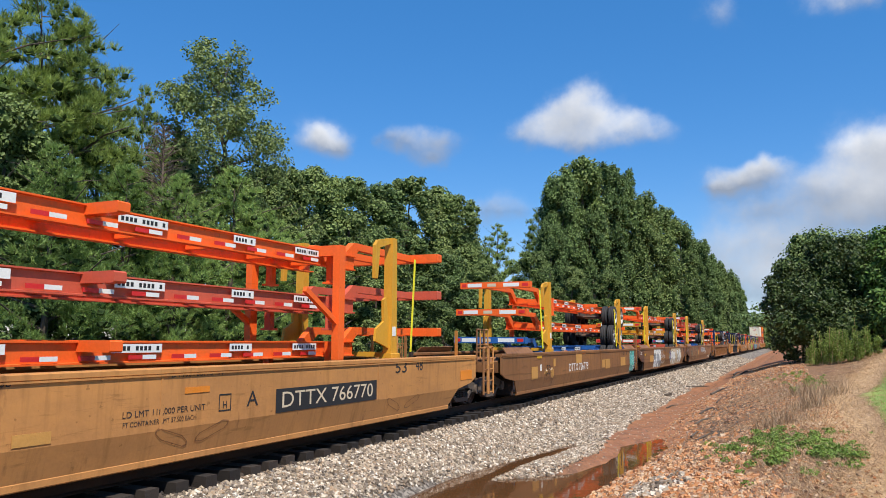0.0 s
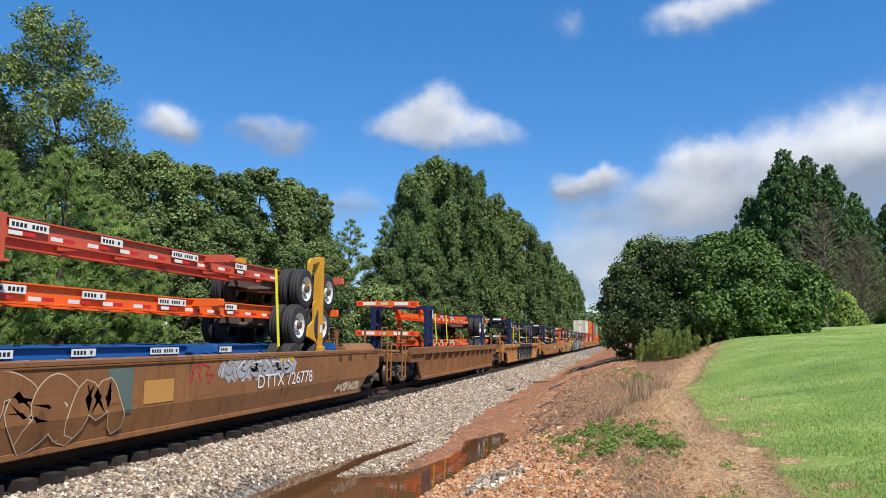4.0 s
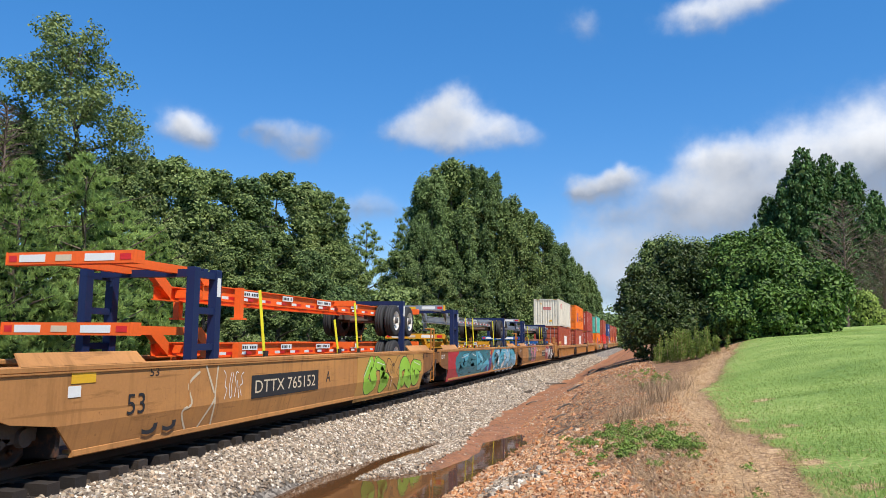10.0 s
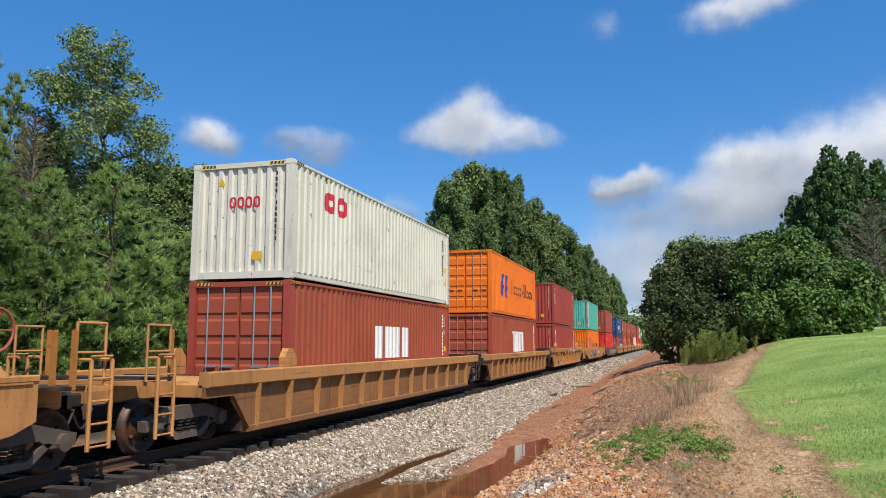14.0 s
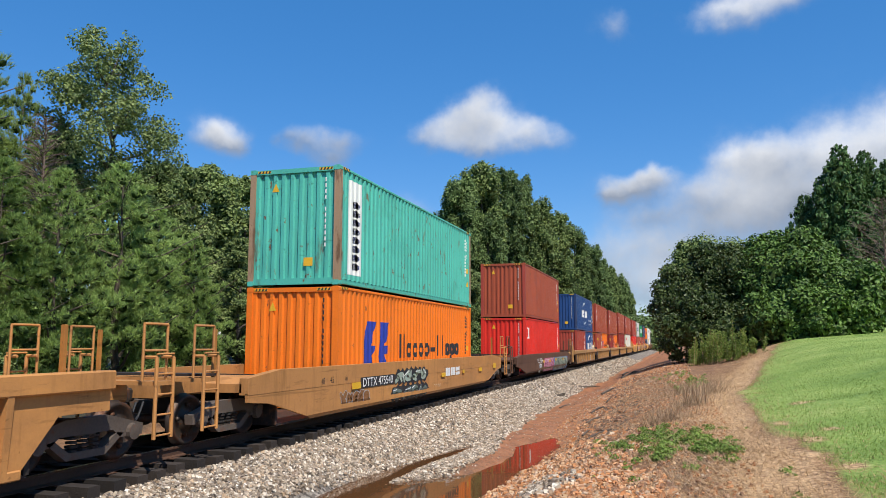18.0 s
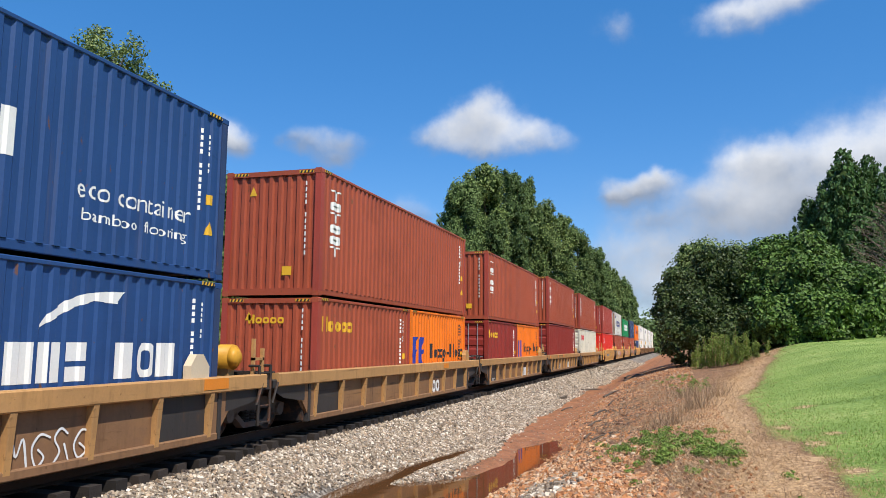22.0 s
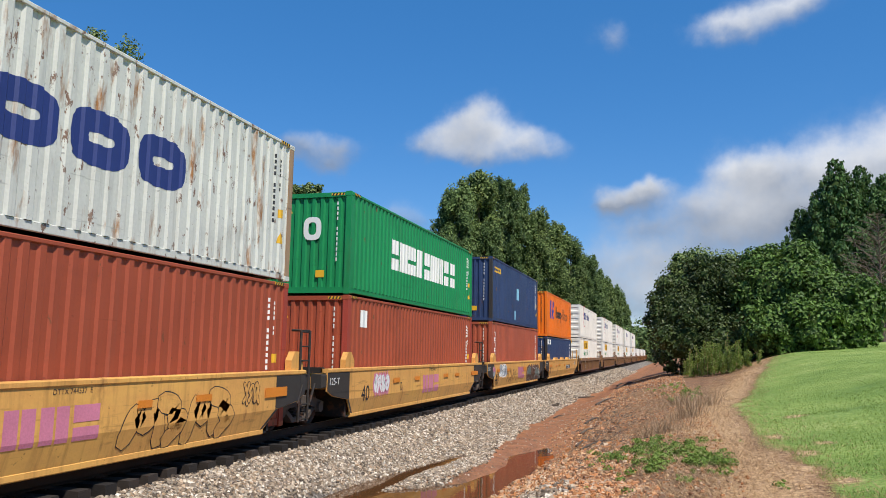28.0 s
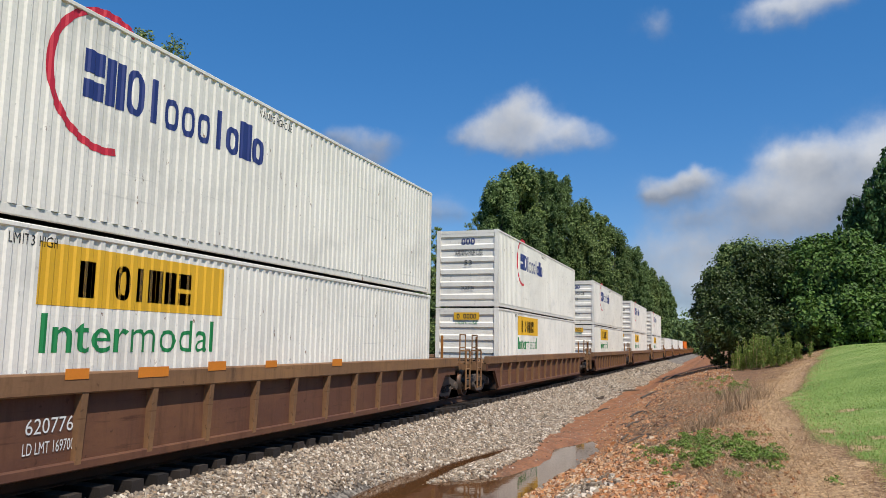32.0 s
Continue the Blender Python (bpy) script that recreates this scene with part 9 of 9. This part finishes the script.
def bare(az, d, h, spread, seed, label, crown0):
    """A dead tree: a straight trunk with many rising boughs and fine twigs."""
    px, py = polar(az, d=d)
    ob = thing("bare_tree", label, "tree")
    rr = random.Random(seed)
    trunk = Shape().rod((0, 0, -0.4), (0.05, 0.05, h * 0.6), 0.015 * h, 8, 0.007 * h).rod((0.05, 0.05, h * 0.6), (0.1, 0.0, h), 0.007 * h, 7, 0.01)
    part("trunk", trunk, "deadwood", ob)
    tw = Shape()
    for k in range(170):
        f = crown0 + (1 - crown0) * k / 170
        a = k * 2.4 + rr.uniform(-0.3, 0.3)
        l = spread * (1 - (f - crown0) / (1 - crown0)) ** 0.7 * rr.uniform(0.6, 1.1) + 0.15
        base = Vector((0.05, 0.03, h * f))
        out = Vector((math.cos(a), math.sin(a), 0))
        mid, tip = base + out * l * 0.55 + Vector((0, 0, 0.3 * l)), base + out * l + Vector((0, 0, rr.uniform(0.3, 0.7) * l))
        tw.rod(base, mid, 0.028, 4, 0.017).rod(mid, tip, 0.017, 4, 0.007)
        for q in range(7):
            p = base.lerp(mid, rr.uniform(0.3, 1)) if q % 2 else mid.lerp(tip, rr.random())
            v = (out + Vector((rr.uniform(-0.9, 0.9), rr.uniform(-0.9, 0.9), rr.uniform(-0.1, 0.8)))) * rr.uniform(0.2, 0.42) * (l * 0.5 + 0.4)
            tw.rod(p, p + v, 0.014, 3, 0.006)
    tagged(part("twig_tangle", tw, "deadwood", ob, "bare grey brown twigs"), kind="stuff")
    ob.location = (px, py, float(height(px, py)))


def woods():
    r = random.Random(21)
    B = [lambda k=k: broadleaf(16, 4.6, 100 + k, 16000, size=0.26, mat=("leaf", "leaf_dark", "leaf_light", "leaf")[k]) for k in range(4)]
    Pn = [lambda k=k: pine(14, 4.4, 200 + k) for k in range(3)]
    LP = [lambda k=k: pine(22, 5.4, 220 + k, 5200, 0.12, 0.38, 80, 0.12, "needle_tall", 3.0) for k in range(2)]
    TP = [lambda k=k: broadleaf(22, 3.7, 300 + k, 15500, 0.06, 0.29, ("leaf_dark", "leaf", "leaf_dark")[k], 30, (0.22, 0.36), 0.3, 1.7, 0.64, 5, 0.65) for k in range(3)]
    A = [lambda: airy(20, 4.2, 330)]
    g = "trees along the railway"

    def top(az, x, el, kind, k, width=1.0, turn=0.0):
        """A tree at that azimuth whose crown just reaches the elevation el."""
        px, py = polar(az, x)
        d = math.hypot(px, py)
        h = EYE[2] + d * math.tan(radians(el)) - float(height(px, py))
        base = {"b": 16, "p": 14, "t": 22, "a": 20, "l": 22}[kind]
        mk = {"b": B, "p": Pn, "t": TP, "a": A, "l": LP}[kind]
        k %= len(mk)
        s = h / base
        lab = {"b": "leafy green broadleaf tree at the wood's edge", "p": "bushy green pine beside the track", "t": "tall dark green tree above the wood", "a": "tall airy light green tree above the pines",
               "l": "tall pine with layered yellow green boughs"}[kind]
        plant(kind, (kind, k), mk[k], px, py, (s * width, s), turn, "pine_tree" if kind in "pl" else "tree", lab, "tree", g)

    # skyline: azimuth, x of the row, elevation
    for i, (az, x, el, kind, w) in enumerate([
        (-57.5, -25, 24, "l", 1.1), (-53.5, -26, 23, "l", 1.0), (-51.2, -25, 21.8, "l", 0.9), (-49.4, -27, 18.5, "l", 0.9), (-46.6, -28, 17.5, "l", 0.6), (-41.2, -25, 20.6, "a", 1.0), (-44.2, -29, 14.0, "b", 0.9), (-55, -21, 15.5, "b", 0.9), (-38.0, -28, 12.6, "b", 1.0),
        (-52, -19, 13, "p", 1.1), (-47.5, -19, 12, "p", 1.1), (-44.0, -18, 11.7, "p", 1.0), (-40.2, -18, 12.5, "p", 1.1), (-37.6, -19, 9.5, "p", 1.0), (-36.5, -28, 12.4, "b", 1.0), (-34.2, -30, 12.6, "b", 1.1), (-31.8, -31, 12.0, "b", 1.1),
        (-29.5, -31, 11.5, "b", 1.1), (-27.2, -31, 12.0, "b", 1.1), (-25.0, -31, 11.4, "b", 1.1), (-23.6, -30, 10.8, "b", 1.0), (-35.2, -18, 7.8, "p", 0.9),
        (-32.0, -19, 7.4, "b", 1.1), (-29.4, -19, 8.4, "b", 1.2), (-26.8, -19, 7.6, "b", 1.2), (-24.4, -20, 6.4, "b", 1.1), (-20.4, -30, 8.7, "l", 0.9), (-21.6, -22, 5.8, "b", 1.2),
        (-17.9, -19, 6.6, "b", 1.1), (-17.3, -28, 9.9, "l", 0.8), (-15.6, -23, 12.2, "t", 1.0), (-14.2, -22, 13.2, "t", 1.1), (-12.6, -22, 12.9, "t", 1.0), (-11.3, -21, 12.4, "t", 0.9), (-10.0, -19, 10.7, "t", 1.1), (-13.4, -20, 9.5, "t", 1.0), (-16.4, -21, 8.6, "t", 1.0),
        (-8.6, -18, 9.6, "t", 1.2), (-14.8, -17, 5.4, "b", 1.1), (-12.2, -16, 5.0, "b", 1.1), (-7.2, -17, 8.5, "t", 1.1), (-6.1, -17, 7.2, "t", 1.1), (-5.4, -17, 6.1, "t", 1.2), (-4.8, -17, 5.6, "t", 1.2),
        (-4.1, -17, 5.0, "t", 1.2), (-3.7, -17, 4.6, "t", 1.2), (-3.3, -17, 3.6, "t", 1.2), (-3.0, -17, 2.4, "t", 1.2)]):
        top(az, x, el, kind, i, w, i * 77.0)
    # thicket that closes the foot of the wood
    k = 0
    y = 8.0
    while y < 150:
        x = -16.5 - 1.2 * (k % 3) - r.random()
        s = r.uniform(0.10, 0.19) if y < 46 else r.uniform(0.22, 0.40)
        plant("v", ("v", k % 3), lambda k=k: broadleaf(6, 3.2, 600 + k % 3, 5000, 0.0, 0.24, ("leaf", "leaf_light", "leaf_dark")[k % 3], 12, (0.25, 0.4), kids=4), x, y, (s * 2.6, s * 2.6), k * 51.0, "undergrowth", "dense green undergrowth beside the track", "shrub", "undergrowth along the wood", -0.6)
        y += 2.3 + 0.02 * y
        k += 1
    # near bank: a loose dark shrub, a mound of vines, a round crown behind, cedars, bare tree
    g2 = "bushes on the bank"
    thicket("bush", "large dark glossy-leaved bush on the bank", "bush", g2,
            [(2.4, 2.9, 53, 2.7, 2.4, 2.8), (0.5, 3.2, 52.5, 1.7, 1.7, 1.9), (4.3, 4.2, 53, 2.0, 2.0, 2.3), (0.9, 0.9, 50.5, 1.9, 1.6, 1.9), (3.6, 0.8, 50, 1.7, 1.5, 1.7), (-0.5, 2.2, 52, 1.1, 1.2, 1.5), (2.6, 5.4, 53, 1.5, 1.5, 1.4), (5.4, 2.2, 53, 1.6, 1.6, 2.6)],
            24000, 0.20, "leaf_bush", 410, 12, 0.9, 9, 0.6, 0.3, (0.2, 0.4))
    thicket("bush", "leafy round-topped tree behind the dark bush", "tree", g2,
            [(2.1, 6.3, 60, 1.9, 1.8, 1.5), (4.2, 6.2, 61, 1.6, 1.6, 1.2), (0.8, 5.0, 59, 1.6, 1.6, 1.7), (3.0, 4.6, 60, 2.4, 2.0, 2.4)], 7000, 0.22, "leaf", 420, 9, 0.6, 5, 0.7, 0.3)
    thicket("vine_thicket", "rounded thicket overgrown with bright green vines", "bush", g2,
            [(7.4, 4.3, 52, 2.8, 2.6, 2.7), (10.3, 3.2, 51, 2.5, 2.3, 2.3), (12.5, 3.1, 50, 1.25, 1.5, 1.8), (6.6, 1.5, 48.5, 1.6, 1.5, 1.7), (9.0, 1.9, 48.5, 1.9, 1.6, 1.8), (5.6, 3.2, 54, 2.0, 2.0, 2.4), (11.2, 1.9, 49.5, 1.5, 1.4, 1.35), (8.9, 5.0, 52, 2.0, 2.0, 1.7)],
            30000, 0.24, "leaf_vine", 430, 12, 0.6, 10, 0.68, 0.6)
    thicket("shrub", "small yellow green pine sapling by the lawn", "shrub", "", [(14.5, 2.4, 63, 0.8, 0.8, 1.2), (14.9, 1.6, 63, 1.0, 0.9, 0.9), (14.2, 1.5, 63, 0.7, 0.8, 0.8)], 2600, 0.2, "needle_tall", 440, 6, 0.8, 2, 0.6, -1.0)
    for i, (az, d, el, w) in enumerate([(11.15, 84, 13.5, 1.0), (12.6, 85, 12.9, 0.95), (13.9, 86, 12.2, 0.95), (10.0, 85, 11.6, 0.9), (8.8, 86, 10.3, 0.9), (15.4, 88, 10.2, 0.9), (17.3, 92, 9.3, 1.0), (18.6, 90, 9.2, 1.0), (20.2, 88, 9.8, 1.1), (22.6, 86, 10.0, 1.1), (26.0, 82, 11.0, 1.2)]):
        px, py = polar(az, d=d)
        h = EYE[2] + d * math.tan(radians(el)) - float(height(px, py))
        s = h / 18
        plant("c", ("c", i % 2), lambda i=i: cedar(18, 6.4, 500 + i % 2), px, py, (s * w, s), i * 80.0, "cedar_tree", "dark green conical cedar behind the lawn", "tree", "cedars behind the lawn")
    bare(13.4, 72, 10.6, 5.0, 77, "leafless brown tree beside the cedars", 0.05)
    bare(15.6, 74, 7.6, 3.6, 79, "half-dead brown cedar at the lawn's edge", 0.03)
    bare(-45.3, 32.0, 10.0, 1.9, 78, "thin dead grey tree at the wood's edge", 0.25)
    # woods far off, past the end of sight
    rs = np.random.RandomState(9)
    cs = []
    for k in range(240):
        az = rs.uniform(-3.2, 40)
        d = rs.uniform(260, 330)
        x, y = math.sin(radians(az)) * d, math.cos(radians(az)) * d
        hh = rs.uniform(4, 13)
        for j in range(3):
            w = rs.uniform(2.6, 4.4)
            cs.append((x + rs.uniform(-3, 3), y, 1 + hh * (j + 0.6) / 3, w, w, w * 0.9))
    for k in range(150):
        az, d = rs.uniform(-3.4, 3.5), rs.uniform(250, 330)
        for j in range(3):
            w = rs.uniform(2.6, 4.0)
            cs.append((math.sin(radians(az)) * d, math.cos(radians(az)) * d, 0.5 + 3.2 * j + rs.uniform(0, 1.5), w, w, w * 0.9))
    V, F = leaf_cloud(np.array(cs)[:, :3], np.array(cs)[:, 3], 46000, 1.2, 9)
    tagged(new("far_woods", mesh_of("far_woods", V, F, "leaf_dark")), "distant dark green woods at the end of the line", "woods", kind="stuff")


woods()


# ---- low plants, sticks and loose bits on the bank ----
def blades(name, pts, h0, h1, width, mat, label, category, seed, lean=0.5, per=1):
    """Upright narrow blades, joined in one mesh."""
    r = np.random.RandomState(seed)
    pts = np.repeat(pts, per, 0) + r.normal(size=(len(pts) * per, 3)) * (0.02, 0.02, 0)
    n = len(pts)
    a = r.uniform(0, 6.283, n)
    h = r.uniform(h0, h1, n)
    w = width * r.uniform(0.6, 1.3, n)
    side = np.stack([np.cos(a), np.sin(a), np.zeros(n)], 1) * w[:, None]
    tip = np.stack([r.normal(size=n) * lean * h, r.normal(size=n) * lean * h, h], 1)
    V = np.stack([pts - side, pts + side, pts + tip], 1).reshape(-1, 3)
    F = np.arange(3 * n).reshape(-1, 3)
    return tagged(new(name, mesh_of(name, V, F, mat)), label, category, kind="stuff")


def low_growth():
    r = np.random.RandomState(31)

    def ground_pts(x, y):
        return np.stack([x, y, height(x, y) - 0.01], 1)

    # lawn, denser towards the eye
    y = 4.5 + 46 * r.rand(185000) ** 1.7
    x = lawn_edge(y) + 0.1 + (y * 0.62 + 2.0) * r.rand(len(y))
    k = vnoise(x, y, 1.3) + 0.6 * vnoise(x, y, 0.5) > -0.42
    blades("lawn_grass", ground_pts(x[k], y[k]), 0.02, 0.06, 0.007, "blade", "mown green lawn grass on the bank", "grass", 1, 0.5)
    # straw along the lawn's edge and down the bank
    y = 4.5 + 42 * r.rand(60000) ** 1.5
    x = lawn_edge(y) - 0.8 + r.normal(size=len(y)) * 0.65
    blades("dry_grass", ground_pts(x, y), 0.02, 0.08, 0.006, "dry", "pale dry grass clippings on the bank", "dry grass", 2, 1.6)
    y = 8 + 30 * r.rand(15000)
    x = -0.5 - 0.03 * (y - 14) + r.normal(size=len(y)) * 0.85
    k = (vnoise(x, y, 1.6) + 0.5 * vnoise(x, y, 0.5) > 0.0) & (x > -2.4)
    blades("dead_weeds", ground_pts(x[k], y[k]), 0.03, 0.17, 0.006, "deadweed", "grey brown dead weeds on the bank", "dry weeds", 3, 0.8)
    # matted brown stalks at the top of the rock
    y = 6 + 7.5 * r.rand(9000)
    x = 0.25 + 0.02 * (y - 8) + r.normal(size=len(y)) * 0.42
    k = vnoise(x, y, 0.9) + 0.5 * vnoise(x, y, 0.3) > -0.1
    blades("brown_stalks", ground_pts(x[k], y[k]), 0.01, 0.07, 0.005, "deadweed", "matted brown dead stalks above the broken rock", "dry weeds", 6, 1.8)
    for i, (cx, cy, hh) in enumerate(((0.35, 21.5, 0.75), (-0.35, 18.6, 0.5), (0.9, 24.5, 0.7), (0.2, 26.5, 0.55))):
        p = np.stack([cx + r.normal(size=260) * 0.28, cy + r.normal(size=260) * 0.35], 1)
        tuft = blades("dead_shrub", ground_pts(p[:, 0], p[:, 1]), 0.25 * hh, hh, 0.008, "deadweed", "grey brown dead shrub on the bank", "shrub", 40 + i, 0.45)
    # green weeds in patches
    patches = [(-0.6, 15.4, 0.42, 1.0, 80), (-0.15, 13.6, 0.34, 0.9, 60), (0.1, 14.6, 0.35, 0.6, 40), (0.45, 12.7, 0.16, 0.5, 34), (0.6, 11.8, 0.12, 0.3, 18), (1.25, 9.8, 0.06, 0.1, 4), (1.0, 8.35, 0.10, 0.16, 10), (0.2, 11.2, 0.15, 0.3, 7), (0.35, 29.5, 0.35, 1.6, 26), (0.7, 31, 0.2, 0.9, 14), (-0.1, 35, 0.4, 1.5, 20)]
    cs, rad = [], []
    for cx, cy, sx, sy, n in patches:
        px, py = cx + r.normal(size=n) * sx, cy + r.normal(size=n) * sy
        for a, b in zip(px, py):
            rr = r.uniform(0.03, 0.12) * (0.6 if n < 12 else 1.0)
            cs.append((a, b, float(height(a, b)) + rr * 0.5))
            rad.append(rr)
    V, F = leaf_cloud(np.array(cs), np.array(rad), 13000, 0.048, 5, 0.6)
    tagged(new("weeds", mesh_of("weeds", V, F, "leaf_weed")), "low bright green weeds in patches on the bank", "weeds", kind="stuff")
    # tall weeds at the foot of the big bushes
    for i, (az, d, hh) in enumerate(((1.7, 45, 1.1), (2.3, 44, 1.8), (3.0, 44, 2.1), (3.6, 43.5, 1.7), (4.2, 43, 1.0))):
        px, py = polar(az, d=d)
        cs, sh = [], Shape()
        for q in range(17):
            a, b = px + r.normal() * 0.45, py + r.normal() * 0.9
            top, z = hh * r.uniform(0.55, 1.0), float(height(a, b))
            lx, ly = r.normal() * 0.14, r.normal() * 0.14
            sh.rod((a, b, z - 0.05), (a + lx, b + ly, z + top), 0.014, 4, 0.006)
            cs += [(a + lx * f, b + ly * f, z + top * f) for f in np.arange(0.15, 1.01, 0.1)]
        V, F = leaf_cloud(np.array(cs), r.uniform(0.07, 0.16, len(cs)), 3000, 0.12, 60 + i, 0.8, True)
        ob = thing("weed_clump", "tall yellow green weeds at the foot of the bushes", "weeds", "tall weeds")
        part("foliage", mesh_of("foliage", V, F, "leaf_yellow"), None, ob)
        tagged(part("stalk", sh, "dry", ob), kind="stuff")
    # twigs and bark litter on the dark earth below the weeds
    tw = Shape()
    rt = random.Random(18)
    for k in range(700):
        y = 14 + 30 * rt.random() ** 1.3
        x = rt.gauss(-1.7 - 0.02 * (y - 14), 0.5)
        a, l = rt.gauss(1.45, 0.5), rt.uniform(0.08, 0.5)
        dx, dy = math.cos(a) * l / 2, math.sin(a) * l / 2
        t = rt.uniform(0.005, 0.013)
        tw.rod((x - dx, y - dy, float(height(x - dx, y - dy)) + t), (x + dx, y + dy, float(height(x + dx, y + dy)) + t + rt.uniform(0, 0.04)), t, 4, t * 0.6)
    tagged(part("twig_litter", tw, "bark"), "dark twigs and bark scattered on the bank", "twigs", kind="stuff")
    # driftwood and dark sticks in the ditch
    rs = random.Random(8)
    for i, (x, y, l, a, t) in enumerate(((-4.4, 31.5, 0.9, 70, 0.03), (-4.75, 44, 1.3, 30, 0.05), (-2.7, 27.5, 2.2, 84, 0.035), (-2.6, 31, 1.6, 88, 0.03), (-2.5, 24.0, 0.7, 60, 0.035), (-3.0, 36, 2.6, 80, 0.05), (-3.2, 52, 3.0, 82, 0.05), (-2.9, 55, 2.6, 75, 0.05), (-3.6, 58, 3.5, 86, 0.06), (-2.35, 21.0, 0.5, 65, 0.03), (-1.9, 19.6, 0.9, 55, 0.025))):
        z = float(height(x, y)) + t
        dx, dy = math.cos(radians(a)) * l / 2, math.sin(radians(a)) * l / 2
        st = thing("stick", "dark weathered stick washed into the ditch", "stick", "sticks in the ditch")
        m = Vector((x, y, z + 0.04))
        part("wood", Shape().rod((x - dx, y - dy, float(height(x - dx, y - dy)) + t), m, t, 7, t * 0.8).rod(m, (x + dx, y + dy, float(height(x + dx, y + dy)) + t), t * 0.8, 7, t * 0.4), "bark", st)
    clod = thing("debris", "small dark clump of debris on the ballast slope", "debris")
    for i, (a, b, c, s) in enumerate(((0, 0, 0.06, 0.13), (0.16, 0.1, 0.12, 0.11), (0.1, -0.12, 0.04, 0.10))):
        v, f = pebble(70 + i)
        sh = Shape()
        x, y = -5.35 + a, 36.6 + b
        sh.add([tuple(q * s + np.array((x, y, float(height(x, y)) + c))) for q in v], [tuple(int(k) for k in q) for q in f])
        part("lump", sh, "bark", clod)


low_growth()


# ---- movement ----
def gone(t):
    """Metres gone at t seconds."""
    i = min(31, int(t))
    return GONE[i] + (GONE[i + 1] - GONE[i]) * (t - i)


def motions():
    stops = [0.0, 1.0] + [float(k) for k in range(2, 32, 2)] + [31.0, 32.0]
    for ob, u, z in TRAIN:
        walk(ob, [(t, pose(TX, u - gone(t), z)) for t in stops])
    # wheels turn while they are close enough to be seen turning
    for w, (x, y, z), r, u in SPIN:
        if u > 560:
            continue
        near = [k / 30 for k in range(961) if 4.0 < u - gone(k / 30) < 30.0]
        if not near:
            continue
        rows = [(0.0, pose(x, y, z))] if near[0] > 0 else []
        g0 = gone(near[0])
        for t in near:
            rows.append((t, pose(x, y, z) @ Matrix.Rotation((gone(t) - g0) / r, 4, "X")))
        if near[-1] < 32.0:
            rows.append((32.0, rows[-1][1]))
        walk(w, rows)


motions()
